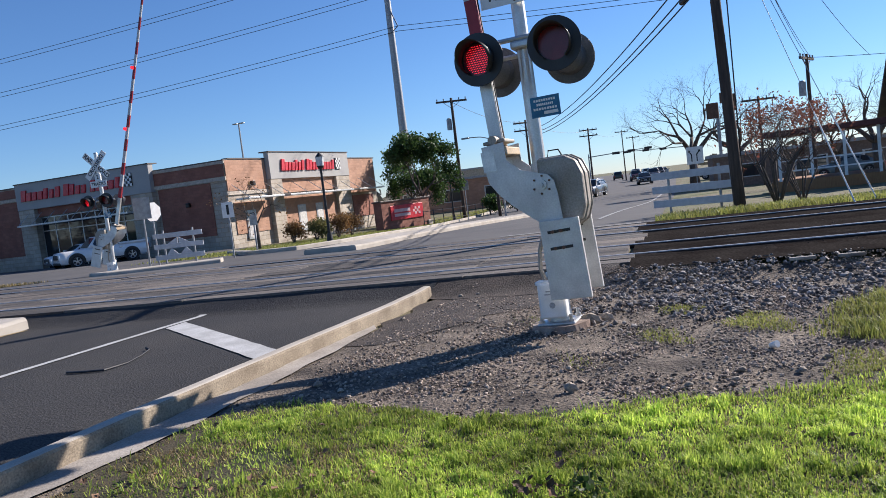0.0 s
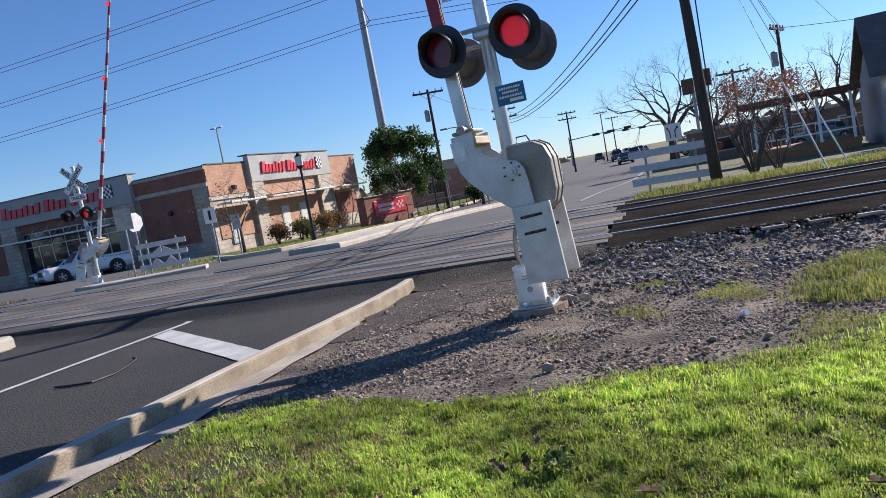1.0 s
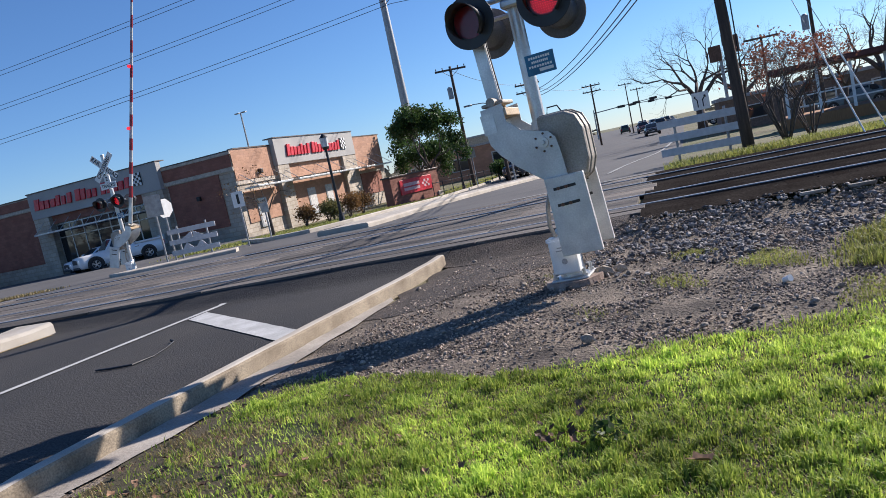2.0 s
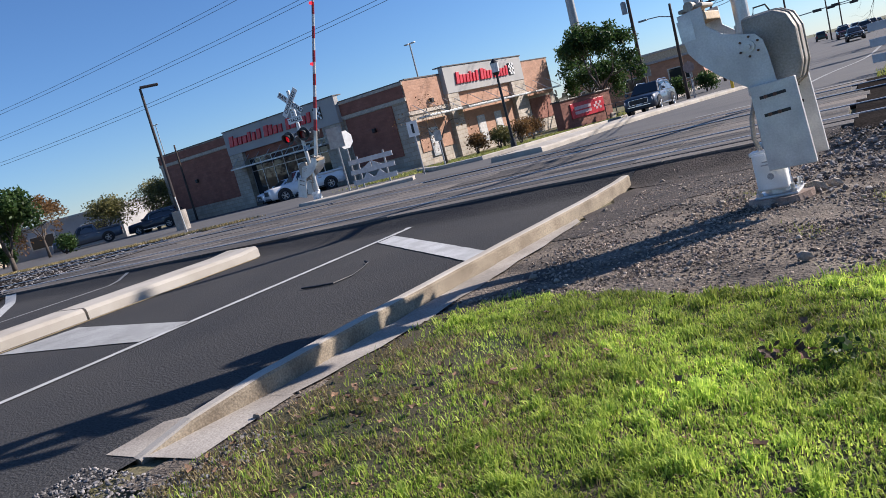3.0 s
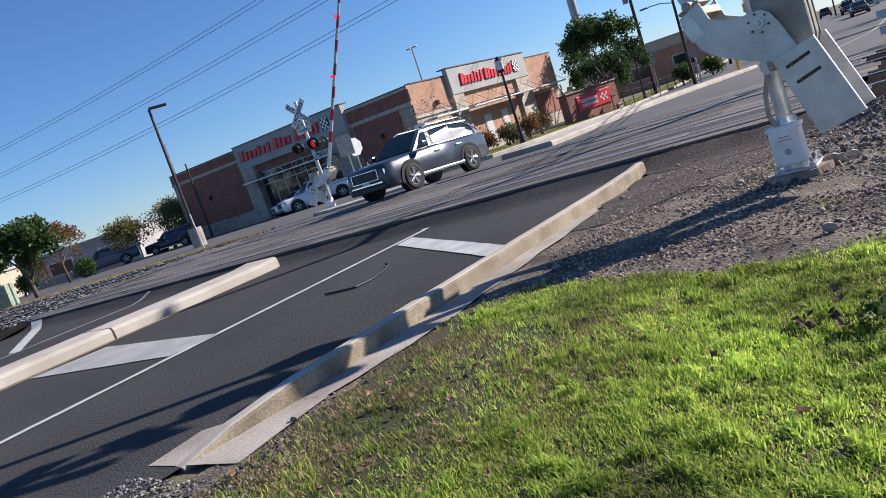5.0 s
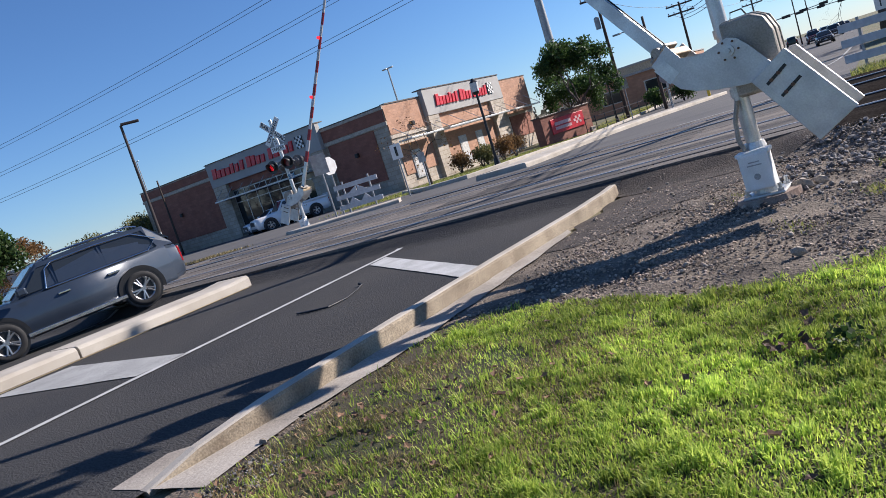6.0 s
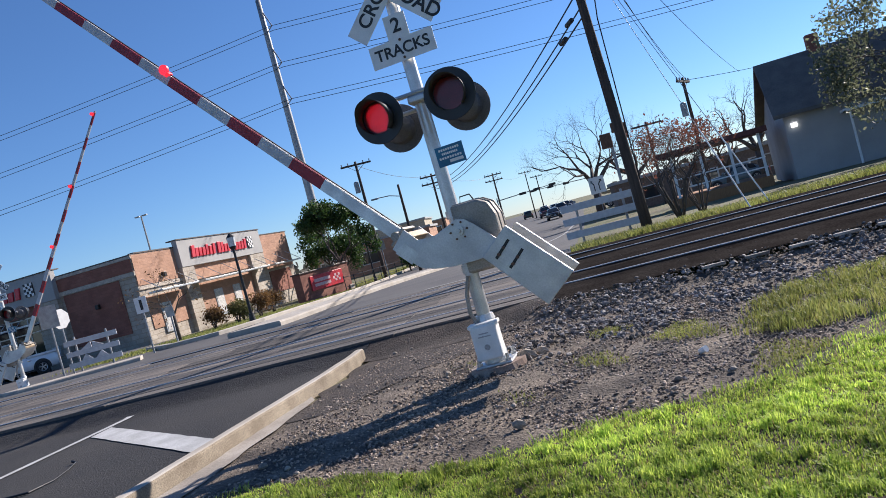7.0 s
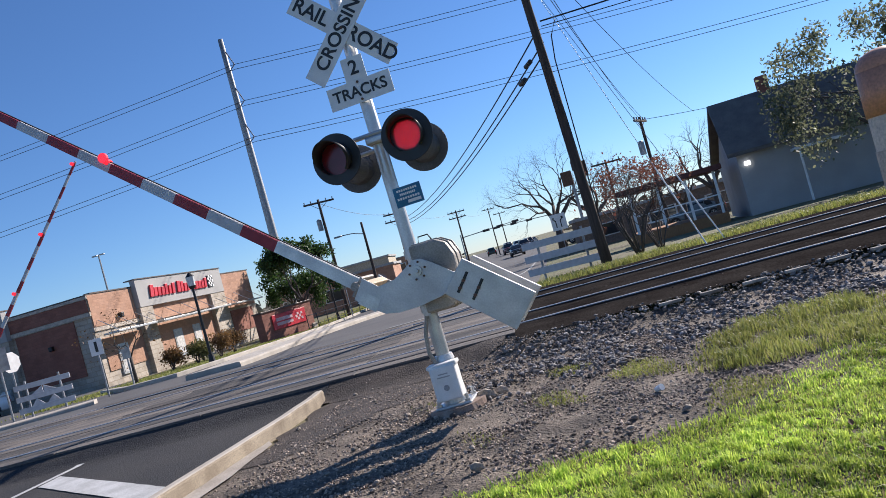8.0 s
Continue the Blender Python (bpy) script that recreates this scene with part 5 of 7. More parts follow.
for k, (dx, z) in enumerate(CAB):
    a, b = Vector((UP[0] - 0.12 + dx, UP[1], z)), Vector((-17.9 + dx * 3, 65.0, 6.6 - 0.3 * k))
    wire(a, b, 1.1, 0.024, "black communication cable along the road", "cable", 28)
    if k:
        q = a.lerp(b, 0.022 + 0.012 * k)
        case = thing("splice_case", "black cylindrical cable splice case", "splice case", Matrix.Translation(q - Vector((0, 0, 0.08))) @ (b - a).to_track_quat("X", "Z").to_matrix().to_4x4())
        bm = bmesh.new()
        rod(bm, (-0.28, 0, 0), (0.28, 0, 0), 0.075, 0.075, 12)
        part("shell", bm, M_CABLE, case)
for z0, z1, r in ((8.6, 9.4, 0.014), (7.35, 11.2, 0.024), (7.2, 10.2, 0.014)):
    wire((UP[0], UP[1], z0), (44, 21.5, z1), 0.8, r, "overhead wire along the tracks")
for z0, b in ((9.6, (5.6, 42.5, 6.9)), (9.2, (5.9, 42.3, 6.6)), (9.9, (9.5, 47, 6.8))):
    wire((UP[0], UP[1], z0), b, 0.5, 0.012, "thin service wire to a timber pole")
wire((-18.6, 47, 8.3), (-17.9, 65, 7.4), 0.5, 0.016)
wire((-17.9, 65, 7.3), (-17, 92, 7.3), 0.6, 0.016)
wire((-17, 92, 7.3), (-18, 128, 8.2), 0.8, 0.016)
wire((5.6, 42.5, 6.8), (28, 40, 6.5), 0.8, 0.016)
# guy wires with pale guards
for x, y in ((4.0, 11.4), (4.5, 11.9)):
    g = thing("guy_wire", "guy wire with a pale plastic guard", "guy wire", pose(0, 0, 0))
    a, b = Vector((x, y, gz(x, y))), Vector((UP[0] + 0.0, UP[1], 8.5))
    bm = bmesh.new()
    rod(bm, a, b, 0.008, 0.008, 5)
    part("strand", bm, M_STEELPOLE, g)
    bm = bmesh.new()
    rod(bm, a, a.lerp(b, 0.26), 0.018, 0.018, 8)
    part("guard", bm, M_WHITE, g, "pale guard sleeve")


# traffic signals far down the road
def traffic_gantry(x, y, x2, y2, z):
    g = thing("traffic_signal", "distant mast-arm traffic signals", "traffic signal", pose(0, 0, 0))
    bm = bmesh.new()
    rod(bm, (x, y, -1.4), (x, y, z + 0.6), 0.16, 0.11, 10)
    part("post", bm, M_STEELPOLE, g)
    bm = bmesh.new()
    rod(bm, (x, y, z), (x2, y2, z + 0.5), 0.1, 0.06, 8)
    part("mast_arm", bm, M_STEELPOLE, g)
    for f in (0.45, 0.7, 0.97):
        q = Vector((x, y, z)).lerp(Vector((x2, y2, z + 0.5)), f)
        bm = bmesh.new()
        box(bm, q.x - 0.7, q.x + 0.7, q.y - 0.2, q.y + 0.2, q.z - 0.28, q.z + 0.2, 0.04)
        part("signal_box", bm, M_DARKMETAL, g)


traffic_gantry(-26.5, 140, -15.0, 141.8, 4.9)
traffic_gantry(-8.0, 160, -22.0, 158.0, 5.0)


# ---------- barricades and road signs ----------
def barricade(at, width, label, boards=3, pitch=0.62, teeth=True, hb=0.13):
    b = thing("barricade", label, "barricade", at, "white road barricades")
    for sgn in (-1, 1):
        bm = bmesh.new()
        rod(bm, (sgn * width * 0.3, 0.05, -0.1), (sgn * width * 0.3, 0.05, 0.35 + pitch * (boards - 1) + 0.2), 0.04, 0.04, 8)
        part("post", bm, M_STEELPOLE, b)
    for k in range(boards):
        bm = bmesh.new()
        z = 0.35 + pitch * k
        box(bm, -width / 2, width / 2, -0.02, 0.015, z - hb, z + hb, 0.006)
        part("board", bm, M_WHITE_SHEET, b)
    if teeth:
        bm = bmesh.new()
        for sgn in (-1, 1):
            extrude_poly(bm, [(sgn * 0.05, 0.44), (sgn * width * 0.26, 0.43), (sgn * width * 0.15, 0.67)], 0.02, 0, Matrix.Translation((0, -0.012, 0)))
            extrude_poly(bm, [(sgn * 0.02, 1.06), (sgn * width * 0.22, 0.84), (sgn * 0.02, 0.8)], 0.02, 0, Matrix.Translation((0, -0.012, 0)))
        part("slanted_pieces", bm, M_WHITE_SHEET, b)
    return b


barricade(pose(-17.7, 14.5, land(-17.7, 14.5), 0, 0, 14), 1.95, "white slatted barricade on the far island", pitch=0.4, hb=0.09)
barricade(pose(0.35, 16.0, land(0.35, 16), 0, 0, -14), 2.5, "white slatted barricade beside the timber pole", pitch=0.42, hb=0.11, teeth=False)


def post_sign(at, pole_h, shape, label, name="road_sign"):
    s = thing(name, label, "road sign", at)
    bm = bmesh.new()
    rod(bm, (0, 0.03, -0.1), (0, 0.03, pole_h), 0.035, 0.035, 8)
    part("post", bm, M_STEELPOLE, s)
    shape(s)
    return s


def plate_shape(pts, z, material, extra=None):
    def f(s):
        bm = bmesh.new()
        extrude_poly(bm, [(x, zz + z) for x, zz in pts], 0.01)
        p = part("plate", bm, material, s, at=Matrix.Translation((0, -0.012, 0)))
        if extra:
            bm = bmesh.new()
            for pts2 in extra:
                extrude_poly(bm, [(x, zz + z) for x, zz in pts2], -0.004)
            part("symbol", bm, M_LETTER, p)
    return f


M_SIGNBACK = mat("sign_back", (0.42, 0.42, 0.41), 0.5, 0.5, bump=0.05)
octo = [(0.38 * math.cos(radians(22.5 + 45 * k)) / 1, 0.38 * math.sin(radians(22.5 + 45 * k))) for k in range(8)]
post_sign(pose(-18.9, 14.2, land(-18.9, 14.2), 0, 0, 40), 2.5, plate_shape([(-0.3, -0.4), (0.3, -0.4), (0.3, 0.4), (-0.3, 0.4)], 2.25, M_SIGNBACK), "grey back of a rectangular road sign")
post_sign(pose(-19.0, 14.8, land(-19.0, 14.8), 0, 0, 78), 2.4, plate_shape(octo, 2.1, M_WHITE), "pale back of an octagonal stop sign")
post_sign(pose(-16.7, 16.3, land(-16.7, 16.3), 0, 0, 25), 2.2, plate_shape([(-0.22, -0.3), (0.22, -0.3), (0.22, 0.3), (-0.22, 0.3)], 1.85, M_WHITE, [[(-0.05, -0.18), (0.05, -0.18), (0.05, 0.2), (-0.05, 0.2)]]), "small white sign with a dark bar")
post_sign(pose(-16.4, 17.4, land(-16.4, 17.4), 0, 0, 25), 1.5, plate_shape([(-0.15, -0.2), (0.15, -0.2), (0.15, 0.2), (-0.15, 0.2)], 1.35, M_SIGNBACK), "small grey plate on a thin post")
arrow = [[(-0.28, -0.45), (-0.2, -0.45), (-0.2, 0.1), (-0.36, 0.3), (-0.28, 0.36), (-0.42, 0.42), (-0.46, 0.22), (-0.42, 0.26), (-0.28, 0.06)], [(0.1, -0.45), (0.18, -0.45), (0.18, 0.05), (0.34, 0.26), (0.42, 0.2), (0.38, 0.42), (0.2, 0.38), (0.28, 0.32), (0.1, 0.1)]]
post_sign(pose(-1.7, 52.5, land(-1.7, 52.5), 0, 0, 0), 3.0, plate_shape([(-0.6, -0.65), (0.6, -0.65), (0.6, 0.65), (-0.6, 0.65)], 2.75, M_WHITE, arrow), "white lane-use sign with two black arrows")
post_sign(pose(-14.2, 43.5, land(-14.2, 43.5), 0, 0, 10), 2.5, plate_shape(octo, 2.1, mat("pink_sign_back", (0.35, 0.25, 0.22), 0.6)), "dull back of a stop sign on the verge")
post_sign(pose(-17.3, 44.2, land(-17.3, 44.2), 0, 0, 10), 2.9, plate_shape([(-0.3, -0.3), (0.3, -0.3), (0.3, 0.4), (-0.3, 0.4)], 2.5, M_SIGNBACK), "grey back of a small sign on the verge")


# ---------- lamps ----------
def lot_lamp(x, y, top, label, z=None, arm=1.0, base=True, ang=20):
    z = gz(x, y) if z is None else z
    s = thing("lot_lamp", label, "lamp post", pose(x, y, z, 0, 0, ang), "parking lot lamps")
    if base:
        bm = bmesh.new()
        rod(bm, (0, 0, -0.1), (0, 0, 1.05), 0.36, 0.36, 20)
        part("concrete_base", bm, M_CONC_DIRT, s, "round concrete base")
    bm = bmesh.new()
    rod(bm, (0, 0, 1.0 if base else 0), (0, 0, top - z), 0.09, 0.065, 10)
    part("pole", bm, M_BROWNSTEEL, s)
    bm = bmesh.new()
    box(bm, 0.0, 0.9 * arm, -0.14, 0.14, top - z - 0.02, top - z + 0.1, 0.03)
    part("lamp_head", bm, M_BROWNSTEEL, s)


lot_lamp(-32.1, 15.4, 7.3, "tall dark parking lot lamp on a round concrete base", ang=60)
lot_lamp(-54.5, 13.4, 7.1, "tall dark parking lot lamp", base=False, ang=60)
for x, y, top in ((-54.5, 68.7, 12.7), (-150, 96, 19)):
    s = thing("high_mast_light", "slender distant light mast", "light mast", pose(x, y, gz(x, y)))
    bm = bmesh.new()
    rod(bm, (0, 0, 0), (0, 0, top + 0.8), 0.14, 0.09, 8)
    part("mast", bm, M_STEELPOLE, s)
    for sgn in (-1, 1):
        bm = bmesh.new()
        box(bm, sgn * 0.5 - 0.32, sgn * 0.5 + 0.32, -0.16, 0.16, top + 0.68, top + 0.82, 0.03)
        part("lamp_head", bm, M_STEELPOLE, s)


def garden_lamp(x, y, hgt, label):
    s = thing("street_lamp", label, "street lamp", pose(x, y, land(x, y) + 0.1))
    bm = bmesh.new()
    rod(bm, (0, 0, -0.1), (0, 0, 0.35), 0.16, 0.1, 12)
    rod(bm, (0, 0, 0.35), (0, 0, hgt), 0.065, 0.05, 10)
    part("post", bm, M_DARKMETAL, s)
    bm = bmesh.new()
    rod(bm, (0, 0, hgt), (0, 0, hgt + 0.12), 0.1, 0.16, 10)
    part("lamp_collar", bm, M_DARKMETAL, s)
    bm = bmesh.new()
    rod(bm, (0, 0, hgt + 0.5), (0, 0, hgt + 0.68), 0.19, 0.03, 10)
    part("lamp_cap", bm, M_DARKMETAL, s)
    bm = bmesh.new()
    rod(bm, (0, 0, hgt + 0.12), (0, 0, hgt + 0.5), 0.15, 0.18, 10)
    part("globe", bm, mat("milky_globe", (0.7, 0.7, 0.68), 0.3, bump=0), s, "milky lamp globe")


garden_lamp(-14.7, 20.2, 3.1, "black post-top street lamp on the verge")
garden_lamp(-18.9, 45.5, 3.2, "black post-top street lamp by the fence")

# stake and delineators by the track
for x, y, hh, a in ((-27.5, 12.4, 1.7, -4), (-13.5, 41.5, 1.3, 0)):
    s = thing("marker_stake", "thin grey marker stake in the grass", "stake", pose(x, y, gz(x, y), 0, a, 0))
    bm = bmesh.new()
    box(bm, -0.03, 0.03, -0.02, 0.02, -0.1, hh, 0.005)
    part("stake", bm, M_SIGNBACK, s)
s = thing("bollard", "yellow bollard at the median nose", "bollard", pose(-10.6, 39.3, land(-10.6, 39.3)))
bm = bmesh.new()
rod(bm, (0, 0, 0), (0, 0, 1.3), 0.09, 0.09, 10)
part("tube", bm, mat("yellow_plastic", (0.6, 0.42, 0.03), 0.5, bump=0), s)


# ---------- marker post by the lawn ----------
def marker_post():
    s = thing("marker_post", "weathered white utility marker post with an orange domed top", "marker post", pose(3.12, -3.93, 0, 0, 0, 35))
    bm = bmesh.new()
    rod(bm, (0, 0, -0.1), (0, 0, 1.56), 0.115, 0.107, 24)
    part("tube", bm, mat("greyed_white_plastic", (0.62, 0.50, 0.44), 0.6, col2=(0.52, 0.40, 0.35), bump=0.1), s)
    bm = bmesh.new()
    rod(bm, (0, 0, 1.56), (0, 0, 1.75), 0.112, 0.108, 24)
    bmesh.ops.create_uvsphere(bm, u_segments=24, v_segments=12, radius=0.108, matrix=Matrix.Translation((0, 0, 1.75)) @ Matrix.Diagonal((1, 1, 0.75, 1)))
    part("domed_top", bm, mat("faded_orange_plastic", (0.62, 0.27, 0.16), 0.5, bump=0.05), s, "faded orange dome", smooth=True)
    bm = bmesh.new()
    rod(bm, (0, 0, 1.12), (0, 0, 1.42), 0.114, 0.112, 24)
    part("faded_label", bm, mat("faded_label", (0.56, 0.42, 0.36), 0.6, col2=(0.38, 0.29, 0.26), scale=14, bump=0), s)
    bm = bmesh.new()
    rod(bm, (0, 0, 0.62), (0, 0, 0.95), 0.118, 0.115, 24)
    part("band", bm, mat("dull_pink_band", (0.42, 0.27, 0.22), 0.6), s)


marker_post()

# ---------- things along the tracks, far side ----------
def fence_run(x0, y0, x1, y1, hgt, label):
    f = thing("timber_fence", label, "fence", pose(0, 0, 0))
    d = Vector((x1 - x0, y1 - y0, 0))
    n = int(d.length / 0.15)
    ang = math.atan2(d.y, d.x)
    bm = bmesh.new()
    box(bm, 0, 0.14, -0.01, 0.012, 0, hgt, 0.004)
    me = mesh_of(bm, "board", M_WOODFENCE)
    for k in range(n):
        q = Vector((x0, y0, 0)) + d * (k / n)
        ob = new("board", me)
        ob.parent = f
        ob.matrix_basis = Matrix.Translation((q.x, q.y, gz(q.x, q.y) + random.uniform(-0.02, 0.02))) @ Matrix.Rotation(ang, 4, "Z")


fence_run(-42.5, 4.2, -41.2, 6.6, 1.75, "new orange cedar board fence by the tracks")
fence_run(-42.3, 6.9, -40.5, 9.0, 1.8, "new orange cedar board fence by the tracks")
for x, y, w, hh in ((-38.2, 7.0, 0.75, 1.35), (-37.6, 7.9, 0.6, 1.2)):
    s = thing("utility_cabinet", "pale green utility cabinet on a pad", "cabinet", pose(x, y, gz(x, y), 0, 0, 40))
    block("cabinet", s, M_GREENBOX, -w / 2, w / 2, -0.4, 0.4, 0.1, hh, 0.03)
    block("pad", s, M_CONC, -w / 2 - 0.15, w / 2 + 0.15, -0.55, 0.55, -0.1, 0.1)
s = thing("litter_bin", "dark green litter bin by the cabinets", "bin", pose(-36.8, 6.9, gz(-36.8, 6.9)))
bm = bmesh.new()
rod(bm, (0, 0, 0), (0, 0, 0.95), 0.25, 0.28, 14)
part("drum", bm, M_DARKMETAL, s)


# ---------- trees, hedges, houses ----------
def leaf_mat(name, col, col2, trans=0.4, island=0.35):
    if name in MATS:
        return MATS[name]
    m = bpy.data.materials.new(name)
    m.use_nodes = True
    n, l = m.node_tree.nodes, m.node_tree.links
    b = n["Principled BSDF"]
    b.inputs["Roughness"].default_value = 0.55
    b.inputs["Specular IOR Level"].default_value = 0.3
    geo = n.new("ShaderNodeNewGeometry")
    mix = n.new("ShaderNodeMix")
    mix.data_type = "RGBA"
    mix.inputs[6].default_value, mix.inputs[7].default_value = (*col, 1), (*col2, 1)
    l.new(geo.outputs["Random Per Island"], mix.inputs[0])
    big = n.new("ShaderNodeTexNoise")
    big.inputs["Scale"].default_value = 0.9
    l.new(geo.outputs["Position"], big.inputs[0])
    mr = n.new("ShaderNodeMapRange")
    mr.inputs[1].default_value, mr.inputs[2].default_value = 0.3, 0.7
    mr.inputs[3].default_value, mr.inputs[4].default_value = 1 - island, 1 + island
    l.new(big.outputs[0], mr.inputs[0])
    hsv = n.new("ShaderNodeHueSaturation")
    l.new(mix.outputs[2], hsv.inputs["Color"])
    l.new(mr.outputs[0], hsv.inputs["Value"])
    l.new(hsv.outputs[0], b.inputs["Base Color"])
    tr = n.new("ShaderNodeBsdfTranslucent")
    l.new(hsv.outputs[0], tr.inputs["Color"])
    ms = n.new("ShaderNodeMixShader")
    ms.inputs[0].default_value = trans
    l.new(b.outputs[0], ms.inputs[1])
    l.new(tr.outputs[0], ms.inputs[2])
    l.new(ms.outputs[0], n["Material Output"].inputs["Surface"])
    MATS[name] = m
    return m


M_BARK = mat("grey_bark", (0.10, 0.08, 0.065), 0.95, col2=(0.06, 0.048, 0.04), scale=8, stretch=(3, 3, 0.6), bump=0.6)
M_LEAF_OAK = leaf_mat("oak_leaves", (0.035, 0.075, 0.02), (0.06, 0.10, 0.025))
M_LEAF_OLIVE = leaf_mat("olive_leaves", (0.13, 0.13, 0.04), (0.18, 0.16, 0.06))
M_LEAF_BROWN = leaf_mat("brown_leaves", (0.16, 0.085, 0.035), (0.22, 0.13, 0.05))
M_LEAF_RED = leaf_mat("dull_red_leaves", (0.17, 0.06, 0.045), (0.22, 0.10, 0.06))
M_LEAF_GREY = leaf_mat("grey_green_leaves", (0.13, 0.15, 0.09), (0.19, 0.20, 0.12), 0.5)
M_GRASS = leaf_mat("lawn_grass", (0.12, 0.235, 0.021), (0.62, 0.70, 0.14), 0.48, 0.6)
M_GRASS_DRY = leaf_mat("dry_grass", (0.26, 0.20, 0.09), (0.34, 0.28, 0.14), 0.35)
M_GRASS_TALL = leaf_mat("tall_grass", (0.20, 0.24, 0.05), (0.31, 0.30, 0.10), 0.45)


def limbs(bm, p, d, length, r, depth, rnd, tips, droop=0.0):
    pts, rs = [p], [r]
    n = 4
    for k in range(n):
        d = (d + Vector((rnd.uniform(-1, 1), rnd.uniform(-1, 1), rnd.uniform(-0.5, 0.7) - droop)) * 0.22).normalized()
        p = p + d * (length / n)
        pts.append(p)
        rs.append(r * (1 - 0.4 * (k + 1) / n))
    pipe(bm, pts, rs, 7 if depth > 2 else 4 if depth > 0 else 3)
    if depth == 0:
        tips.append(p)
        return
    kids = rnd.choice((2, 3, 3)) if depth > 1 else 3
    for q in range(kids):
        a = rnd.uniform(0, 2 * math.pi)
        side = d.cross(Vector((math.cos(a), math.sin(a), 0.3))).normalized()
        nd = (d + side * rnd.uniform(0.45, 0.95)).normalized()
        limbs(bm, pts[-1] if q < 2 else pts[-2], nd, length * rnd.uniform(0.62, 0.85), rs[-1] * 0.75, depth - 1, rnd, tips, droop)


def leaves_at(centres, spread, count, size, rnd):
    c = np.array([rnd.choice(centres) for _ in range(count)], dtype=float)
    g = np.random.RandomState(rnd.randint(0, 99999))
    off = g.normal(0, 1, (count, 3))
    off /= np.maximum(np.linalg.norm(off, axis=1, keepdims=True), 1e-6)
    p = c + off * (spread * g.uniform(0, 1, (count, 1)) ** 0.5)
    u = g.normal(0, 1, (count, 3))
    u /= np.linalg.norm(u, axis=1, keepdims=True)
    w = np.cross(u, g.normal(0, 1, (count, 3)))
    w /= np.linalg.norm(w, axis=1, keepdims=True)
    s = size * g.uniform(0.6, 1.3, (count, 1))
    v = np.stack([p - u * s, p + w * s * 0.55, p + u * s, p - w * s * 0.55], axis=1).reshape(-1, 3)
    return v, [(4 * i, 4 * i + 1, 4 * i + 2, 4 * i + 3) for i in range(count)]


def tree(x, y, hgt, label, seed, depth=4, leaf=None, count=0, size=0.14, spread=0.5, trunk=0.16, name="tree", spread_out=1.0, z=None, stems=1, droop=0.0, trunk_f=0.28):
    rnd = random.Random(seed)
    t = thing(name, label, "tree", pose(x, y, gz(x, y) if z is None else z))
    bm = bmesh.new()
    tips = []
    for sN in range(stems):
        d0 = Vector((rnd.uniform(-0.12, 0.12), rnd.uniform(-0.12, 0.12), 1)) if stems == 1 else Vector((rnd.uniform(-0.5, 0.5), rnd.uniform(-0.5, 0.5), 1))
        d0.normalize()
        top = d0 * hgt * trunk_f
        pipe(bm, [(0, 0, -0.1), tuple(top * 0.5), tuple(top)], [trunk * 1.25, trunk, trunk * 0.85], 9)
        for q in range(4 if stems == 1 else 2):
            a = 2 * math.pi * (q + rnd.random() * 0.6) / 4
            nd = Vector((math.cos(a) * spread_out, math.sin(a) * spread_out, rnd.uniform(0.7, 1.3))).normalized()
            limbs(bm, top, nd, hgt * 0.24, trunk * 0.6, depth, rnd, tips, droop)
    zs = [v.co.z for v in bm.verts]
    k = hgt / max(zs)
    for v in bm.verts:
        v.co.z *= k
    tips = [Vector((p.x, p.y, p.z * k)) for p in tips]
    part("trunk", bm, M_BARK, t, "bare grey trunk and limbs", smooth=True)
    if leaf:
        v, f = leaves_at([tuple(p) for p in tips], spread, count, size, rnd)
        me = bpy.data.meshes.new("crown")
        me.from_pydata(v.tolist(), [], f)
        me.materials.append(leaf)
        ob = new("crown", me)
        ob.parent = t
    return t


tree(-20.4, 43.6, 6.5, "dense dark green live oak beside the monument sign", 3, 3, M_LEAF_OAK, 9000, 0.12, 0.62, 0.14, spread_out=0.75)
tree(-27.0, 56.0, 6.6, "green oak behind the store", 5, 3, M_LEAF_OAK, 5000, 0.13, 0.7, 0.15)
tree(-24.0, 52.0, 4.2, "low green tree behind the monument sign", 6, 3, M_LEAF_OAK, 6000, 0.12, 0.8, 0.12)
tree(-19.5, 21.8, 3.5, "small bare tree before the store", 8, 4, M_LEAF_BROWN, 160, 0.06, 0.3, 0.075, trunk_f=0.36, spread_out=1.5)
tree(-2.8, 67.5, 11.8, "wide bare winter tree beside the road", 34, 6, trunk=0.42, spread_out=1.35, trunk_f=0.2)
tree(1.2, 72.0, 8.5, "bare winter tree beyond the sign tower", 12, 5, trunk=0.4, spread_out=1.4)
tree(9.6, 47.0, 7.4, "bare winter tree behind the house", 13, 5, trunk=0.3, spread_out=1.0)
tree(14.0, 52.0, 8.5, "bare winter tree behind the house roof", 14, 5, trunk=0.32, spread_out=1.1)
tree(6.8, 44.0, 5.6, "bare twiggy tree by the fence", 15, 4, trunk=0.14)
tree(3.9, 33.0, 4.3, "small tree with a few dull red leaves", 16, 4, M_LEAF_RED, 2400, 0.07, 0.4, 0.11)
tree(2.6, 16.4, 3.3, "bare many-stemmed shrub at the timber pole", 17, 3, M_LEAF_RED, 500, 0.05, 0.35, 0.035, "shrub", stems=10, trunk_f=0.4)
tree(3.3, 17.3, 2.6, "bare many-stemmed shrub in the tall grass", 18, 3, None, 0, trunk=0.025, name="shrub", stems=7, trunk_f=0.4)
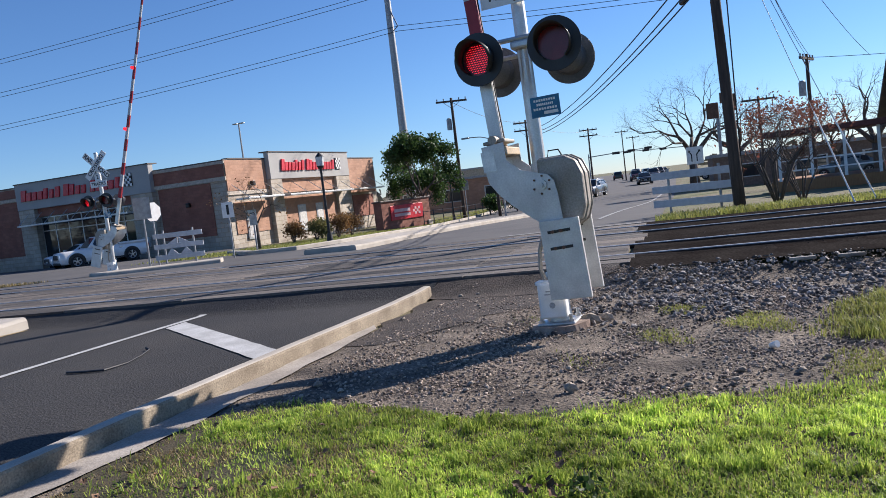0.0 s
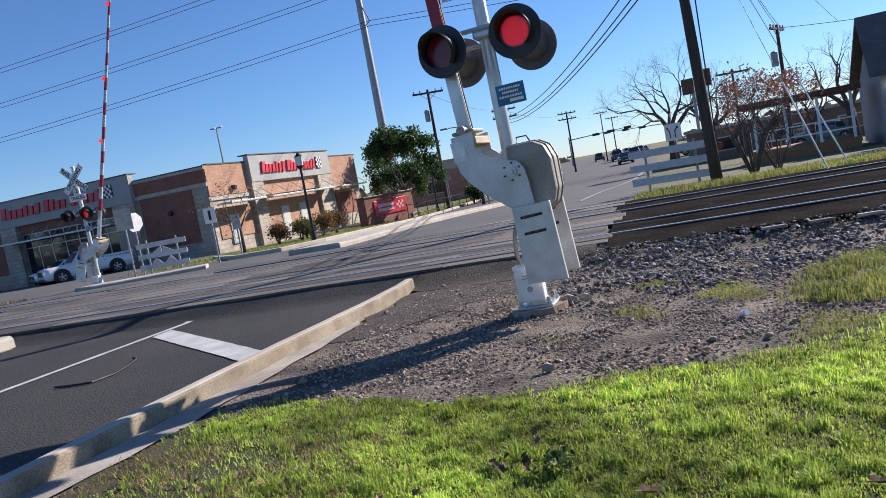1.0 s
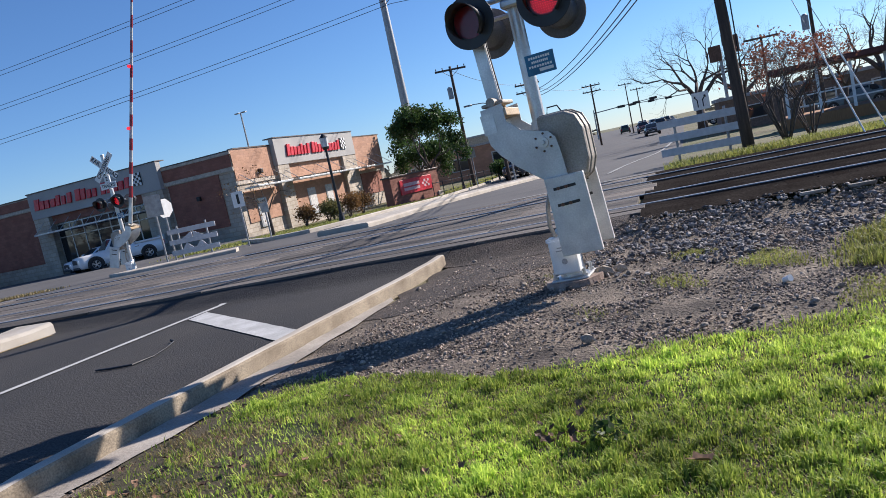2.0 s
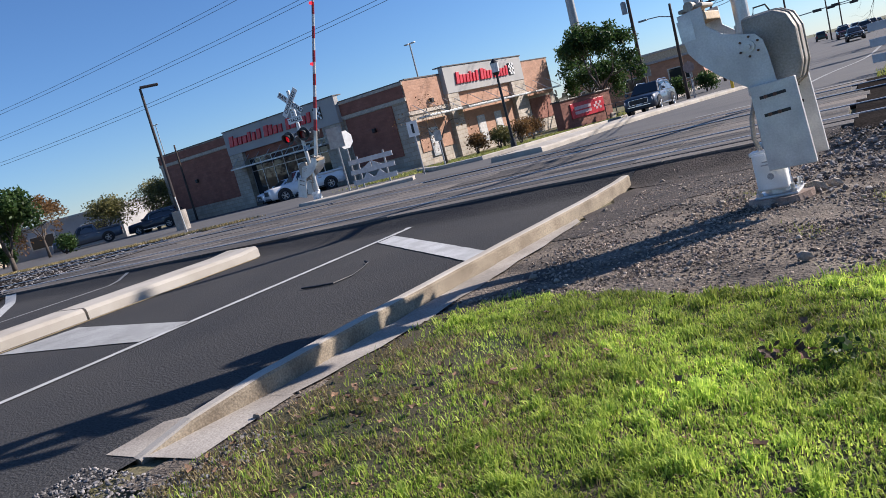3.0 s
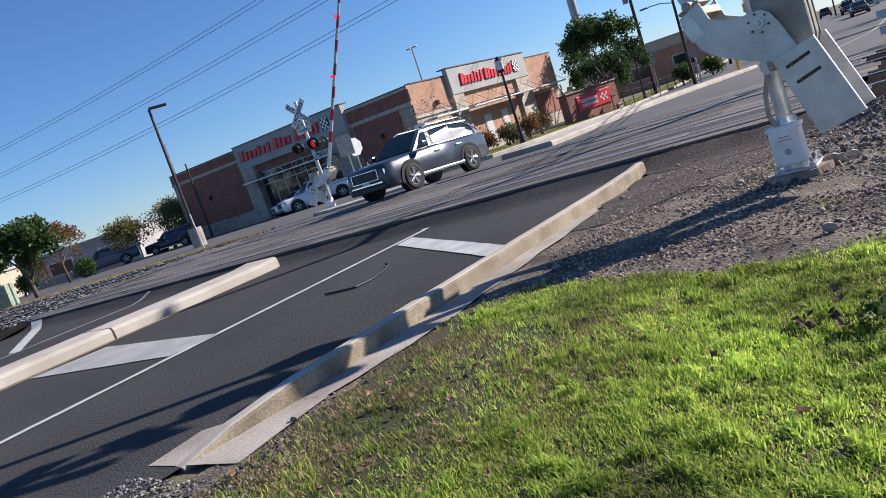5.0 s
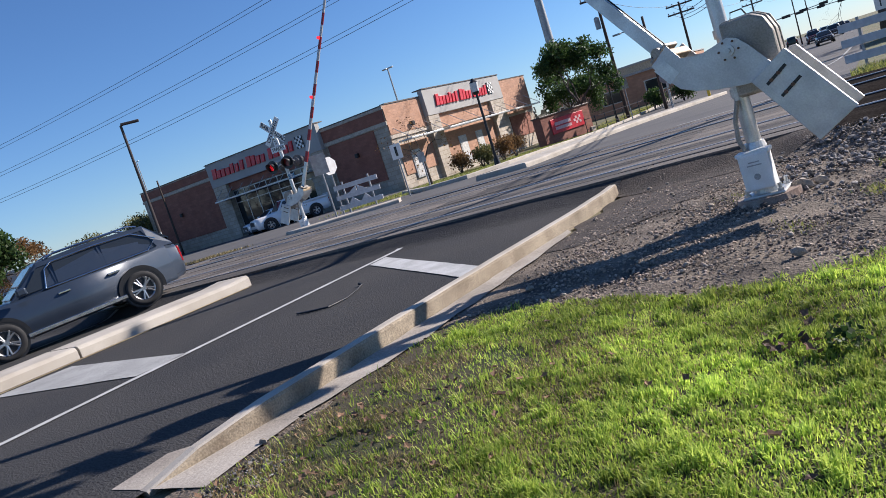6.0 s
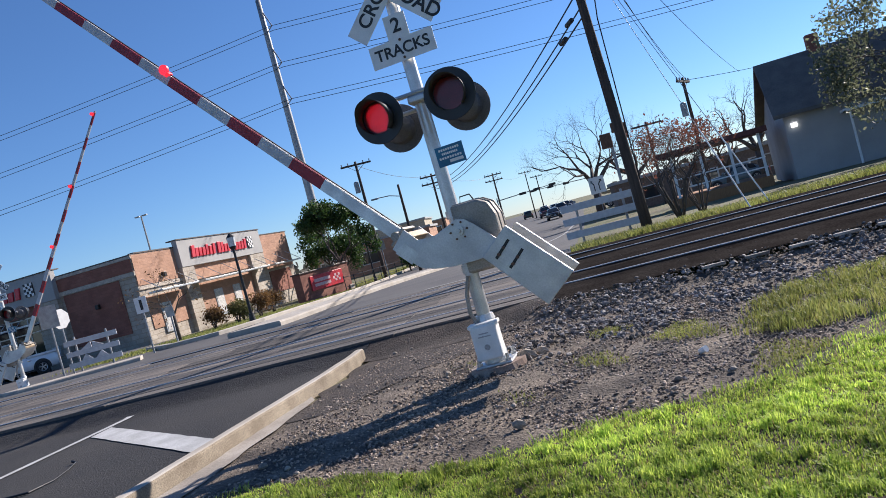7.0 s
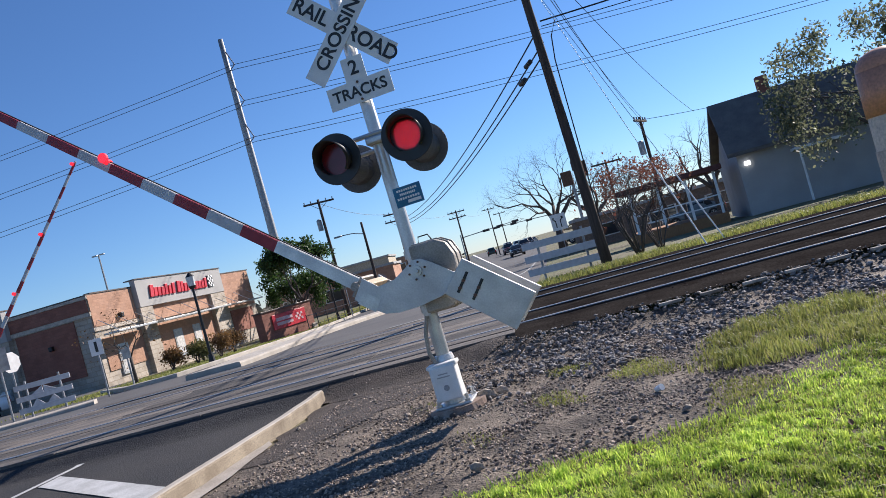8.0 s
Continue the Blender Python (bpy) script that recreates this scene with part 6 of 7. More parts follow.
tree(12.9, 25.6, 6.9, "tall loose grey-green tree before the house", 19, 4, M_LEAF_GREY, 5500, 0.09, 0.6, 0.14, spread_out=0.9)
tree(15.4, 24.6, 6.5, "loose grey-green tree before the house", 20, 4, M_LEAF_GREY, 4000, 0.09, 0.6, 0.13)
tree(-39.4, 10.0, 3.8, "dense round green tree beside the tracks", 21, 3, M_LEAF_OAK, 9000, 0.12, 0.62, 0.12, trunk_f=0.16, spread_out=0.55)
tree(-57.0, 20.2, 4.6, "tree with thin brown leaves in the lot", 22, 4, M_LEAF_BROWN, 3500, 0.11, 0.55, 0.10)
tree(-62.0, 33.0, 4.4, "olive-coloured willowy shrub beside the store", 23, 4, M_LEAF_OLIVE, 7000, 0.11, 0.8, 0.08, "shrub", stems=5, trunk_f=0.3)
tree(-66.0, 30.0, 4.0, "olive-coloured willowy shrub by the lot", 24, 4, M_LEAF_OLIVE, 4000, 0.12, 0.8, 0.08, "shrub", stems=4, trunk_f=0.3)
tree(-70.0, 13.0, 5.0, "bare slender tree far along the tracks", 25, 4, trunk=0.09)
tree(-45.5, 3.2, 2.6, "round green shrub by the tracks", 26, 3, M_LEAF_OLIVE, 4000, 0.1, 0.55, 0.06, "shrub", stems=4)
tree(-48.0, 1.5, 3.0, "round green shrub by the tracks", 27, 3, M_LEAF_OLIVE, 4000, 0.1, 0.6, 0.06, "shrub", stems=4)
for k, (x, y, hh) in enumerate(((-21.4, 27.6, 1.0), (-20.4, 28.3, 1.1), (-19.5, 29.2, 1.2), (-22.0, 31.5, 1.1), (-20.8, 33.0, 1.2))):
    tree(x, y, hh, "low brownish-green hedge shrub before the store", 40 + k, 2, M_LEAF_OLIVE if k % 2 else M_LEAF_BROWN, 1300, 0.07, 0.42, 0.03, "shrub", stems=5, trunk_f=0.3)
for k, (x, y, hh) in enumerate(((-60, 18, 1.3), (-64, 20, 1.4), (-53, 19.5, 1.2), (-22.5, 46, 1.6), (-24.0, 48, 1.8), (-17.5, 50, 1.3), (-15.8, 52, 1.2))):
    tree(x, y, hh, "dark green shrub beside the lot", 60 + k, 2, M_LEAF_OAK, 1500, 0.1, 0.55, 0.03, "shrub", stems=5, trunk_f=0.3)


# iron fence along the verge
def iron_fence():
    f = thing("iron_fence", "low black iron fence along the verge", "fence", pose(0, 0, 0))
    bm = bmesh.new()
    pts = [(-19.2, 40.5), (-18.6, 44.5), (-17.6, 52.0), (-19.5, 62)]
    for (x0, y0), (x1, y1) in zip(pts, pts[1:]):
        n = int(math.hypot(x1 - x0, y1 - y0) / 1.2)
        for k in range(n):
            t = k / n
            x, y = x0 + (x1 - x0) * t, y0 + (y1 - y0) * t
            bm2 = bmesh.new()
            rod(bm2, (x, y, gz(x, y)), (x, y, gz(x, y) + 1.15), 0.03, 0.03, 6)
            part("post", bm2, M_FENCEMETAL, f)
        for z in (0.35, 1.05):
            bm2 = bmesh.new()
            rod(bm2, (x0, y0, gz(x0, y0) + z), (x1, y1, gz(x1, y1) + z), 0.02, 0.02, 6)
            part("rail_bar", bm2, M_FENCEMETAL, f)
    bm.free()


iron_fence()

M_SIDING = mat("grey_siding", (0.38, 0.37, 0.36), 0.8, col2=(0.33, 0.32, 0.31), scale=0.8, bump=0.2)
M_SHINGLE = mat("dark_shingle", (0.11, 0.098, 0.09), 0.9, col2=(0.15, 0.135, 0.12), scale=2, fine=25, bump=0.4)
M_DARKRED = mat("dull_red_roof", (0.14, 0.045, 0.035), 0.7, bump=0.1)


def house():
    z = -0.5
    s = thing("house", "grey sided house with a steep dark shingle roof", "house", pose(8.1, 28.4, 0, 0, 0, -4))
    for a in ((0, 26, 0, 0.2), (0, 26, 9.8, 10.0)):
        block("wall", s, M_SIDING, a[0], a[1], a[2], a[3], z, 2.55)
    for x in (0, 25.8):
        block("wall", s, M_SIDING, x, x + 0.2, 0.2, 9.8, z, 2.55)
    bm = bmesh.new()
    prof = [(-0.55, 2.45), (2.6, 5.05), (10.55, 2.45), (10.55, 2.62), (2.6, 5.25), (-0.55, 2.62)]
    a = [bm.verts.new((-0.4, y, zz)) for y, zz in prof]
    b = [bm.verts.new((26.4, y, zz)) for y, zz in prof]
    for k in range(6):
        bm.faces.new((a[k], a[(k + 1) % 6], b[(k + 1) % 6], b[k]))
    bm.faces.new(a[::-1])
    bm.faces.new(b)
    bmesh.ops.recalc_face_normals(bm, faces=bm.faces)
    roof = part("roof", bm, M_SHINGLE, s, "dark shingle roof")
    bm = bmesh.new()
    box(bm, 2.0, 2.5, 2.4, 3.0, 4.6, 5.9, 0.02)
    part("chimney", bm, M_BRICK, roof)
    for x in (0.16, 25.96):
        bm = bmesh.new()
        extrude_poly(bm, [(0.2, 2.5), (9.8, 2.5), (2.6, 4.85)], 0.14, 0, Matrix.Translation((x, 0, 0)) @ Matrix.Rotation(radians(90), 4, "Z"))
        part("gable", bm, M_SIDING, s)
    for x in (5.5, 12.0, 19.0):
        w = block("window", s, M_WHITE, x, x + 1.2, -0.06, 0.05, 0.6, 2.0, 0.01)
        block("pane", w, M_GLASS, x + 0.1, x + 1.1, -0.075, -0.062, 0.7, 1.9)
    d = block("door_canopy", s, M_WHITE, 2.2, 4.2, -1.2, 0.0, 2.0, 2.12, 0.01, "pale door canopy")
    bm = bmesh.new()
    rod(bm, (2.4, -1.05, z), (2.4, -1.05, 2.0), 0.05, 0.05, 8)
    part("canopy_post", bm, M_WHITE, s)
    bm = bmesh.new()
    box(bm, 0.25, 0.5, -0.15, 0.0, 1.95, 2.15, 0.02)
    part("wall_lamp", bm, mat("bright_wall_lamp", (0.9, 0.9, 0.85), 0.4, bump=0, glow=1.5), s)
    p = thing("porch", "covered porch with a dull red roof and pale posts", "porch", pose(3.2, 29.5, 0, 0, 0, -4))
    block("porch_roof", p, M_DARKRED, -0.6, 4.3, -0.3, 5.0, 2.15, 2.4, 0.02)
    block("deck", p, M_WOODFENCE, -0.4, 4.1, 0, 4.8, z, 0.15)
    for x in (0, 1.3, 2.6, 3.9):
        block("post", p, M_WHITE, x - 0.06, x + 0.06, 0.0, 0.12, 0.15, 2.15)
    for zz in (0.55, 1.0):
        block("rail_bar", p, M_WHITE, -0.05, 4.0, 0.03, 0.09, zz, zz + 0.06)


house()


def low_building(x, y, w, d, hgt, material, label, ang=0, roof=M_ROOF, panes=3):
    z = gz(x, y) - 0.3
    s = thing("low_building", label, "building", pose(x, y, z, 0, 0, ang))
    block("wall", s, material, -w / 2, w / 2, -d / 2, d / 2, 0, hgt)
    block("roof", s, roof, -w / 2 - 0.2, w / 2 + 0.2, -d / 2 - 0.2, d / 2 + 0.2, hgt, hgt + 0.25)
    for k in range(panes):
        xx = -w / 2 + w * (k + 0.5) / panes
        wd = block("window", s, M_FRAME, xx - w / panes * 0.25, xx + w / panes * 0.25, -d / 2 - 0.06, -d / 2 + 0.02, hgt * 0.35, hgt * 0.75)
        block("pane", wd, M_GLASS, xx - w / panes * 0.22, xx + w / panes * 0.22, -d / 2 - 0.075, -d / 2 - 0.061, hgt * 0.38, hgt * 0.72)


low_building(6.0, 60, 14, 8, 2.7, mat("brown_render", (0.22, 0.15, 0.11), 0.9), "low brown building behind the bare trees", 5)
low_building(-80, 34, 18, 10, 3.6, M_SIDING, "low grey building past the lot", 30)
low_building(-78, 20, 9, 6, 3.0, mat("beige_render", (0.5, 0.43, 0.32), 0.9), "low beige building past the lot", 35)
low_building(-88, 14, 10, 6, 3.4, M_SIDING, "low grey shed along the tracks", 40)
low_building(-29, 74, 14, 8, 3.6, M_BRICK_LIT, "orange brick building beyond the trees", 10)
low_building(-38, 100, 16, 10, 5.0, mat("beige_render", (0.5, 0.43, 0.32), 0.9), "beige roadside building in the distance", 10)
low_building(-60, 170, 30, 14, 5.5, M_BRICK_LIT, "brick building far down the road", 5, panes=6)


def sign_tower():
    s = thing("sign_tower", "old rusty sign frame on two steel posts", "sign frame", pose(0.4, 56.0, gz(0.4, 56)))
    for x in (-0.35, 0.35):
        bm = bmesh.new()
        rod(bm, (x, 0, 0), (x, 0, 6.3), 0.13, 0.13, 10)
        part("post", bm, M_STEELPOLE, s)
    for x0, x1, z0, z1 in ((-1.15, -0.25, 5.5, 6.7), (-0.1, 0.5, 6.6, 7.4), (0.4, 1.1, 5.9, 7.2)):
        block("cabinet", s, M_RUST, x0, x1, -0.3, 0.3, z0, z1, 0.03)


sign_tower()


# far woods along the horizon
def far_woods():
    g = np.random.RandomState(5)
    V, F = [], []
    n = 5200
    for i in range(n):
        a = g.uniform(radians(-75), radians(60))
        d = g.uniform(240, 420)
        x, y = math.sin(a) * d - 5, math.cos(a) * d
        if -110 < x < 0 and abs(x + 0.14 * y - 4) < 26:
            continue
        hh = g.uniform(3.0, 8.5) * (0.75 + 0.5 * noise.noise(Vector((x * 0.02, y * 0.02, 1))))
        w = g.uniform(1.5, 3.5)
        z = -1.5 + g.uniform(0, 1) * hh * 0.75
        q = len(V)
        th = g.uniform(0, math.pi)
        c, s = math.cos(th) * w, math.sin(th) * w
        V += [(x - c, y - s, z), (x + c * 0.8, y + s * 0.8, z + g.uniform(-0.4, 0.6)), (x + c * 0.4 + g.uniform(-1, 1), y + s * 0.4, z + hh * 0.28), (x - c * 0.6, y - s * 0.6, z + hh * g.uniform(0.15, 0.3))]
        F.append((q, q + 1, q + 2, q + 3))
    me = bpy.data.meshes.new("far_woods")
    me.from_pydata(V, [], F)
    me.materials.append(leaf_mat("far_tree_mass", (0.085, 0.08, 0.055), (0.12, 0.105, 0.075), 0.2))
    tagged(new("far_woods", me), "grey-brown winter woods along the horizon", "woods", kind="stuff")


far_woods()


# ---------- grass ----------
def inside(x, y, poly):
    c = False
    j = len(poly) - 1
    for i in range(len(poly)):
        (xi, yi), (xj, yj) = poly[i], poly[j]
        if (yi > y) != (yj > y) and x < (xj - xi) * (y - yi) / (yj - yi) + xi:
            c = not c
        j = i
    return c


def blades(name, spots, lengths, width, material, label, lift=0.0, seed=1, lean=0.55):
    g = np.random.RandomState(seed)
    n = len(spots)
    p = np.array(spots)
    base = np.column_stack([p[:, 0], p[:, 1], np.array([land(a, b) for a, b in spots]) + lift])
    a = g.uniform(0, 2 * math.pi, n)
    d = np.column_stack([np.cos(a), np.sin(a), np.zeros(n)])
    s = np.column_stack([-np.sin(a), np.cos(a), np.zeros(n)])
    L = np.array(lengths)[:, None]
    ln = g.uniform(0.1, lean, (n, 1))
    w = width * g.uniform(0.7, 1.3, (n, 1))
    up = np.array([[0, 0, 1.0]])
    mid = base + up * L * 0.55 + d * L * ln * 0.35
    tip = base + up * L * (1 - 0.35 * ln) + d * L * ln
    v = np.stack([base - s * w, base + s * w, mid + s * w * 0.75, mid - s * w * 0.75, tip], axis=1).reshape(-1, 3)
    f = []
    for i in range(n):
        k = 5 * i
        f += [(k, k + 1, k + 2, k + 3), (k + 3, k + 2, k + 4)]
    me = bpy.data.meshes.new(name)
    me.from_pydata(v.tolist(), [], f)
    me.materials.append(material)
    return tagged(new(name, me), label, "grass", kind="stuff")


def scatter(n, x0, x1, y0, y1, keep, seed):
    g = random.Random(seed)
    out = []
    seen = {}
    while len(out) < n:
        x, y = g.uniform(x0, x1), g.uniform(y0, y1)
        c = (int(x * 20), int(y * 20))
        if c not in seen:
            seen[c] = keep(x, y)
        k = seen[c]
        if k >= 1 or (k > 0 and g.random() < k):
            out.append((x, y))
    return out


def clump(x, y, s=2.1, o=0):
    return noise.noise(Vector((x * s, y * s, o)))


EYE = (1.75, -7.4)


def lawn_keep(x, y):
    if not inside(x, y, LAWN):
        return 0
    edge = 0.25 if not inside(x, y - 0.25, LAWN) or not inside(x - 0.3, y, LAWN) else 1
    dry = smooth(0.3, -1.0, x + 0.35 * clump(x, y, 1.1, 4)) * smooth(-2.9, -3.7, y)
    d = math.hypot(x - EYE[0], y - EYE[1])
    return edge * (1 - 0.84 * dry) * min(1, max(0.4, 0.8 + 0.6 * clump(x, y) + 0.8 * clump(x, y, 8.5, 3))) * min(1.0, 3.6 / max(d, 1.2))


sp = scatter(330000, -2.05, 6.5, -6.6, -0.2, lawn_keep, 11)
rl = random.Random(2)
blades("lawn_grass", sp, [rl.uniform(0.018, 0.05) * (0.6 + 1.1 * max(0, clump(x, y, 3.3, 5)) + 2.2 * max(0, clump(x, y, 8.5, 3))) for x, y in sp], 0.0034, M_GRASS, "short bright green lawn grass", seed=3, lean=1.0)
sp = scatter(34000, -2.0, 6.5, -7.0, 1.1, lambda x, y: lawn_keep(x, y) * 0.4 + (0.9 if inside(x, y, LAWN) and x < 0 and y < -3.4 and clump(x, y, 1.6, 9) > -0.1 else 0), 12)
blades("dry_grass", sp, [rl.uniform(0.02, 0.05) for _ in sp], 0.003, M_GRASS_DRY, "dry straw-coloured grass among the lawn", seed=4, lean=1.2)


def tuft_keep(x, y):
    k = 0.0
    for cx, cy, rx, ry in ((3.1, 0.1, 0.75, 0.75), (3.5, 0.7, 0.7, 0.6), (2.8, -0.6, 0.65, 0.55), (3.5, -0.5, 0.8, 0.7), (4.6, 0.0, 1.3, 0.8), (5.6, -0.1, 1.3, 0.8)):
        k = max(k, 1 - ((x - cx) / rx) ** 2 - ((y - cy) / ry) ** 2)
    return max(0, k) * (0.5 + 1.3 * clump(x, y, 3.2, 2))


sp = scatter(15000, 1.8, 7, -1.6, 1.5, tuft_keep, 13)
blades("tall_grass", sp, [rl.uniform(0.04, 0.15) * (0.7 + 0.9 * max(0, clump(x, y, 4, 1))) for x, y in sp], 0.0042, M_GRASS_TALL, "long yellow-green grass at the edge of the ballast", seed=5, lean=0.9)
sp = scatter(2600, -1.2, 3.2, -2.6, 0.8, lambda x, y: max(0, clump(x, y, 1.4, 7) - 0.12) * 2 * smooth(0.2, 1.4, x + 0.5 * y + 0.7) * (0 if inside(x, y, LAWN) else 1), 14)
blades("sparse_weeds", sp, [rl.uniform(0.015, 0.045) for _ in sp], 0.004, M_GRASS_TALL, "sparse low weeds in the gravel", seed=6, lean=1.3)


def verge_keep(x, y):
    s = across(x, y)
    u = TU.x * x + TU.y * (y - 4.6)
    if u < 0.0:
        return 0
    return smooth(6.4, 7.0, s) * smooth(11.5, 9.0, s) * (0.55 + 0.7 * clump(x, y, 1.1, 3))


sp = scatter(36000, -0.3, 26, 10, 20, verge_keep, 15)
blades("verge_grass", sp, [rl.uniform(0.06, 0.24) for _ in sp], 0.009, M_GRASS_TALL, "long pale grass beyond the tracks", seed=7, lean=0.9)


def left_keep(x, y):
    s = across(x, y)
    return smooth(6.3, 6.8, s) * smooth(9.2, 7.8, s) * (0.5 + 0.8 * clump(x, y, 0.8, 3))


sp = scatter(9000, -60, -20.3, 4, 14, left_keep, 16)
blades("verge_grass", sp, [rl.uniform(0.04, 0.13) for _ in sp], 0.014, M_GRASS_DRY, "patchy grass between the tracks and the lot", seed=8, lean=0.9)
sp = scatter(22000, -24, -13.8, 18, 62, lambda x, y: (1 if x < -14.6 - max(0, (y - 20)) * 0.13 else 0) * (1 if x > -22.5 else 0.2) * (0.6 + 0.6 * clump(x, y, 0.7, 4)), 17)
blades("verge_grass", sp, [rl.uniform(0.05, 0.14) for _ in sp], 0.018, M_GRASS_TALL, "short green verge grass by the median road", seed=9)


# ---------- stones ----------
def ico():
    t = (1 + 5 ** 0.5) / 2
    v = np.array([(-1, t, 0), (1, t, 0), (-1, -t, 0), (1, -t, 0), (0, -1, t), (0, 1, t), (0, -1, -t), (0, 1, -t), (t, 0, -1), (t, 0, 1), (-t, 0, -1), (-t, 0, 1)], dtype=float)
    f = [(0, 11, 5), (0, 5, 1), (0, 1, 7), (0, 7, 10), (0, 10, 11), (1, 5, 9), (5, 11, 4), (11, 10, 2), (10, 7, 6), (7, 1, 8), (3, 9, 4), (3, 4, 2), (3, 2, 6), (3, 6, 8), (3, 8, 9), (4, 9, 5), (2, 4, 11), (6, 2, 10), (8, 6, 7), (9, 8, 1)]
    return v / np.linalg.norm(v[0]), f


def stones(name, spots, size, material, label, seed, lift=0.0, flat=0.7):
    g = np.random.RandomState(seed)
    bv, bf = ico()
    n = len(spots)
    s = size[0] + (size[1] - size[0]) * g.uniform(0, 1, n) ** 2.2
    k = g.uniform(0.6, 1.25, (n, 3)) * s[:, None] * np.array([1, 0.85, flat])
    q = bv[None] * k[:, None, :] * g.uniform(0.62, 1.25, (n, 12, 1))
    ti, a = g.uniform(-0.5, 0.5, (n, 1)), g.uniform(0, 2 * math.pi, (n, 1))
    X, Y, Z = q[..., 0], q[..., 1] * np.cos(ti) - q[..., 2] * np.sin(ti), q[..., 1] * np.sin(ti) + q[..., 2] * np.cos(ti)
    V = np.stack([X * np.cos(a) - Y * np.sin(a), X * np.sin(a) + Y * np.cos(a), Z], axis=2)
    V += np.array([(x, y, land(x, y) + lift) for x, y in spots])[:, None, :] + np.array([0, 0, 0.25]) * s[:, None, None]
    f = [(a + 12 * i, b + 12 * i, c + 12 * i) for i in range(n) for a, b, c in bf]
    me = bpy.data.meshes.new(name)
    me.from_pydata(V.reshape(-1, 3).tolist(), [], f)
    me.materials.append(material)
    return tagged(new(name, me), label, "gravel", kind="stuff")


M_STONE_DARK = mat("ballast_stone", (0.22, 0.205, 0.195), 0.8, col2=(0.11, 0.10, 0.094), scale=9, fine=60, grain=0.25, bump=0.25, island=0.8)
M_STONE_TAN = mat("tan_gravel", (0.36, 0.29, 0.225), 0.9, col2=(0.18, 0.14, 0.108), scale=9, fine=60, grain=0.2, bump=0.2, island=0.75)


def ballast_keep(x, y):
    s = across(x, y)
    u = TU.x * x + TU.y * (y - 4.6)
    near = smooth(-4.6 - 0.25 * max(0, 3 - u), -3.6, s) * smooth(-1.6, -2.2, s) * smooth(-1.0, 0.8, u)
    return near * (0.55 + 1.1 * clump(x, y, 1.7, 6))


sp = scatter(10000, -1.2, 11, -0.4, 5.0, ballast_keep, 21)
stones("ballast", sp, (0.008, 0.044), M_STONE_DARK, "loose grey ballast stones beside the track", 22)
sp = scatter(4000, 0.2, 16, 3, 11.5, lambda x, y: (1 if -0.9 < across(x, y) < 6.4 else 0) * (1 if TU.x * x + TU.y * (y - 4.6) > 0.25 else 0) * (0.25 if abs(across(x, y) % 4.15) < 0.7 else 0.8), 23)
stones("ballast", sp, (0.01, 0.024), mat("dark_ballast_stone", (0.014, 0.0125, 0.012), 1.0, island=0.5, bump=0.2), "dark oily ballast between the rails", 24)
sp = scatter(7000, -45, -20.4, -3, 9, lambda x, y: (1 if -2.9 < across(x, y) < 6.2 else 0) * (1.0 if -2.9 < across(x, y) < -1.2 else 0.35), 25)
stones("ballast", sp, (0.03, 0.07), M_STONE_DARK, "grey ballast stones along the far tracks", 26)


def dirt_keep(x, y):
    if x < -2.3 + 0.25 * smooth(-1, 3, y) or inside(x, y, LAWN) or across(x, y) > -1.5:
        return 0
    if y < -3.0 and x > -1.85:
        return 0
    if x < -0.5 and y > 0.3:
        return 0.4
    strip = 0.12 if (y < 0.2 and x < -1.95) else 1
    return strip * min(1, max(0.08, 0.5 + 0.9 * clump(x, y, 1.3, 8)))


sp = scatter(34000, -2.3, 4.5, -5.4, 3.2, dirt_keep, 27)
stones("gravel", sp, (0.005, 0.02), M_STONE_TAN, "fine tan gravel round the signal", 28, -0.01)
sp = scatter(2600, -2.9, -1.6, -6.4, -4.9, lambda x, y: 0.9 * (1 if x < -1.9 and y < -5.45 or x > -2.0 else 0.0), 29)
stones("gravel", sp, (0.006, 0.018), M_STONE_DARK, "dark asphalt crumbs at the kerb nose", 30, 0.0)

# single larger stones that lie apart
STONE_MESHES = []
for k in range(6):
    g = np.random.RandomState(70 + k)
    bv, bf = ico()
    me = bpy.data.meshes.new("stone")
    me.from_pydata((bv * g.uniform(0.75, 1.15, (12, 1)) * np.array([1, 0.8, 0.62])).tolist(), [], bf)
    me.materials.append(mat("pale_field_stone", (0.34, 0.29, 0.23), 0.9, col2=(0.24, 0.20, 0.16), scale=3, fine=20, per=0.35, bump=0.3))
    STONE_MESHES.append(me)
bed = thing("loose_stones", "scattered larger stones on the dirt", "stones", pose(0, 0, 0))
rs = random.Random(31)
for x, y in scatter(120, -2.2, 3.5, -2.8, 2.6, lambda x, y: dirt_keep(x, y) * 0.8, 32):
    ob = new("stone", rs.choice(STONE_MESHES))
    ob.parent = bed
    k = rs.uniform(0.014, 0.034) * (1.5 if rs.random() < 0.1 else 1)
    ob.matrix_basis = Matrix.Translation((x, y, land(x, y) + k * 0.3)) @ Matrix.Rotation(rs.uniform(0, 6.28), 4, "Z") @ Matrix.Diagonal((k, k, k, 1))
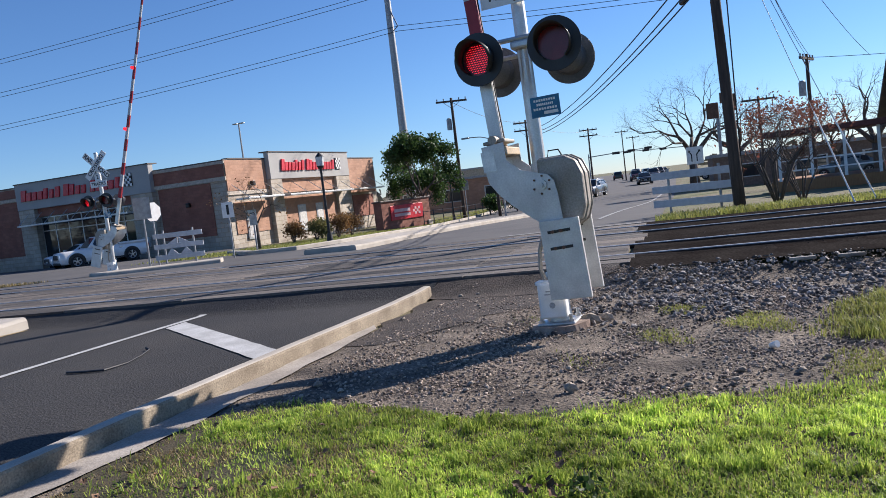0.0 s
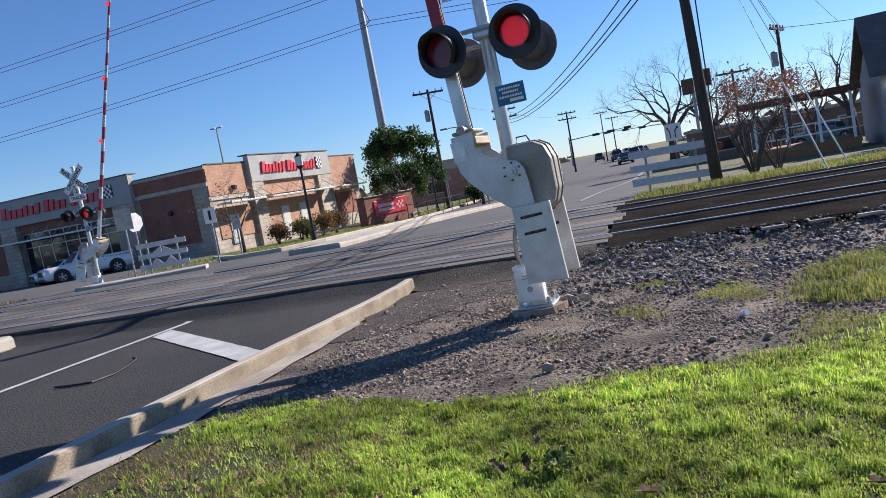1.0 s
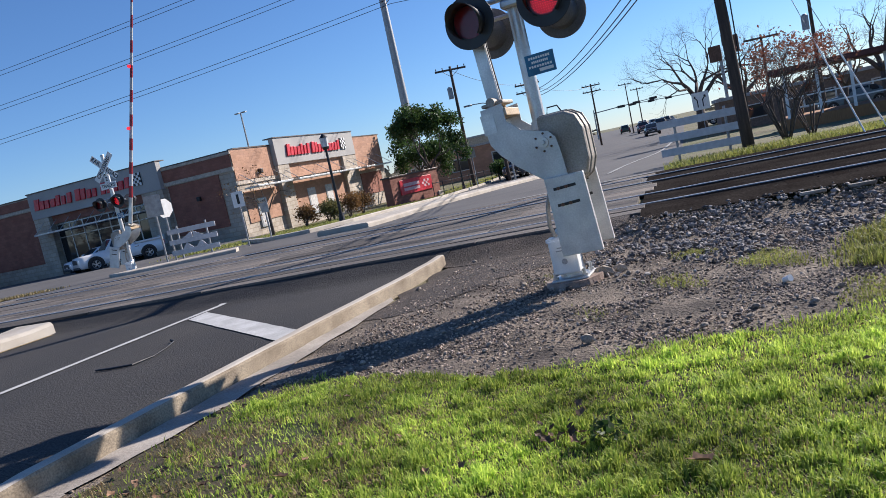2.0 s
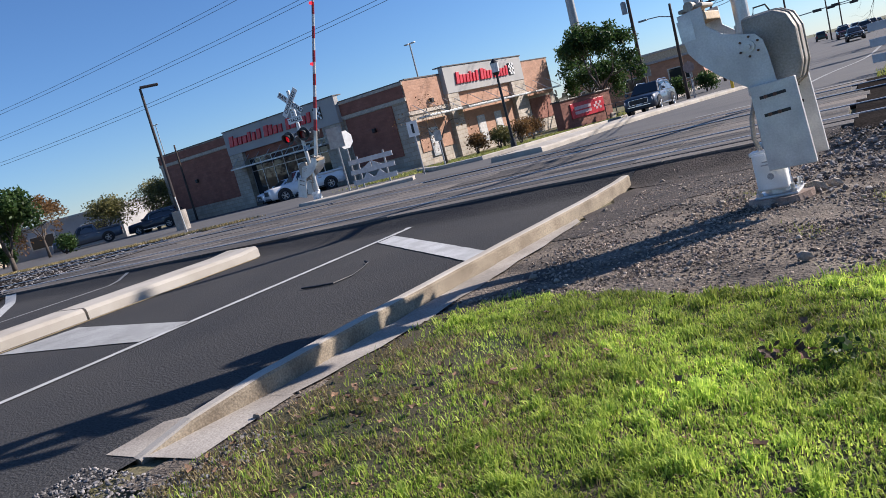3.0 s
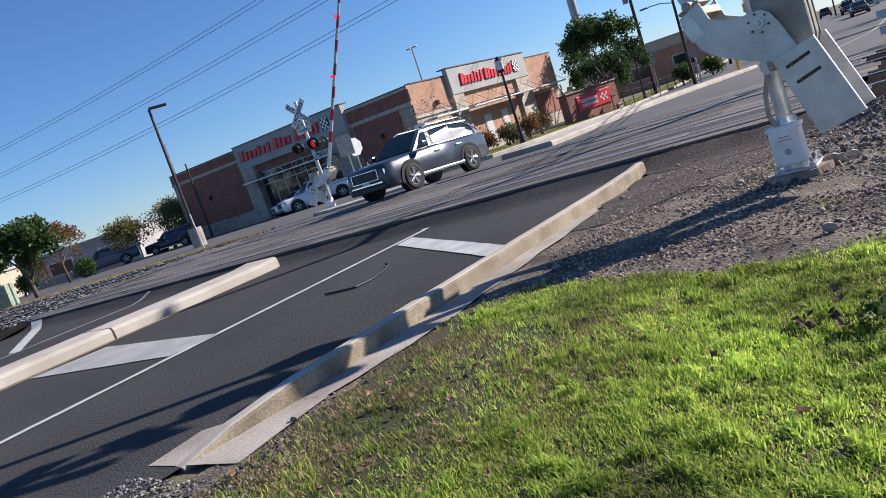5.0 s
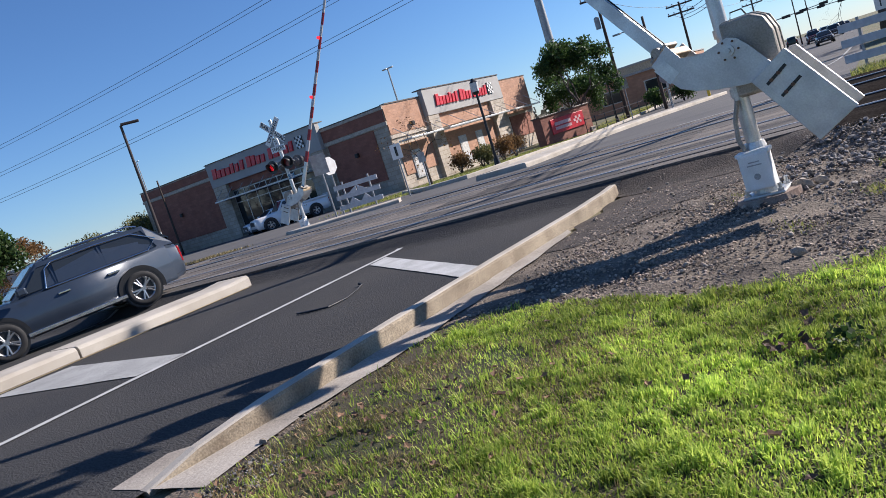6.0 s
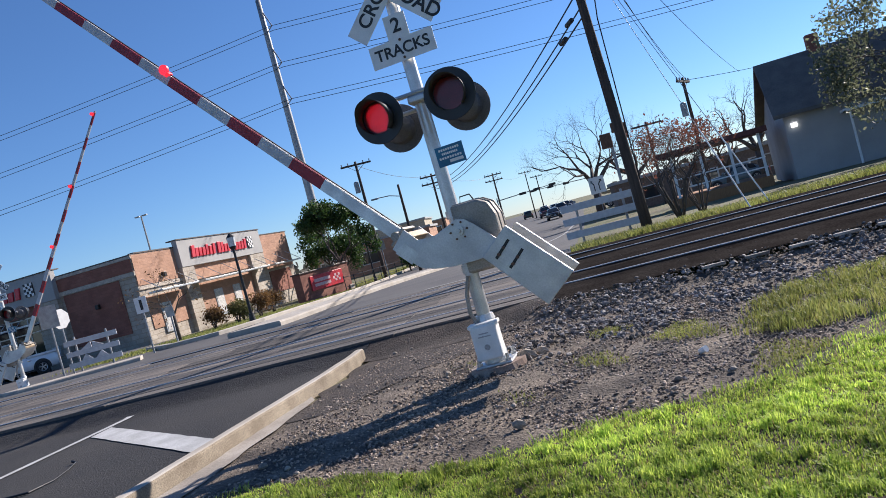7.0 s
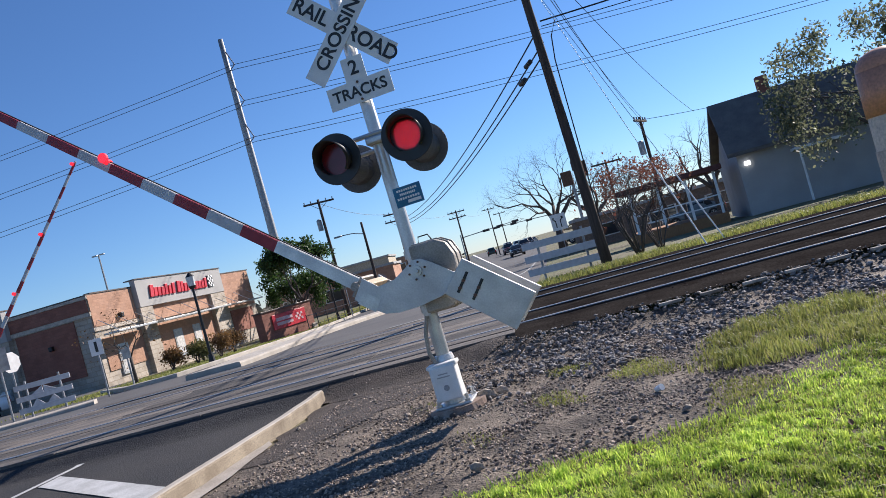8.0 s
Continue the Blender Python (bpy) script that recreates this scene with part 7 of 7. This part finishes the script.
for x, y, k, nm, lab in ((0.59, -2.25, 0.06, "brick_fragment", "small pinkish brick fragment on the dirt"), (-2.12, -4.75, 0.035, "pebble", "round pale pebble on the concrete strip"), (0.28, 0.12, 0.11, "rock", "pale rock beside the signal footing"), (0.42, 0.25, 0.08, "rock", "pale rock beside the signal footing")):
    ob = tagged(new(nm, STONE_MESHES[1]), lab, "stone")
    ob.matrix_basis = Matrix.Translation((x, y, land(x, y) + k * 0.35)) @ Matrix.Diagonal((k, k * 0.7, k, 1))
cup = thing("paper_cup", "crushed pale paper cup on the gravel", "litter", pose(1.93, -1.15, 0.02, 70, 20, 40))
bm = bmesh.new()
rod(bm, (0, 0, -0.03), (0, 0, 0.04), 0.02, 0.028, 14)
part("cup", bm, M_WHITE, cup)


# ---------- fallen leaves ----------
def leaf_mesh(k):
    g = np.random.RandomState(k)
    bm = bmesh.new()
    n = 9
    c = bm.verts.new((0, 0, 0.012))
    ring = []
    for q in range(n):
        a = 2 * math.pi * q / n
        r = (1.0 if q % 2 else 0.62) * g.uniform(0.8, 1.1)
        ring.append(bm.verts.new((math.cos(a) * r, math.sin(a) * r * 0.75, g.uniform(0.0, 0.45))))
    for q in range(n):
        bm.faces.new((c, ring[q], ring[(q + 1) % n]))
    return mesh_of(bm, "leaf", mat("fallen_leaf", (0.19, 0.105, 0.055), 0.8, col2=(0.10, 0.06, 0.036), scale=2, per=0.6, bump=0.1))


LEAVES = [leaf_mesh(k) for k in range(4)]
litter = thing("leaf_litter", "scattered brown fallen leaves on the lawn", "leaves", pose(0, 0, 0))
for x, y in scatter(290, -2.0, 4.0, -6.6, -2.0, lambda x, y: (1 if inside(x, y, LAWN) else 0) * (0.9 * smooth(0.0, -1.2, x) * smooth(-3.4, -4.2, y) + 0.07), 33):
    ob = new("leaf", rs.choice(LEAVES))
    ob.parent = litter
    k = rs.uniform(0.012, 0.042)
    ob.matrix_basis = Matrix.Translation((x, y, land(x, y) + 0.035)) @ Euler((rs.uniform(-0.5, 0.5), rs.uniform(-0.5, 0.5), rs.uniform(0, 6.28))).to_matrix().to_4x4() @ Matrix.Diagonal((k, k, k, 1))
for x, y, k in ((-0.58, -4.37, 0.05), (2.35, -4.3, 0.06), (1.5, -4.35, 0.07), (0.9, -4.9, 0.045)):
    ob = tagged(new("dry_leaf", LEAVES[2]), "curled reddish-brown leaf on the lawn", "leaf", "large fallen leaves")
    ob.matrix_basis = Matrix.Translation((x, y, land(x, y) + 0.05)) @ Matrix.Diagonal((k, k, k * 1.3, 1))

# withered plant on the lawn
clod = thing("withered_plant", "dark withered plant with curled brown leaves on the lawn", "plant", pose(0.87, -4.0, 0.0))
for k in range(26):
    ob = new("leaf", rs.choice(LEAVES[:2]))
    ob.parent = clod
    q = rs.uniform(0.015, 0.04)
    a, d = rs.uniform(0, 6.28), rs.uniform(0, 0.13)
    ob.matrix_basis = Matrix.Translation((math.cos(a) * d * 1.3, math.sin(a) * d, rs.uniform(0.03, 0.075))) @ Euler((rs.uniform(-1, 1), rs.uniform(-1, 1), rs.uniform(0, 6.28))).to_matrix().to_4x4() @ Matrix.Diagonal((q, q, q, 1))
v, f = leaves_at([(0.16, 0.03, 0.06), (0.2, -0.04, 0.05)], 0.09, 90, 0.022, random.Random(77))
me = bpy.data.meshes.new("foliage")
me.from_pydata(v.tolist(), [], f)
me.materials.append(M_LEAF_OAK)
new("foliage", me).parent = clod

# strip of tyre rubber on the lane
s = thing("rubber_strip", "thin curved strip of black rubber on the lane", "litter", pose(0, 0, 0))
bm = bmesh.new()
pipe(bm, [(-5.22, -1.43, 0.016), (-5.0, -1.42, 0.016), (-4.74, -1.36, 0.016), (-4.72, -1.05, 0.016), (-4.86, -0.7, 0.016), (-5.02, -0.4, 0.02), (-5.1, -0.36, 0.03)], [0.012, 0.014, 0.012, 0.007, 0.007, 0.01, 0.02], 6)
part("strip", bm, M_CABLE, s)


# ---------- what moves ----------
def motions():
    # flashing lamps: the added slats slip half a step every 0.7 s over the dots
    for slats, which in SHUTTERS:
        rows = []

        def lit(t):
            return int(math.floor((t - 0.545) / 0.7)) % 2 == (0 if which else 1)

        def at(t, on):
            rows.append((t, pose(0, 0, 0 if on else PITCH / 2)))

        at(0.0, lit(0.0))
        t = 0.545
        while t < 8.0:
            at(t - 0.034, lit(t - 0.05))
            at(t, lit(t + 0.05))
            t += 0.7
        at(8.0, lit(8.0))
        walk(slats, rows)
    # gates come down
    walk(near_gate, [(t, pose(0.075, 0, 1.44, 0, -a, 0)) for t, a in ((0, 3.1), (3.5, 3.2), (4.2, 3.8), (4.6, 7.5), (5.0, 18.5), (5.2, 23.5), (5.7, 31), (6.3, 35.8), (6.5, 36.6), (7.0, 41.0), (7.3, 43.6), (7.5, 45.8), (8.0, 49.4))])
    walk(far_gate, [(t, pose(-0.075, 0, 1.44, 0, a, 0)) for t, a in ((0, 18.5), (2.5, 18.6), (3.5, 21), (4.5, 25.5), (5.2, 30), (6.3, 33), (6.5, 34.5), (7.0, 35.5), (8.0, 41.5))])
    # the SUV: places of its front left wheel and heading
    way = [(0.0, -11.8, 66.0, -98), (1.2, -13.0, 56.0, -97), (2.3, -14.6, 44.5, -93), (2.5, -14.5, 41.8, -91), (3.0, -13.1, 34.0, -86), (3.5, -12.6, 27.3, -85), (4.0, -12.1, 20.3, -84), (4.5, -11.2, 13.2, -86), (5.0, -11.7, 8.85, -94), (5.2, -11.8, 6.9, -98), (5.8, -13.1, 0.7, -106), (6.3, -14.8, -3.3, -112), (8.0, -23.0, -15.0, -122)]
    rows = []
    for t, x, y, a in way:
        f = Vector((math.cos(radians(a)), math.sin(radians(a)), 0))
        left = Vector((-f.y, f.x, 0))
        c = Vector((x, y, 0)) - f * 1.4 - left * 0.93
        zf, zr = land(c.x + f.x * 1.4, c.y + f.y * 1.4), land(c.x - f.x * 1.32, c.y - f.y * 1.32)
        rows.append((t, Matrix.Translation((c.x, c.y, (zf + zr) / 2 + 0.012)) @ pose(0, 0, 0, 0, 0, a) @ pose(0, 0, 0, 0, -math.degrees(math.atan2(zf - zr, 2.72)), 0)))
    walk(suv, rows)
    # its wheels roll with the way
    ts = [w[0] for w in way]
    run = [0.0]
    for p, q in zip(way, way[1:]):
        run.append(run[-1] + math.hypot(q[1] - p[1], q[2] - p[2]))
    for w in suv_wheels:
        base = w.matrix_basis.translation.copy()
        walk(w, [(k / 30, pose(base.x, base.y, base.z, 0, math.degrees(float(np.interp(k / 30, ts, run)) / 0.37), 0)) for k in range(241)])


motions()
